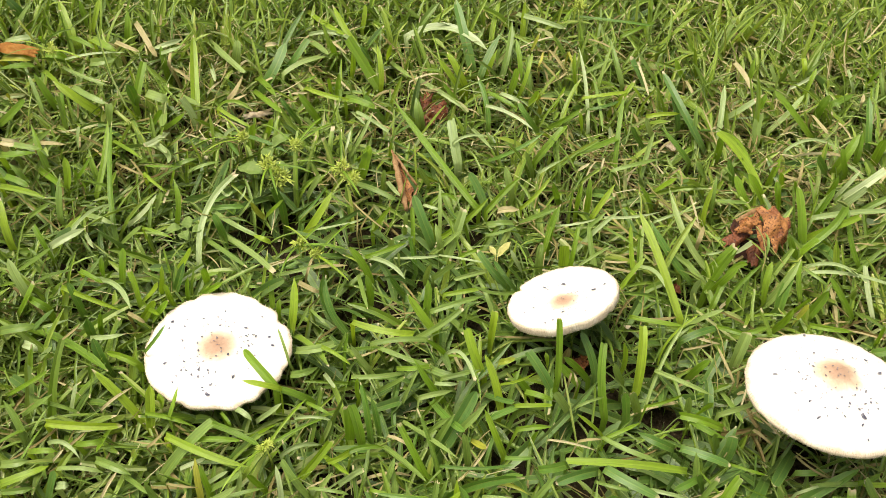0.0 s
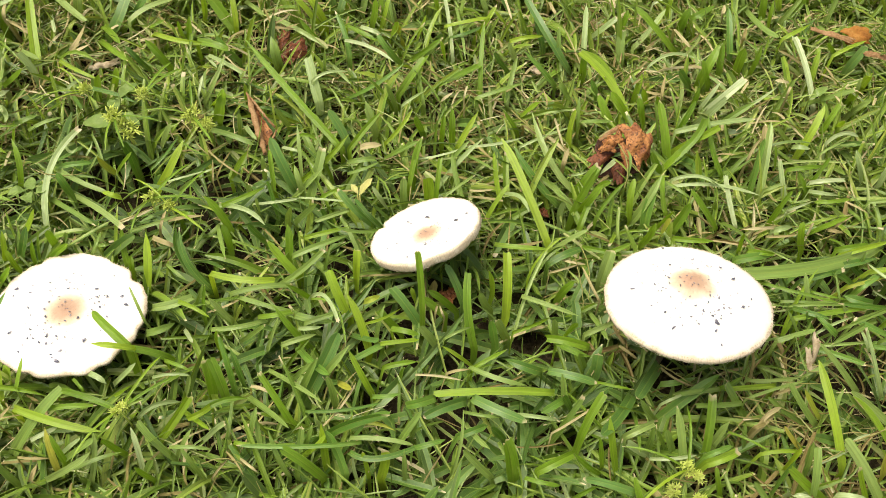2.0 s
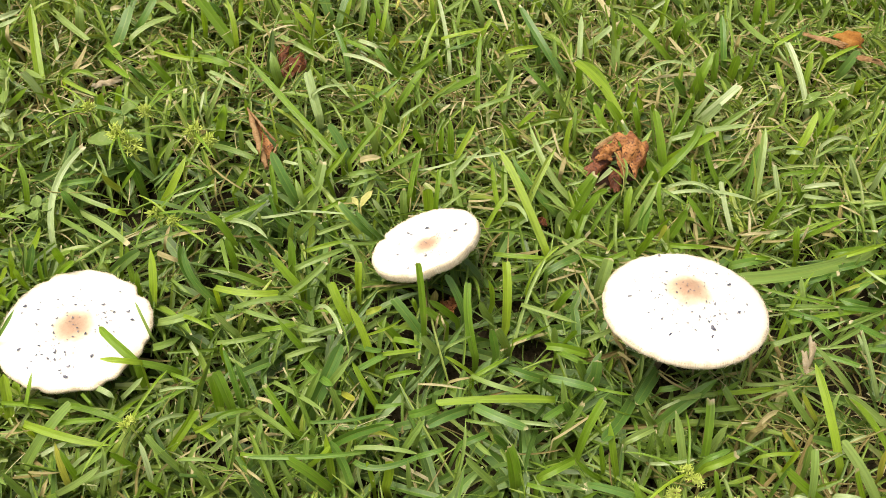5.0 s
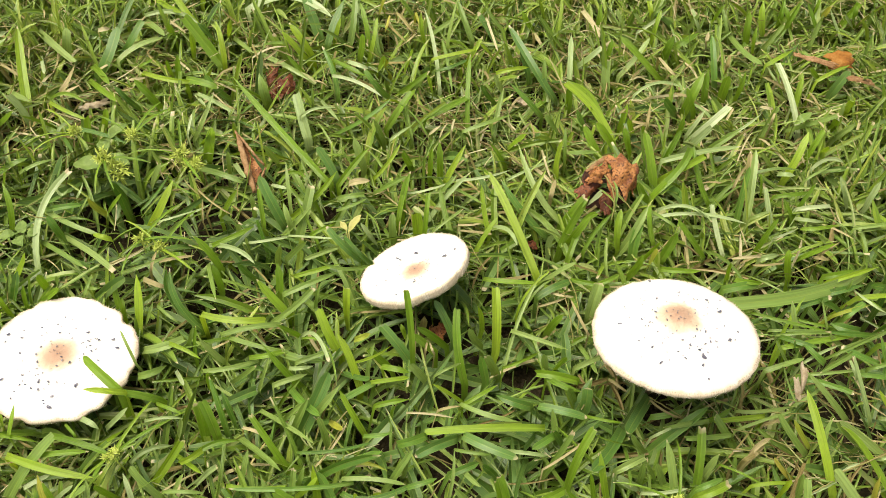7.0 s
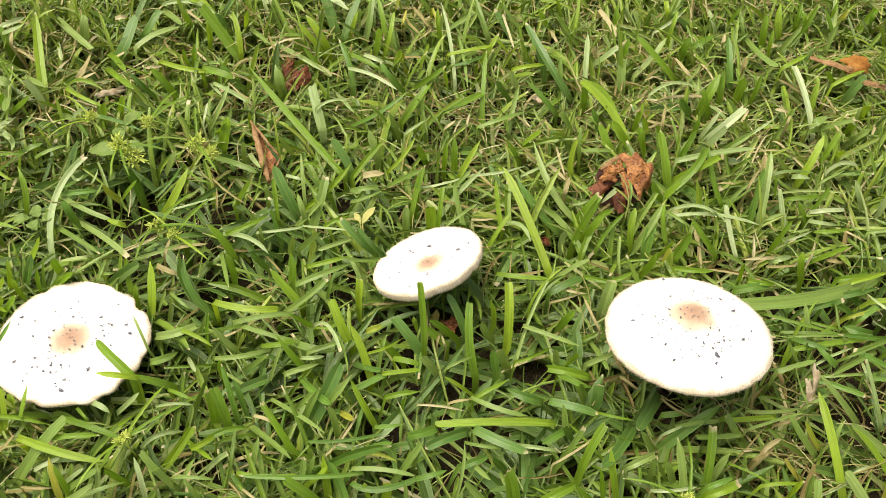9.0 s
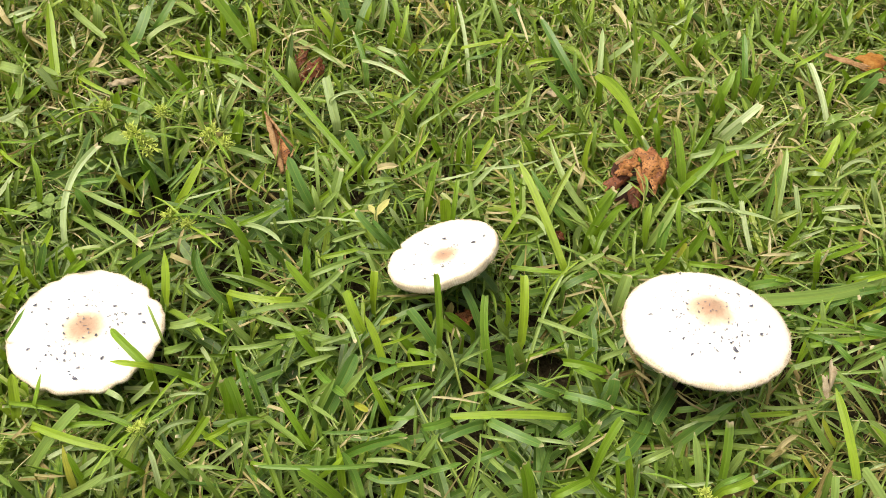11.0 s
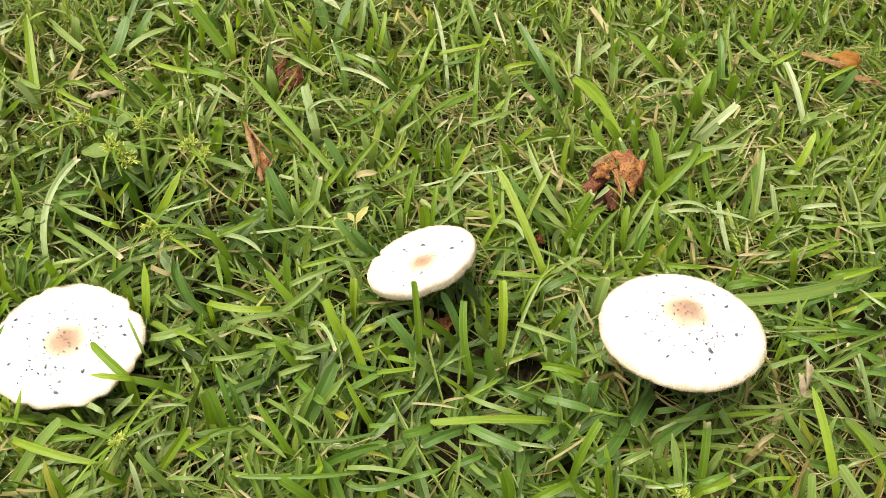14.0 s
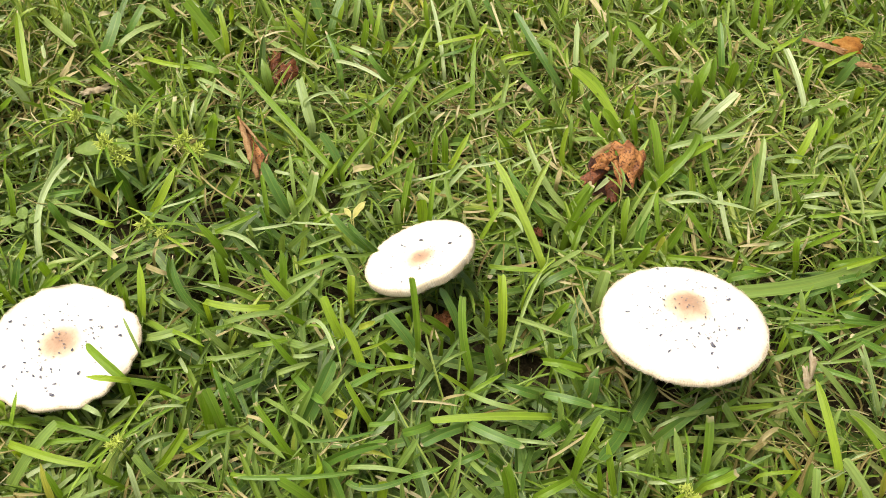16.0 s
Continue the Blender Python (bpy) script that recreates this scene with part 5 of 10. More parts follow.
blade(t, (0.296, 1.006, 0.048), (0.314, 1.014, 0.054), (0.336, 1.035, 0.050), 0.0039, mat_light)
t = tuft(0.311, 0.965, "grass tuft with bleached dead blades among green")
blade(t, (0.311, 0.965, 0.047), (0.314, 0.928, 0.053), (0.318, 0.906, 0.049), 0.0023, mat_bleached)
t = tuft(0.412, 0.971, "grass tuft with bleached dead blades among green")
blade(t, (0.412, 0.971, 0.048), (0.417, 0.941, 0.054), (0.422, 0.923, 0.050), 0.0048, mat_bleached)
t = tuft(-0.359, 0.943, "grass tuft with long silvery arching blades")
blade(t, (-0.359, 0.943, 0.046), (-0.340, 0.941, 0.052), (-0.329, 0.952, 0.048), 0.0061, mat_silver)
t = tuft(-0.317, 0.954, "tuft of green grass with a yellowed blade")
blade(t, (-0.317, 0.954, 0.034), (-0.317, 0.946, 0.046), (-0.317, 0.940, 0.057), 0.0088, mat_light)
blade(t, (-0.352, 0.914, 0.045), (-0.329, 0.909, 0.051), (-0.314, 0.913, 0.047), 0.0086, mat_yellow)
blade(t, (-0.311, 0.913, 0.034), (-0.283, 0.881, 0.051), (-0.261, 0.855, 0.062), 0.0044, mat_light)
t = tuft(-0.288, 0.957, "grass tuft with long silvery arching blades")
blade(t, (-0.288, 0.957, 0.034), (-0.301, 0.974, 0.050), (-0.317, 1.001, 0.061), 0.0082, mat_light)
blade(t, (-0.297, 0.959, 0.045), (-0.274, 0.943, 0.051), (-0.259, 0.937, 0.047), 0.0046, mat_light)
blade(t, (-0.263, 0.946, 0.053), (-0.242, 0.928, 0.059), (-0.229, 0.924, 0.055), 0.0077, mat_light)
blade(t, (-0.283, 0.917, 0.048), (-0.290, 0.913, 0.054), (-0.304, 0.919, 0.050), 0.0085, mat_light)
blade(t, (-0.281, 0.912, 0.050), (-0.249, 0.917, 0.056), (-0.221, 0.926, 0.052), 0.0026, mat_silver)
blade(t, (-0.255, 0.911, 0.049), (-0.238, 0.906, 0.055), (-0.230, 0.917, 0.051), 0.0076, mat_grey)
t = tuft(-0.209, 0.956, "grass tuft with bleached dead blades among green")
blade(t, (-0.209, 0.956, 0.045), (-0.196, 0.935, 0.051), (-0.189, 0.928, 0.047), 0.0051, mat_bleached)
blade(t, (-0.238, 0.944, 0.052), (-0.218, 0.928, 0.058), (-0.206, 0.927, 0.054), 0.0045, mat_bleached)
blade(t, (-0.200, 0.945, 0.045), (-0.183, 0.946, 0.051), (-0.172, 0.962, 0.047), 0.0051, mat_silver)
t = tuft(-0.138, 0.938, "grass tuft with bleached dead blades among green")
blade(t, (-0.138, 0.938, 0.034), (-0.126, 0.910, 0.047), (-0.113, 0.880, 0.058), 0.0043, mat_silver)
blade(t, (-0.185, 0.928, 0.052), (-0.170, 0.928, 0.058), (-0.164, 0.943, 0.054), 0.0038, mat_silver)
blade(t, (-0.170, 0.909, 0.051), (-0.170, 0.915, 0.057), (-0.175, 0.935, 0.053), 0.0037, mat_bleached)
blade(t, (-0.189, 0.929, 0.034), (-0.178, 0.915, 0.051), (-0.172, 0.908, 0.062), 0.0050, mat_silver)
blade(t, (-0.170, 0.914, 0.045), (-0.150, 0.895, 0.051), (-0.137, 0.885, 0.047), 0.0024, mat_bleached)
t = tuft(-0.112, 0.934, "grass tuft with long silvery arching blades")
blade(t, (-0.112, 0.934, 0.034), (-0.105, 0.932, 0.054), (-0.104, 0.940, 0.065), 0.0086, mat_grey)
blade(t, (-0.084, 0.921, 0.034), (-0.062, 0.882, 0.054), (-0.046, 0.853, 0.065), 0.0058, mat_light)
blade(t, (-0.088, 0.938, 0.034), (-0.076, 0.923, 0.052), (-0.067, 0.916, 0.063), 0.0036, mat_silver)
t = tuft(-0.079, 0.951, "grass tuft with bleached dead blades among green")
blade(t, (-0.079, 0.951, 0.053), (-0.070, 0.945, 0.059), (-0.066, 0.951, 0.055), 0.0043, mat_bleached)
blade(t, (-0.068, 0.957, 0.034), (-0.059, 0.985, 0.048), (-0.047, 1.014, 0.059), 0.0057, mat_deep)
t = tuft(-0.006, 0.954, "tuft of broad blunt light green grass blades")
blade(t, (-0.006, 0.954, 0.034), (-0.006, 0.948, 0.051), (-0.008, 0.950, 0.062), 0.0073, mat_light)
blade(t, (0.014, 0.934, 0.034), (0.017, 0.930, 0.052), (0.016, 0.934, 0.063), 0.0053, mat_light)
t = tuft(0.034, 0.956, "grass tuft with a dried straw-coloured blade")
blade(t, (0.034, 0.956, 0.034), (0.029, 0.946, 0.052), (0.022, 0.946, 0.063), 0.0072, mat_deep)
blade(t, (0.047, 0.916, 0.034), (0.046, 0.927, 0.053), (0.040, 0.947, 0.064), 0.0053, mat_light)
blade(t, (0.048, 0.955, 0.034), (0.052, 0.945, 0.054), (0.055, 0.947, 0.065), 0.0048, mat_light)
blade(t, (0.076, 0.922, 0.046), (0.107, 0.893, 0.052), (0.134, 0.873, 0.048), 0.0045, mat_grey)
blade(t, (0.051, 0.959, 0.034), (0.066, 0.930, 0.047), (0.080, 0.903, 0.058), 0.0041, mat_grey)
blade(t, (0.076, 0.924, 0.051), (0.083, 0.901, 0.057), (0.087, 0.891, 0.053), 0.0017, mat_dry)
t = tuft(0.035, 0.951, "tuft of broad blunt light green grass blades")
blade(t, (0.035, 0.951, 0.030), (0.008, 0.974, 0.051), (-0.017, 1.013, 0.065), 0.0068, mat_light)
t = tuft(0.134, 0.923, "tuft of broad blunt light green grass blades")
blade(t, (0.134, 0.923, 0.034), (0.125, 0.926, 0.054), (0.113, 0.939, 0.065), 0.0070, mat_light)
t = tuft(0.166, 0.954, "tuft of broad blunt light green grass blades")
blade(t, (0.166, 0.954, 0.034), (0.165, 0.948, 0.053), (0.166, 0.952, 0.064), 0.0047, mat_grey)
blade(t, (0.155, 0.945, 0.034), (0.159, 0.946, 0.050), (0.164, 0.953, 0.061), 0.0047, mat_light)
blade(t, (0.181, 0.923, 0.034), (0.184, 0.924, 0.047), (0.185, 0.928, 0.058), 0.0075, mat_light)
blade(t, (0.190, 0.918, 0.034), (0.196, 0.925, 0.054), (0.200, 0.945, 0.065), 0.0040, mat_light)
blade(t, (0.139, 0.960, 0.030), (0.128, 0.986, 0.055), (0.116, 1.028, 0.069), 0.0099, mat_blue, 0.4)
blade(t, (0.170, 0.944, 0.030), (0.176, 0.964, 0.052), (0.178, 0.997, 0.066), 0.0061, mat_grey)
t = tuft(0.148, 0.941, "tuft of broad blunt light green grass blades")
blade(t, (0.148, 0.941, 0.034), (0.156, 0.959, 0.050), (0.167, 0.983, 0.061), 0.0073, mat_deep)
blade(t, (0.190, 0.940, 0.034), (0.188, 0.953, 0.051), (0.183, 0.973, 0.062), 0.0048, mat_light)
t = tuft(0.207, 0.943, "tuft of green grass with a yellowed blade")
blade(t, (0.207, 0.943, 0.050), (0.210, 0.947, 0.056), (0.212, 0.966, 0.052), 0.0029, mat_yellow)
blade(t, (0.210, 0.957, 0.048), (0.219, 0.933, 0.054), (0.229, 0.922, 0.050), 0.0023, mat_dry)
blade(t, (0.247, 0.946, 0.034), (0.264, 0.946, 0.050), (0.283, 0.948, 0.061), 0.0041, mat_grey)
t = tuft(0.264, 0.926, "tuft of dull grey-green grass blades")
blade(t, (0.264, 0.926, 0.050), (0.267, 0.879, 0.056), (0.269, 0.845, 0.052), 0.0028, mat_grey)
blade(t, (0.248, 0.937, 0.034), (0.244, 0.940, 0.053), (0.244, 0.954, 0.064), 0.0047, mat_light)
blade(t, (0.296, 0.940, 0.034), (0.288, 0.957, 0.051), (0.281, 0.982, 0.062), 0.0055, mat_grey)
t = tuft(0.316, 0.911, "tuft of broad blunt light green grass blades")
blade(t, (0.316, 0.911, 0.034), (0.308, 0.903, 0.052), (0.299, 0.902, 0.063), 0.0068, mat_light)
blade(t, (0.320, 0.938, 0.034), (0.311, 0.949, 0.046), (0.302, 0.960, 0.057), 0.0054, mat_blue, 0.4)
t = tuft(0.362, 0.953, "grass tuft with bleached dead blades among green")
blade(t, (0.362, 0.953, 0.034), (0.352, 0.949, 0.051), (0.346, 0.954, 0.062), 0.0060, mat_light)
blade(t, (0.358, 0.936, 0.048), (0.359, 0.916, 0.054), (0.363, 0.909, 0.050), 0.0029, mat_bleached)
t = tuft(0.460, 0.958, "grass tuft with long silvery arching blades")
blade(t, (0.460, 0.958, 0.034), (0.462, 0.958, 0.046), (0.464, 0.959, 0.057), 0.0062, mat_grey)
blade(t, (0.463, 0.935, 0.046), (0.479, 0.942, 0.052), (0.500, 0.967, 0.048), 0.0031, mat_silver)
t = tuft(0.497, 0.911, "tuft of dull grey-green grass blades")
blade(t, (0.497, 0.911, 0.046), (0.508, 0.913, 0.052), (0.525, 0.929, 0.048), 0.0060, mat_light)
blade(t, (0.483, 0.959, 0.049), (0.489, 0.960, 0.055), (0.501, 0.976, 0.051), 0.0031, mat_grey)
blade(t, (0.520, 0.950, 0.034), (0.523, 0.946, 0.049), (0.528, 0.947, 0.060), 0.0037, mat_grey)
t = tuft(0.563, 0.943, "grass tuft with bleached dead blades among green")
blade(t, (0.563, 0.943, 0.034), (0.559, 0.891, 0.053), (0.565, 0.858, 0.064), 0.0061, mat_grey)
blade(t, (0.546, 0.956, 0.034), (0.549, 0.954, 0.051), (0.556, 0.957, 0.062), 0.0038, mat_light)
blade(t, (0.529, 0.913, 0.046), (0.529, 0.915, 0.052), (0.535, 0.930, 0.048), 0.0037, mat_bleached)
t = tuft(0.578, 0.932, "tuft of broad blunt light green grass blades")
blade(t, (0.578, 0.932, 0.034), (0.576, 0.935, 0.050), (0.578, 0.944, 0.061), 0.0069, mat_light)
blade(t, (0.598, 0.941, 0.034), (0.594, 0.948, 0.051), (0.597, 0.962, 0.062), 0.0064, mat_light)
blade(t, (0.594, 0.921, 0.034), (0.601, 0.922, 0.048), (0.609, 0.926, 0.059), 0.0051, mat_grey)
blade(t, (0.620, 0.945, 0.034), (0.625, 0.945, 0.053), (0.634, 0.956, 0.064), 0.0052, mat_light)
t = tuft(0.664, 0.957, "tuft of green grass with a yellowed blade")
blade(t, (0.664, 0.957, 0.034), (0.662, 0.952, 0.050), (0.666, 0.951, 0.061), 0.0053, mat_yellow)
blade(t, (0.672, 0.938, 0.034), (0.666, 0.922, 0.053), (0.666, 0.914, 0.064), 0.0039, mat_grey)
t = tuft(-0.312, 0.905, "tuft of broad blunt light green grass blades")
blade(t, (-0.312, 0.905, 0.046), (-0.324, 0.895, 0.052), (-0.343, 0.894, 0.048), 0.0078, mat_light)
t = tuft(-0.280, 0.901, "tuft of dull grey-green grass blades")
blade(t, (-0.280, 0.901, 0.049), (-0.247, 0.879, 0.055), (-0.222, 0.873, 0.051), 0.0037, mat_grey)
blade(t, (-0.260, 0.874, 0.046), (-0.233, 0.853, 0.052), (-0.213, 0.847, 0.048), 0.0055, mat_grey)
t = tuft(-0.196, 0.869, "tuft of broad blunt light green grass blades")
blade(t, (-0.196, 0.869, 0.034), (-0.194, 0.863, 0.051), (-0.197, 0.863, 0.062), 0.0096, mat_deep)
blade(t, (-0.205, 0.896, 0.034), (-0.205, 0.894, 0.047), (-0.206, 0.895, 0.058), 0.0043, mat_light)
blade(t, (-0.196, 0.865, 0.034), (-0.193, 0.881, 0.050), (-0.192, 0.902, 0.061), 0.0073, mat_light, 0.8)
t = tuft(-0.170, 0.871, "tuft of dull grey-green grass blades")
blade(t, (-0.170, 0.871, 0.034), (-0.156, 0.837, 0.048), (-0.145, 0.808, 0.059), 0.0082, mat_grey)
blade(t, (-0.181, 0.866, 0.050), (-0.165, 0.854, 0.056), (-0.155, 0.854, 0.052), 0.0083, mat_grey)
t = tuft(-0.107, 0.854, "grass tuft with bleached dead blades among green")
blade(t, (-0.107, 0.854, 0.046), (-0.084, 0.833, 0.052), (-0.066, 0.826, 0.048), 0.0034, mat_light)
blade(t, (-0.083, 0.899, 0.034), (-0.056, 0.858, 0.054), (-0.035, 0.830, 0.065), 0.0051, mat_light)
blade(t, (-0.098, 0.864, 0.049), (-0.091, 0.877, 0.055), (-0.092, 0.905, 0.051), 0.0053, mat_bleached)
blade(t, (-0.097, 0.859, 0.049), (-0.086, 0.860, 0.055), (-0.080, 0.872, 0.051), 0.0034, mat_bleached)
blade(t, (-0.097, 0.875, 0.045), (-0.089, 0.874, 0.051), (-0.086, 0.887, 0.047), 0.0029, mat_bleached)
t = tuft(-0.075, 0.901, "tuft of broad blunt light green grass blades")
blade(t, (-0.075, 0.901, 0.034), (-0.061, 0.915, 0.053), (-0.055, 0.941, 0.064), 0.0107, mat_deep)
blade(t, (-0.052, 0.907, 0.050), (-0.033, 0.922, 0.056), (-0.009, 0.939, 0.052), 0.0053, mat_grey)
blade(t, (-0.029, 0.894, 0.053), (-0.020, 0.891, 0.059), (-0.016, 0.903, 0.055), 0.0029, mat_light)
t = tuft(-0.026, 0.853, "grass tuft with bleached dead blades among green")
blade(t, (-0.026, 0.853, 0.034), (-0.033, 0.847, 0.054), (-0.042, 0.852, 0.065), 0.0050, mat_deep)
blade(t, (-0.008, 0.856, 0.034), (-0.016, 0.857, 0.051), (-0.027, 0.864, 0.062), 0.0067, mat_light)
blade(t, (-0.027, 0.892, 0.047), (0.002, 0.873, 0.053), (0.026, 0.873, 0.049), 0.0045, mat_light)
blade(t, (0.004, 0.895, 0.034), (0.006, 0.898, 0.047), (0.007, 0.904, 0.058), 0.0052, mat_light)
blade(t, (-0.001, 0.898, 0.034), (-0.002, 0.896, 0.047), (-0.002, 0.896, 0.058), 0.0052, mat_light)
blade(t, (-0.022, 0.883, 0.048), (-0.028, 0.874, 0.054), (-0.037, 0.878, 0.050), 0.0029, mat_bleached)
t = tuft(0.022, 0.875, "grass tuft with long silvery arching blades")
blade(t, (0.022, 0.875, 0.034), (0.035, 0.843, 0.053), (0.045, 0.821, 0.064), 0.0033, mat_silver)
blade(t, (0.016, 0.878, 0.049), (0.035, 0.865, 0.055), (0.050, 0.861, 0.051), 0.0067, mat_light)
t = tuft(0.056, 0.865, "grass tuft with bleached dead blades among green")
blade(t, (0.056, 0.865, 0.034), (0.046, 0.864, 0.049), (0.038, 0.870, 0.060), 0.0056, mat_deep)
blade(t, (0.078, 0.903, 0.052), (0.095, 0.909, 0.058), (0.111, 0.916, 0.054), 0.0023, mat_bleached)
blade(t, (0.081, 0.895, 0.051), (0.096, 0.886, 0.057), (0.109, 0.889, 0.053), 0.0022, mat_bleached)
t = tuft(0.132, 0.891, "grass tuft with bleached dead blades among green")
blade(t, (0.132, 0.891, 0.034), (0.121, 0.895, 0.046), (0.111, 0.902, 0.057), 0.0045, mat_light)
blade(t, (0.089, 0.901, 0.051), (0.097, 0.900, 0.057), (0.102, 0.913, 0.053), 0.0017, mat_bleached)
blade(t, (0.095, 0.892, 0.051), (0.105, 0.888, 0.057), (0.112, 0.898, 0.053), 0.0017, mat_bleached)
t = tuft(0.160, 0.866, "grass tuft with long silvery arching blades")
blade(t, (0.160, 0.866, 0.034), (0.156, 0.884, 0.050), (0.146, 0.907, 0.061), 0.0050, mat_deep)
blade(t, (0.155, 0.903, 0.047), (0.172, 0.883, 0.053), (0.188, 0.875, 0.049), 0.0056, mat_light)
blade(t, (0.156, 0.873, 0.052), (0.180, 0.856, 0.058), (0.203, 0.839, 0.054), 0.0032, mat_silver)
blade(t, (0.170, 0.899, 0.048), (0.180, 0.886, 0.054), (0.190, 0.885, 0.050), 0.0039, mat_silver)
blade(t, (0.144, 0.859, 0.034), (0.155, 0.825, 0.052), (0.165, 0.798, 0.063), 0.0032, mat_silver)
t = tuft(0.198, 0.901, "tuft of green grass with a yellowed blade")
blade(t, (0.198, 0.901, 0.034), (0.203, 0.889, 0.052), (0.207, 0.886, 0.063), 0.0084, mat_light)
blade(t, (0.211, 0.894, 0.034), (0.208, 0.888, 0.049), (0.207, 0.888, 0.060), 0.0062, mat_yellow)
blade(t, (0.209, 0.860, 0.034), (0.197, 0.858, 0.053), (0.187, 0.868, 0.064), 0.0054, mat_deep)
blade(t, (0.220, 0.867, 0.034), (0.235, 0.860, 0.052), (0.249, 0.863, 0.063), 0.0044, mat_light)
blade(t, (0.226, 0.901, 0.034), (0.230, 0.902, 0.046), (0.234, 0.904, 0.057), 0.0034, mat_light)
t = tuft(0.251, 0.893, "tuft of broad blunt light green grass blades")
blade(t, (0.251, 0.893, 0.052), (0.273, 0.893, 0.058), (0.298, 0.905, 0.054), 0.0039, mat_light)
blade(t, (0.251, 0.859, 0.034), (0.249, 0.855, 0.053), (0.246, 0.859, 0.064), 0.0043, mat_light)
blade(t, (0.255, 0.875, 0.053), (0.270, 0.873, 0.059), (0.286, 0.888, 0.055), 0.0033, mat_deep)
t = tuft(0.347, 0.876, "tuft of broad blunt light green grass blades")
blade(t, (0.347, 0.876, 0.034), (0.343, 0.884, 0.050), (0.337, 0.896, 0.061), 0.0062, mat_deep)
blade(t, (0.321, 0.859, 0.034), (0.315, 0.858, 0.047), (0.310, 0.861, 0.058), 0.0050, mat_grey)
blade(t, (0.313, 0.875, 0.048), (0.328, 0.873, 0.054), (0.346, 0.880, 0.050), 0.0039, mat_light)
t = tuft(0.384, 0.863, "grass tuft with long silvery arching blades")
blade(t, (0.384, 0.863, 0.034), (0.386, 0.882, 0.052), (0.390, 0.911, 0.063), 0.0051, mat_silver)
blade(t, (0.392, 0.894, 0.034), (0.403, 0.887, 0.052), (0.416, 0.890, 0.063), 0.0052, mat_silver, 0.8)
blade(t, (0.360, 0.860, 0.034), (0.359, 0.865, 0.051), (0.359, 0.878, 0.062), 0.0045, mat_grey)
t = tuft(0.420, 0.860, "tuft of dull grey-green grass blades")
blade(t, (0.420, 0.860, 0.034), (0.419, 0.868, 0.047), (0.421, 0.879, 0.058), 0.0080, mat_grey, 0.8)
blade(t, (0.426, 0.901, 0.034), (0.427, 0.899, 0.051), (0.430, 0.904, 0.062), 0.0052, mat_light)
blade(t, (0.436, 0.881, 0.034), (0.452, 0.891, 0.049), (0.468, 0.908, 0.060), 0.0053, mat_grey)
t = tuft(0.479, 0.874, "grass tuft with bleached dead blades among green")
blade(t, (0.479, 0.874, 0.030), (0.455, 0.881, 0.056), (0.435, 0.898, 0.070), 0.0058, mat_light)
blade(t, (0.486, 0.904, 0.034), (0.487, 0.903, 0.051), (0.492, 0.907, 0.062), 0.0077, mat_light)
blade(t, (0.475, 0.890, 0.050), (0.477, 0.868, 0.056), (0.484, 0.859, 0.052), 0.0035, mat_bleached)
t = tuft(0.527, 0.861, "grass tuft with a dried straw-coloured blade")
blade(t, (0.527, 0.861, 0.034), (0.526, 0.878, 0.053), (0.528, 0.904, 0.064), 0.0059, mat_deep)
blade(t, (0.536, 0.867, 0.052), (0.537, 0.870, 0.058), (0.544, 0.886, 0.054), 0.0035, mat_dry)
t = tuft(0.578, 0.876, "grass tuft with long silvery arching blades")
blade(t, (0.578, 0.876, 0.047), (0.591, 0.880, 0.053), (0.612, 0.897, 0.049), 0.0043, mat_light)
blade(t, (0.579, 0.871, 0.049), (0.576, 0.852, 0.055), (0.581, 0.847, 0.051), 0.0030, mat_silver)
t = tuft(0.634, 0.866, "tuft of broad blunt light green grass blades")
blade(t, (0.634, 0.866, 0.034), (0.622, 0.860, 0.048), (0.612, 0.855, 0.059), 0.0061, mat_light)
t = tuft(-0.319, 0.824, "tuft of green grass with a yellowed blade")
blade(t, (-0.319, 0.824, 0.034), (-0.303, 0.830, 0.047), (-0.290, 0.838, 0.058), 0.0074, mat_light)
blade(t, (-0.318, 0.851, 0.034), (-0.312, 0.844, 0.049), (-0.309, 0.842, 0.060), 0.0044, mat_yellow)
t = tuft(-0.283, 0.844, "tuft of broad blunt light green grass blades")
blade(t, (-0.283, 0.844, 0.034), (-0.290, 0.857, 0.048), (-0.301, 0.872, 0.059), 0.0038, mat_grey)
blade(t, (-0.257, 0.833, 0.034), (-0.256, 0.838, 0.050), (-0.257, 0.850, 0.061), 0.0049, mat_light)
t = tuft(-0.223, 0.850, "tuft of broad blunt light green grass blades")
blade(t, (-0.223, 0.850, 0.030), (-0.240, 0.844, 0.055), (-0.265, 0.853, 0.069), 0.0079, mat_light)
blade(t, (-0.210, 0.829, 0.034), (-0.204, 0.825, 0.053), (-0.203, 0.830, 0.064), 0.0070, mat_grey, 0.8)
blade(t, (-0.201, 0.811, 0.034), (-0.172, 0.782, 0.051), (-0.149, 0.759, 0.062), 0.0034, mat_light)
t = tuft(-0.153, 0.828, "grass tuft with long silvery arching blades")
blade(t, (-0.153, 0.828, 0.034), (-0.151, 0.801, 0.048), (-0.153, 0.780, 0.059), 0.0068, mat_silver, 0.8)
blade(t, (-0.162, 0.814, 0.034), (-0.142, 0.786, 0.053), (-0.128, 0.767, 0.064), 0.0044, mat_silver)
blade(t, (-0.157, 0.833, 0.034), (-0.142, 0.830, 0.047), (-0.130, 0.830, 0.058), 0.0046, mat_light)
blade(t, (-0.163, 0.809, 0.034), (-0.137, 0.782, 0.052), (-0.123, 0.757, 0.063), 0.0055, mat_silver, 0.8)
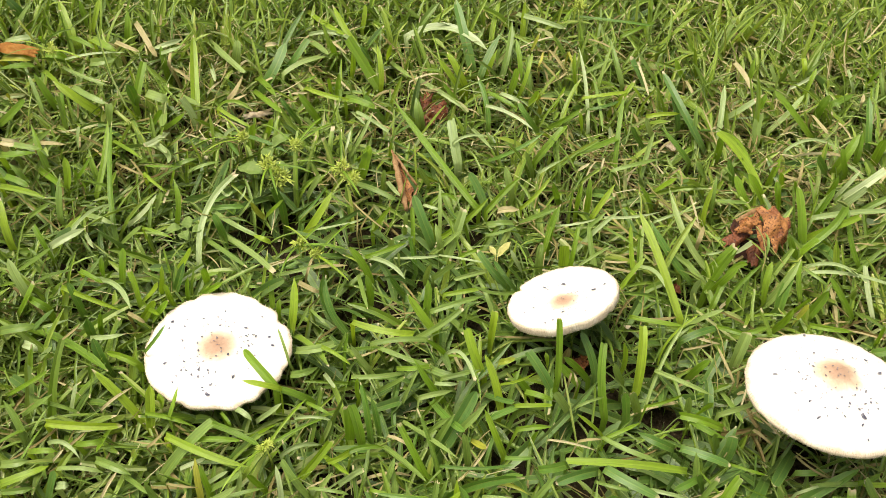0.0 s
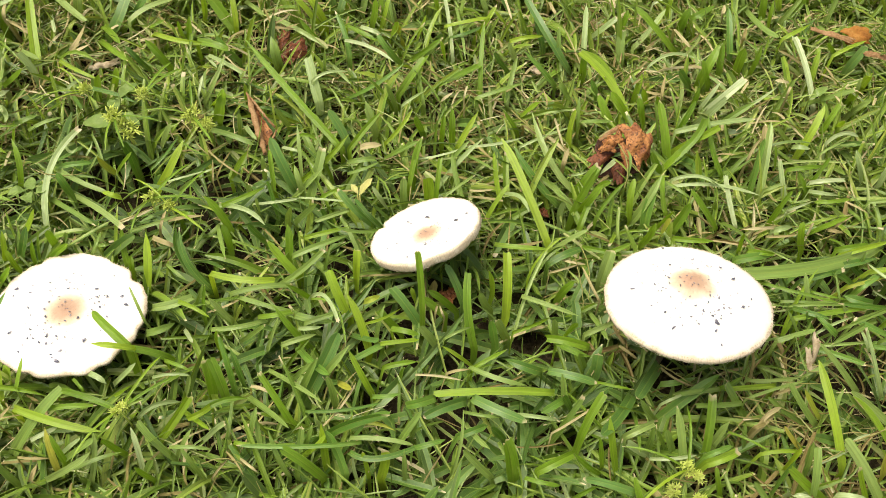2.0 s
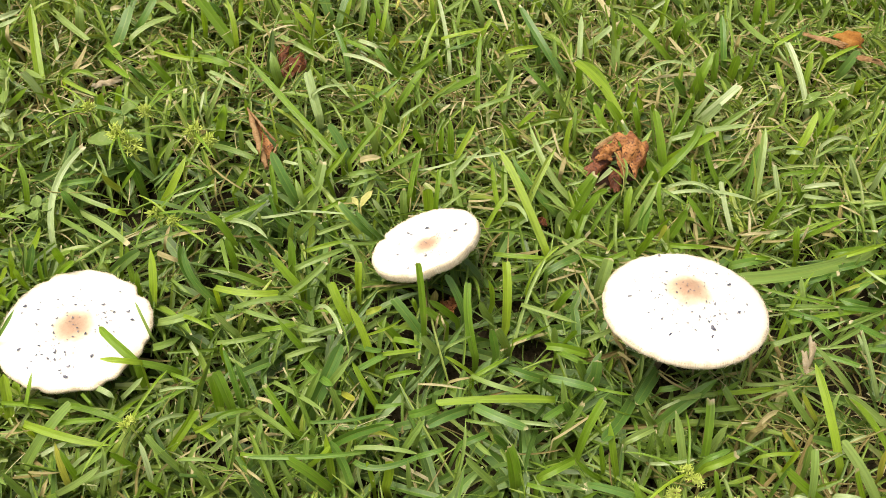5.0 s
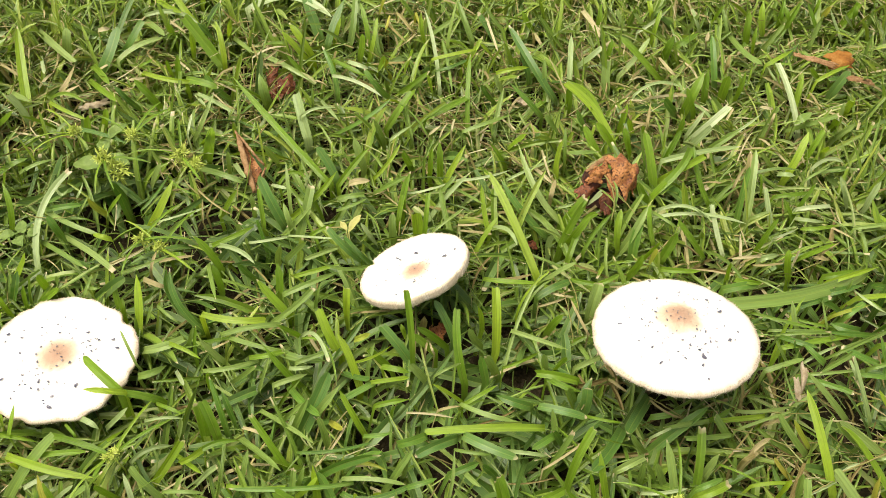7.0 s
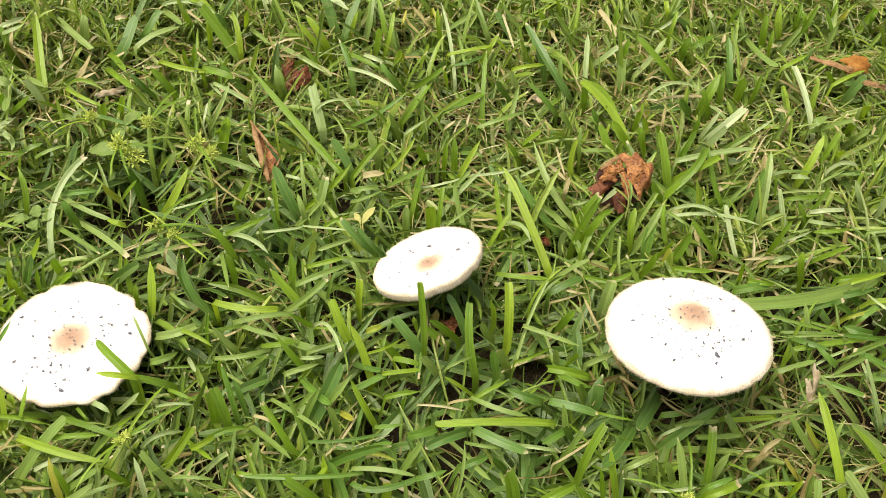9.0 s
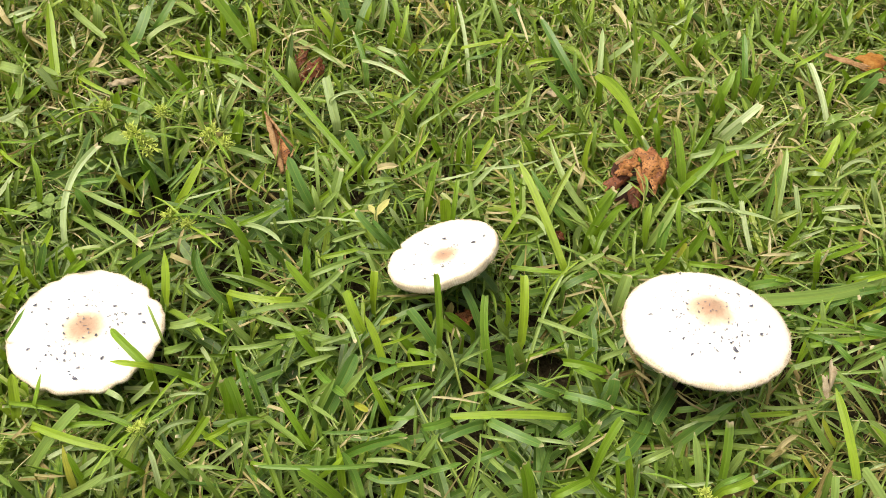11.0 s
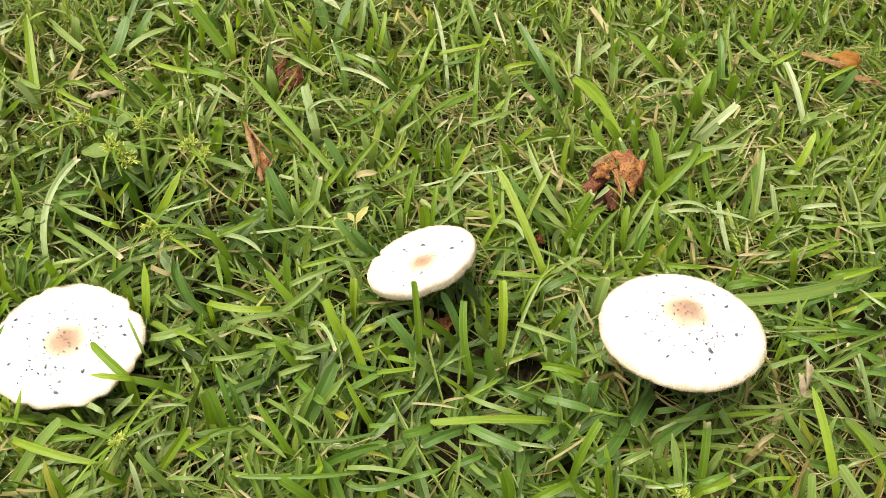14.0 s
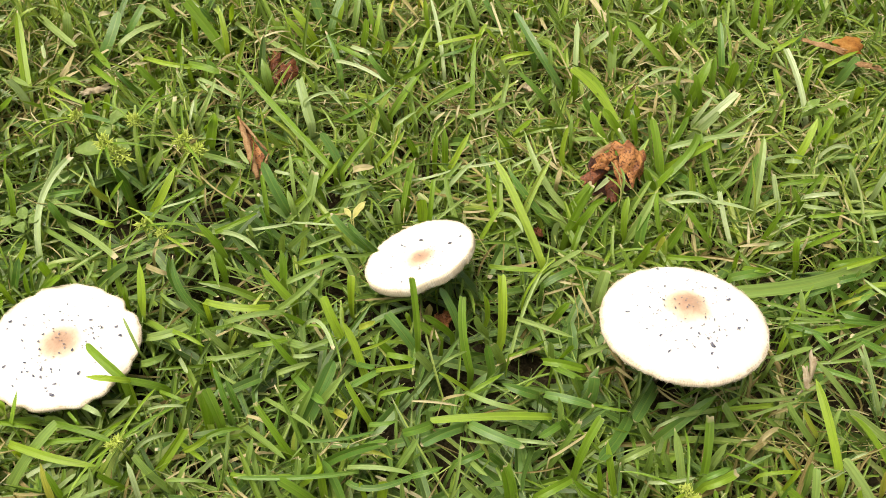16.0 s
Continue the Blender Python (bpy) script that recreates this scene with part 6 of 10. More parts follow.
blade(t, (-0.170, 0.836, 0.034), (-0.161, 0.832, 0.048), (-0.153, 0.831, 0.059), 0.0052, mat_light)
t = tuft(-0.129, 0.845, "grass tuft with long silvery arching blades")
blade(t, (-0.129, 0.845, 0.034), (-0.133, 0.848, 0.047), (-0.139, 0.851, 0.058), 0.0070, mat_silver, 0.8)
blade(t, (-0.094, 0.823, 0.034), (-0.076, 0.793, 0.051), (-0.063, 0.770, 0.062), 0.0033, mat_deep)
blade(t, (-0.088, 0.806, 0.047), (-0.085, 0.812, 0.053), (-0.077, 0.824, 0.049), 0.0028, mat_silver)
t = tuft(-0.081, 0.812, "tuft of broad blunt light green grass blades")
blade(t, (-0.081, 0.812, 0.052), (-0.048, 0.797, 0.058), (-0.021, 0.786, 0.054), 0.0038, mat_deep)
blade(t, (-0.067, 0.818, 0.034), (-0.064, 0.818, 0.048), (-0.060, 0.819, 0.059), 0.0077, mat_light)
blade(t, (-0.055, 0.826, 0.034), (-0.047, 0.820, 0.053), (-0.044, 0.823, 0.064), 0.0055, mat_light)
t = tuft(0.029, 0.798, "grass tuft with a dried straw-coloured blade")
blade(t, (0.029, 0.798, 0.051), (0.031, 0.806, 0.057), (0.030, 0.824, 0.053), 0.0021, mat_silver)
blade(t, (0.030, 0.808, 0.034), (0.042, 0.819, 0.053), (0.050, 0.840, 0.064), 0.0037, mat_grey)
blade(t, (0.038, 0.805, 0.034), (0.047, 0.793, 0.054), (0.053, 0.790, 0.065), 0.0063, mat_light)
blade(t, (0.052, 0.840, 0.050), (0.063, 0.829, 0.056), (0.070, 0.830, 0.052), 0.0021, mat_dry)
t = tuft(0.134, 0.806, "grass tuft with long silvery arching blades")
blade(t, (0.134, 0.806, 0.034), (0.129, 0.822, 0.048), (0.124, 0.841, 0.059), 0.0090, mat_silver, 0.8)
blade(t, (0.128, 0.819, 0.049), (0.142, 0.824, 0.055), (0.160, 0.829, 0.051), 0.0026, mat_silver)
t = tuft(0.158, 0.816, "tuft of deep green broad grass blades")
blade(t, (0.158, 0.816, 0.030), (0.187, 0.808, 0.055), (0.212, 0.819, 0.069), 0.0036, mat_deep)
t = tuft(0.206, 0.815, "tuft of broad blunt light green grass blades")
blade(t, (0.206, 0.815, 0.034), (0.218, 0.824, 0.050), (0.231, 0.837, 0.061), 0.0063, mat_light, 0.8)
blade(t, (0.204, 0.800, 0.034), (0.200, 0.800, 0.048), (0.196, 0.803, 0.059), 0.0047, mat_grey)
blade(t, (0.223, 0.826, 0.034), (0.225, 0.817, 0.054), (0.227, 0.816, 0.065), 0.0031, mat_grey)
blade(t, (0.220, 0.845, 0.034), (0.227, 0.839, 0.051), (0.235, 0.839, 0.062), 0.0048, mat_light)
blade(t, (0.243, 0.814, 0.049), (0.264, 0.821, 0.055), (0.286, 0.840, 0.051), 0.0058, mat_light, 0.8)
blade(t, (0.230, 0.800, 0.034), (0.227, 0.812, 0.047), (0.225, 0.824, 0.058), 0.0031, mat_grey)
t = tuft(0.219, 0.808, "tuft of dull grey-green grass blades")
blade(t, (0.219, 0.808, 0.034), (0.227, 0.796, 0.054), (0.234, 0.794, 0.065), 0.0031, mat_grey)
t = tuft(0.282, 0.813, "tuft of broad blunt light green grass blades")
blade(t, (0.282, 0.813, 0.030), (0.283, 0.839, 0.055), (0.288, 0.878, 0.069), 0.0043, mat_light)
t = tuft(0.353, 0.827, "tuft of deep green broad grass blades")
blade(t, (0.353, 0.827, 0.034), (0.337, 0.832, 0.052), (0.322, 0.843, 0.063), 0.0048, mat_deep)
blade(t, (0.310, 0.848, 0.034), (0.302, 0.846, 0.047), (0.296, 0.848, 0.058), 0.0043, mat_deep)
blade(t, (0.305, 0.801, 0.034), (0.310, 0.821, 0.046), (0.317, 0.842, 0.057), 0.0048, mat_grey)
t = tuft(0.371, 0.851, "tuft of broad blunt light green grass blades")
blade(t, (0.371, 0.851, 0.030), (0.350, 0.871, 0.055), (0.329, 0.921, 0.069), 0.0078, mat_blue, 0.4)
blade(t, (0.409, 0.804, 0.030), (0.399, 0.831, 0.049), (0.379, 0.842, 0.063), 0.0082, mat_light)
blade(t, (0.379, 0.835, 0.034), (0.378, 0.833, 0.051), (0.377, 0.837, 0.062), 0.0060, mat_light)
blade(t, (0.390, 0.801, 0.034), (0.385, 0.802, 0.049), (0.380, 0.807, 0.060), 0.0053, mat_deep)
blade(t, (0.368, 0.801, 0.034), (0.357, 0.795, 0.053), (0.350, 0.798, 0.064), 0.0052, mat_grey)
t = tuft(0.440, 0.836, "grass tuft with bleached dead blades among green")
blade(t, (0.440, 0.836, 0.049), (0.462, 0.846, 0.055), (0.485, 0.845, 0.051), 0.0028, mat_silver)
blade(t, (0.423, 0.805, 0.034), (0.425, 0.807, 0.049), (0.428, 0.813, 0.060), 0.0054, mat_light)
blade(t, (0.432, 0.802, 0.049), (0.436, 0.792, 0.055), (0.446, 0.796, 0.051), 0.0027, mat_bleached)
blade(t, (0.418, 0.806, 0.051), (0.422, 0.806, 0.057), (0.431, 0.816, 0.053), 0.0021, mat_bleached)
t = tuft(0.513, 0.845, "tuft of broad blunt light green grass blades")
blade(t, (0.513, 0.845, 0.034), (0.513, 0.851, 0.048), (0.515, 0.861, 0.059), 0.0064, mat_light)
blade(t, (0.480, 0.825, 0.034), (0.471, 0.820, 0.048), (0.463, 0.818, 0.059), 0.0078, mat_deep)
blade(t, (0.498, 0.825, 0.034), (0.492, 0.827, 0.049), (0.488, 0.832, 0.060), 0.0051, mat_light)
t = tuft(0.530, 0.845, "grass tuft with bleached dead blades among green")
blade(t, (0.530, 0.845, 0.034), (0.529, 0.844, 0.049), (0.531, 0.847, 0.060), 0.0087, mat_light)
blade(t, (0.544, 0.845, 0.034), (0.546, 0.846, 0.049), (0.549, 0.853, 0.060), 0.0052, mat_light)
blade(t, (0.556, 0.817, 0.048), (0.558, 0.808, 0.054), (0.566, 0.811, 0.050), 0.0028, mat_bleached)
t = tuft(0.596, 0.827, "tuft of broad blunt light green grass blades")
blade(t, (0.596, 0.827, 0.034), (0.598, 0.835, 0.049), (0.603, 0.846, 0.060), 0.0053, mat_light)
blade(t, (0.617, 0.845, 0.052), (0.632, 0.850, 0.058), (0.656, 0.865, 0.054), 0.0036, mat_light)
blade(t, (0.632, 0.803, 0.034), (0.628, 0.802, 0.049), (0.628, 0.806, 0.060), 0.0047, mat_grey)
blade(t, (0.627, 0.803, 0.034), (0.623, 0.798, 0.048), (0.620, 0.796, 0.059), 0.0064, mat_light)
t = tuft(0.638, 0.846, "tuft of broad blunt light green grass blades")
blade(t, (0.638, 0.846, 0.034), (0.643, 0.848, 0.047), (0.650, 0.852, 0.058), 0.0086, mat_blue, 0.4)
blade(t, (0.644, 0.821, 0.034), (0.637, 0.810, 0.053), (0.637, 0.806, 0.064), 0.0065, mat_light)
t = tuft(-0.257, 0.766, "grass tuft with bleached dead blades among green")
blade(t, (-0.257, 0.766, 0.034), (-0.229, 0.739, 0.051), (-0.206, 0.718, 0.062), 0.0056, mat_light)
blade(t, (-0.265, 0.785, 0.048), (-0.245, 0.781, 0.054), (-0.232, 0.784, 0.050), 0.0041, mat_bleached)
blade(t, (-0.296, 0.785, 0.049), (-0.281, 0.777, 0.055), (-0.274, 0.781, 0.051), 0.0071, mat_bleached)
blade(t, (-0.283, 0.779, 0.052), (-0.262, 0.770, 0.058), (-0.251, 0.773, 0.054), 0.0052, mat_grey)
blade(t, (-0.286, 0.763, 0.052), (-0.266, 0.760, 0.058), (-0.254, 0.768, 0.054), 0.0069, mat_light)
t = tuft(-0.247, 0.765, "grass tuft with long silvery arching blades")
blade(t, (-0.247, 0.765, 0.034), (-0.256, 0.778, 0.050), (-0.267, 0.797, 0.061), 0.0058, mat_light)
blade(t, (-0.222, 0.745, 0.034), (-0.220, 0.751, 0.047), (-0.222, 0.759, 0.058), 0.0068, mat_light)
blade(t, (-0.227, 0.790, 0.034), (-0.224, 0.792, 0.050), (-0.222, 0.799, 0.061), 0.0046, mat_silver)
blade(t, (-0.205, 0.746, 0.034), (-0.203, 0.740, 0.052), (-0.206, 0.740, 0.063), 0.0033, mat_light)
blade(t, (-0.217, 0.752, 0.034), (-0.206, 0.757, 0.048), (-0.198, 0.763, 0.059), 0.0045, mat_light)
t = tuft(-0.151, 0.757, "grass tuft with bleached dead blades among green")
blade(t, (-0.151, 0.757, 0.047), (-0.133, 0.738, 0.053), (-0.121, 0.732, 0.049), 0.0027, mat_light)
blade(t, (-0.149, 0.760, 0.053), (-0.129, 0.754, 0.059), (-0.115, 0.760, 0.055), 0.0021, mat_light)
blade(t, (-0.180, 0.767, 0.047), (-0.162, 0.754, 0.053), (-0.149, 0.751, 0.049), 0.0022, mat_bleached)
t = tuft(-0.128, 0.756, "tuft of dull grey-green grass blades")
blade(t, (-0.128, 0.756, 0.034), (-0.124, 0.760, 0.046), (-0.121, 0.765, 0.057), 0.0033, mat_light)
blade(t, (-0.109, 0.757, 0.051), (-0.094, 0.761, 0.057), (-0.082, 0.771, 0.053), 0.0032, mat_grey)
blade(t, (-0.126, 0.768, 0.046), (-0.114, 0.770, 0.052), (-0.107, 0.779, 0.048), 0.0043, mat_grey)
t = tuft(0.000, 0.752, "tuft of broad blunt light green grass blades")
blade(t, (0.000, 0.752, 0.034), (0.008, 0.749, 0.052), (0.015, 0.752, 0.063), 0.0051, mat_grey)
blade(t, (0.020, 0.746, 0.049), (0.035, 0.728, 0.055), (0.048, 0.724, 0.051), 0.0015, mat_light)
t = tuft(0.043, 0.762, "grass tuft with long silvery arching blades")
blade(t, (0.043, 0.762, 0.045), (0.065, 0.748, 0.051), (0.083, 0.741, 0.047), 0.0045, mat_grey)
blade(t, (0.067, 0.766, 0.034), (0.069, 0.763, 0.050), (0.070, 0.765, 0.061), 0.0041, mat_grey)
blade(t, (0.070, 0.778, 0.034), (0.078, 0.757, 0.046), (0.087, 0.737, 0.057), 0.0040, mat_silver)
t = tuft(0.108, 0.778, "tuft of dull grey-green grass blades")
blade(t, (0.108, 0.778, 0.034), (0.104, 0.774, 0.048), (0.100, 0.774, 0.059), 0.0046, mat_grey)
t = tuft(0.163, 0.746, "tuft of broad blunt light green grass blades")
blade(t, (0.163, 0.746, 0.034), (0.177, 0.758, 0.047), (0.192, 0.769, 0.058), 0.0050, mat_light)
blade(t, (0.162, 0.753, 0.034), (0.155, 0.762, 0.047), (0.146, 0.771, 0.058), 0.0075, mat_blue, 0.4)
blade(t, (0.186, 0.767, 0.034), (0.182, 0.771, 0.049), (0.178, 0.780, 0.060), 0.0065, mat_grey)
t = tuft(0.209, 0.788, "grass tuft with bleached dead blades among green")
blade(t, (0.209, 0.788, 0.046), (0.219, 0.792, 0.052), (0.231, 0.806, 0.048), 0.0026, mat_silver)
blade(t, (0.245, 0.793, 0.048), (0.250, 0.792, 0.054), (0.256, 0.802, 0.050), 0.0026, mat_bleached)
blade(t, (0.194, 0.753, 0.034), (0.208, 0.760, 0.047), (0.219, 0.772, 0.058), 0.0035, mat_light)
blade(t, (0.229, 0.764, 0.034), (0.224, 0.757, 0.051), (0.220, 0.757, 0.062), 0.0045, mat_light)
blade(t, (0.229, 0.760, 0.034), (0.225, 0.762, 0.046), (0.221, 0.766, 0.057), 0.0050, mat_light)
t = tuft(0.275, 0.795, "grass tuft with bleached dead blades among green")
blade(t, (0.275, 0.795, 0.048), (0.297, 0.799, 0.054), (0.321, 0.813, 0.050), 0.0036, mat_grey)
blade(t, (0.265, 0.791, 0.050), (0.266, 0.794, 0.056), (0.269, 0.808, 0.052), 0.0020, mat_bleached)
blade(t, (0.253, 0.753, 0.034), (0.253, 0.756, 0.054), (0.253, 0.768, 0.065), 0.0059, mat_light)
blade(t, (0.257, 0.746, 0.034), (0.266, 0.754, 0.049), (0.276, 0.766, 0.060), 0.0050, mat_light)
t = tuft(0.329, 0.796, "grass tuft with bleached dead blades among green")
blade(t, (0.329, 0.796, 0.046), (0.333, 0.795, 0.052), (0.339, 0.805, 0.048), 0.0021, mat_bleached)
blade(t, (0.312, 0.764, 0.034), (0.305, 0.766, 0.048), (0.297, 0.769, 0.059), 0.0045, mat_light)
blade(t, (0.356, 0.746, 0.034), (0.356, 0.754, 0.050), (0.361, 0.766, 0.061), 0.0050, mat_light)
blade(t, (0.316, 0.764, 0.045), (0.324, 0.748, 0.051), (0.334, 0.744, 0.047), 0.0030, mat_bleached)
blade(t, (0.335, 0.748, 0.047), (0.341, 0.733, 0.053), (0.349, 0.725, 0.049), 0.0030, mat_bleached)
blade(t, (0.345, 0.771, 0.046), (0.345, 0.747, 0.052), (0.348, 0.733, 0.048), 0.0020, mat_bleached)
t = tuft(0.316, 0.785, "tuft of broad blunt light green grass blades")
blade(t, (0.316, 0.785, 0.034), (0.323, 0.780, 0.049), (0.331, 0.777, 0.060), 0.0056, mat_light)
t = tuft(0.366, 0.765, "tuft of dull grey-green grass blades")
blade(t, (0.366, 0.765, 0.034), (0.365, 0.770, 0.051), (0.366, 0.781, 0.062), 0.0031, mat_grey)
blade(t, (0.400, 0.764, 0.034), (0.390, 0.771, 0.051), (0.383, 0.785, 0.062), 0.0072, mat_light)
blade(t, (0.366, 0.762, 0.050), (0.378, 0.756, 0.056), (0.394, 0.760, 0.052), 0.0035, mat_grey)
t = tuft(0.434, 0.794, "grass tuft with bleached dead blades among green")
blade(t, (0.434, 0.794, 0.034), (0.428, 0.790, 0.051), (0.424, 0.791, 0.062), 0.0053, mat_light)
blade(t, (0.450, 0.794, 0.034), (0.441, 0.787, 0.048), (0.436, 0.784, 0.059), 0.0053, mat_light)
blade(t, (0.443, 0.790, 0.052), (0.445, 0.799, 0.058), (0.452, 0.819, 0.054), 0.0027, mat_bleached)
blade(t, (0.415, 0.778, 0.034), (0.404, 0.778, 0.053), (0.394, 0.785, 0.064), 0.0068, mat_light)
blade(t, (0.427, 0.771, 0.034), (0.421, 0.771, 0.053), (0.418, 0.779, 0.064), 0.0062, mat_light)
blade(t, (0.450, 0.753, 0.034), (0.457, 0.758, 0.054), (0.467, 0.771, 0.065), 0.0052, mat_light)
t = tuft(0.447, 0.747, "grass tuft with long silvery arching blades")
blade(t, (0.447, 0.747, 0.051), (0.482, 0.751, 0.057), (0.521, 0.760, 0.053), 0.0047, mat_silver)
t = tuft(0.509, 0.776, "grass tuft with long silvery arching blades")
blade(t, (0.509, 0.776, 0.047), (0.528, 0.783, 0.053), (0.554, 0.806, 0.049), 0.0027, mat_silver)
blade(t, (0.488, 0.790, 0.034), (0.503, 0.794, 0.050), (0.520, 0.804, 0.061), 0.0071, mat_silver, 0.8)
blade(t, (0.472, 0.790, 0.034), (0.473, 0.787, 0.051), (0.475, 0.791, 0.062), 0.0054, mat_light)
blade(t, (0.483, 0.794, 0.034), (0.490, 0.797, 0.047), (0.498, 0.803, 0.058), 0.0038, mat_silver)
blade(t, (0.472, 0.771, 0.034), (0.482, 0.769, 0.052), (0.495, 0.775, 0.063), 0.0064, mat_silver, 0.8)
blade(t, (0.495, 0.772, 0.034), (0.509, 0.774, 0.047), (0.524, 0.777, 0.058), 0.0054, mat_grey)
t = tuft(0.558, 0.791, "grass tuft with bleached dead blades among green")
blade(t, (0.558, 0.791, 0.051), (0.560, 0.795, 0.057), (0.569, 0.809, 0.053), 0.0022, mat_bleached)
blade(t, (0.555, 0.747, 0.034), (0.539, 0.739, 0.054), (0.531, 0.740, 0.065), 0.0037, mat_grey)
t = tuft(0.591, 0.795, "grass tuft with bleached dead blades among green")
blade(t, (0.591, 0.795, 0.030), (0.586, 0.823, 0.052), (0.579, 0.858, 0.066), 0.0058, mat_silver, 0.8)
blade(t, (0.581, 0.793, 0.050), (0.587, 0.792, 0.056), (0.599, 0.803, 0.052), 0.0074, mat_grey)
blade(t, (0.601, 0.795, 0.052), (0.599, 0.779, 0.058), (0.604, 0.774, 0.054), 0.0023, mat_bleached)
blade(t, (0.599, 0.765, 0.034), (0.595, 0.754, 0.050), (0.594, 0.749, 0.061), 0.0044, mat_light)
blade(t, (0.619, 0.784, 0.034), (0.624, 0.781, 0.047), (0.629, 0.778, 0.058), 0.0052, mat_grey)
blade(t, (0.622, 0.787, 0.034), (0.616, 0.781, 0.052), (0.616, 0.781, 0.063), 0.0069, mat_light)
t = tuft(-0.278, 0.741, "tuft of broad blunt light green grass blades")
blade(t, (-0.278, 0.741, 0.049), (-0.257, 0.730, 0.055), (-0.244, 0.726, 0.051), 0.0056, mat_light)
blade(t, (-0.271, 0.726, 0.050), (-0.243, 0.716, 0.056), (-0.223, 0.713, 0.052), 0.0050, mat_light)
t = tuft(-0.194, 0.740, "tuft of dull grey-green grass blades")
blade(t, (-0.194, 0.740, 0.030), (-0.192, 0.771, 0.048), (-0.197, 0.807, 0.062), 0.0051, mat_light)
blade(t, (-0.212, 0.703, 0.034), (-0.213, 0.715, 0.051), (-0.215, 0.733, 0.062), 0.0054, mat_grey)
blade(t, (-0.243, 0.704, 0.034), (-0.224, 0.698, 0.052), (-0.210, 0.697, 0.063), 0.0038, mat_grey)
t = tuft(-0.187, 0.693, "grass tuft with long silvery arching blades")
blade(t, (-0.187, 0.693, 0.034), (-0.172, 0.672, 0.047), (-0.158, 0.654, 0.058), 0.0036, mat_silver)
blade(t, (-0.185, 0.700, 0.048), (-0.167, 0.691, 0.054), (-0.155, 0.689, 0.050), 0.0042, mat_grey)
blade(t, (-0.151, 0.704, 0.034), (-0.134, 0.708, 0.049), (-0.124, 0.718, 0.060), 0.0047, mat_silver)
t = tuft(-0.109, 0.709, "tuft of dull grey-green grass blades")
blade(t, (-0.109, 0.709, 0.034), (-0.106, 0.718, 0.054), (-0.112, 0.733, 0.065), 0.0046, mat_light)
blade(t, (-0.083, 0.695, 0.034), (-0.054, 0.669, 0.047), (-0.027, 0.644, 0.058), 0.0039, mat_grey)
blade(t, (-0.132, 0.718, 0.034), (-0.123, 0.714, 0.053), (-0.118, 0.717, 0.064), 0.0047, mat_grey)
t = tuft(-0.080, 0.718, "tuft of green grass with a yellowed blade")
blade(t, (-0.080, 0.718, 0.046), (-0.052, 0.696, 0.052), (-0.028, 0.687, 0.048), 0.0040, mat_grey)
blade(t, (-0.061, 0.692, 0.034), (-0.062, 0.690, 0.053), (-0.067, 0.695, 0.064), 0.0064, mat_deep)
blade(t, (-0.066, 0.702, 0.030), (-0.030, 0.665, 0.053), (-0.002, 0.634, 0.067), 0.0043, mat_grey, 0.8)
blade(t, (-0.078, 0.716, 0.048), (-0.061, 0.714, 0.054), (-0.048, 0.719, 0.050), 0.0045, mat_deep)
blade(t, (-0.033, 0.722, 0.034), (-0.038, 0.719, 0.046), (-0.042, 0.719, 0.057), 0.0056, mat_yellow)
blade(t, (-0.032, 0.725, 0.034), (-0.021, 0.718, 0.052), (-0.012, 0.718, 0.063), 0.0040, mat_light)
t = tuft(-0.058, 0.718, "grass tuft with long silvery arching blades")
blade(t, (-0.058, 0.718, 0.034), (-0.047, 0.715, 0.051), (-0.039, 0.718, 0.062), 0.0030, mat_grey)
blade(t, (-0.073, 0.737, 0.051), (-0.064, 0.725, 0.057), (-0.062, 0.735, 0.053), 0.0025, mat_silver)
blade(t, (-0.055, 0.727, 0.050), (-0.050, 0.729, 0.056), (-0.052, 0.742, 0.052), 0.0025, mat_silver)
t = tuft(-0.021, 0.738, "grass tuft with long silvery arching blades")
blade(t, (-0.021, 0.738, 0.034), (-0.023, 0.737, 0.047), (-0.025, 0.736, 0.058), 0.0071, mat_deep)
blade(t, (-0.015, 0.722, 0.034), (-0.014, 0.719, 0.049), (-0.014, 0.719, 0.060), 0.0060, mat_deep)
blade(t, (0.003, 0.702, 0.030), (0.018, 0.711, 0.052), (0.029, 0.728, 0.066), 0.0064, mat_light)
blade(t, (0.001, 0.712, 0.048), (0.013, 0.725, 0.054), (0.019, 0.751, 0.050), 0.0020, mat_deep)
blade(t, (0.022, 0.697, 0.034), (0.032, 0.694, 0.047), (0.042, 0.692, 0.058), 0.0039, mat_grey)
blade(t, (0.017, 0.700, 0.047), (0.034, 0.700, 0.053), (0.048, 0.710, 0.049), 0.0019, mat_silver)
t = tuft(0.065, 0.712, "grass tuft with bleached dead blades among green")
blade(t, (0.065, 0.712, 0.034), (0.072, 0.718, 0.046), (0.081, 0.724, 0.057), 0.0044, mat_light)
blade(t, (0.056, 0.704, 0.047), (0.061, 0.714, 0.053), (0.065, 0.732, 0.049), 0.0015, mat_dry)
blade(t, (0.047, 0.729, 0.053), (0.064, 0.707, 0.059), (0.080, 0.697, 0.055), 0.0014, mat_bleached)
blade(t, (0.054, 0.697, 0.048), (0.054, 0.704, 0.054), (0.051, 0.721, 0.050), 0.0014, mat_bleached)
blade(t, (0.039, 0.710, 0.045), (0.050, 0.708, 0.051), (0.058, 0.718, 0.047), 0.0019, mat_silver)
t = tuft(0.122, 0.713, "tuft of broad blunt light green grass blades")
blade(t, (0.122, 0.713, 0.030), (0.146, 0.716, 0.053), (0.165, 0.732, 0.067), 0.0043, mat_light)
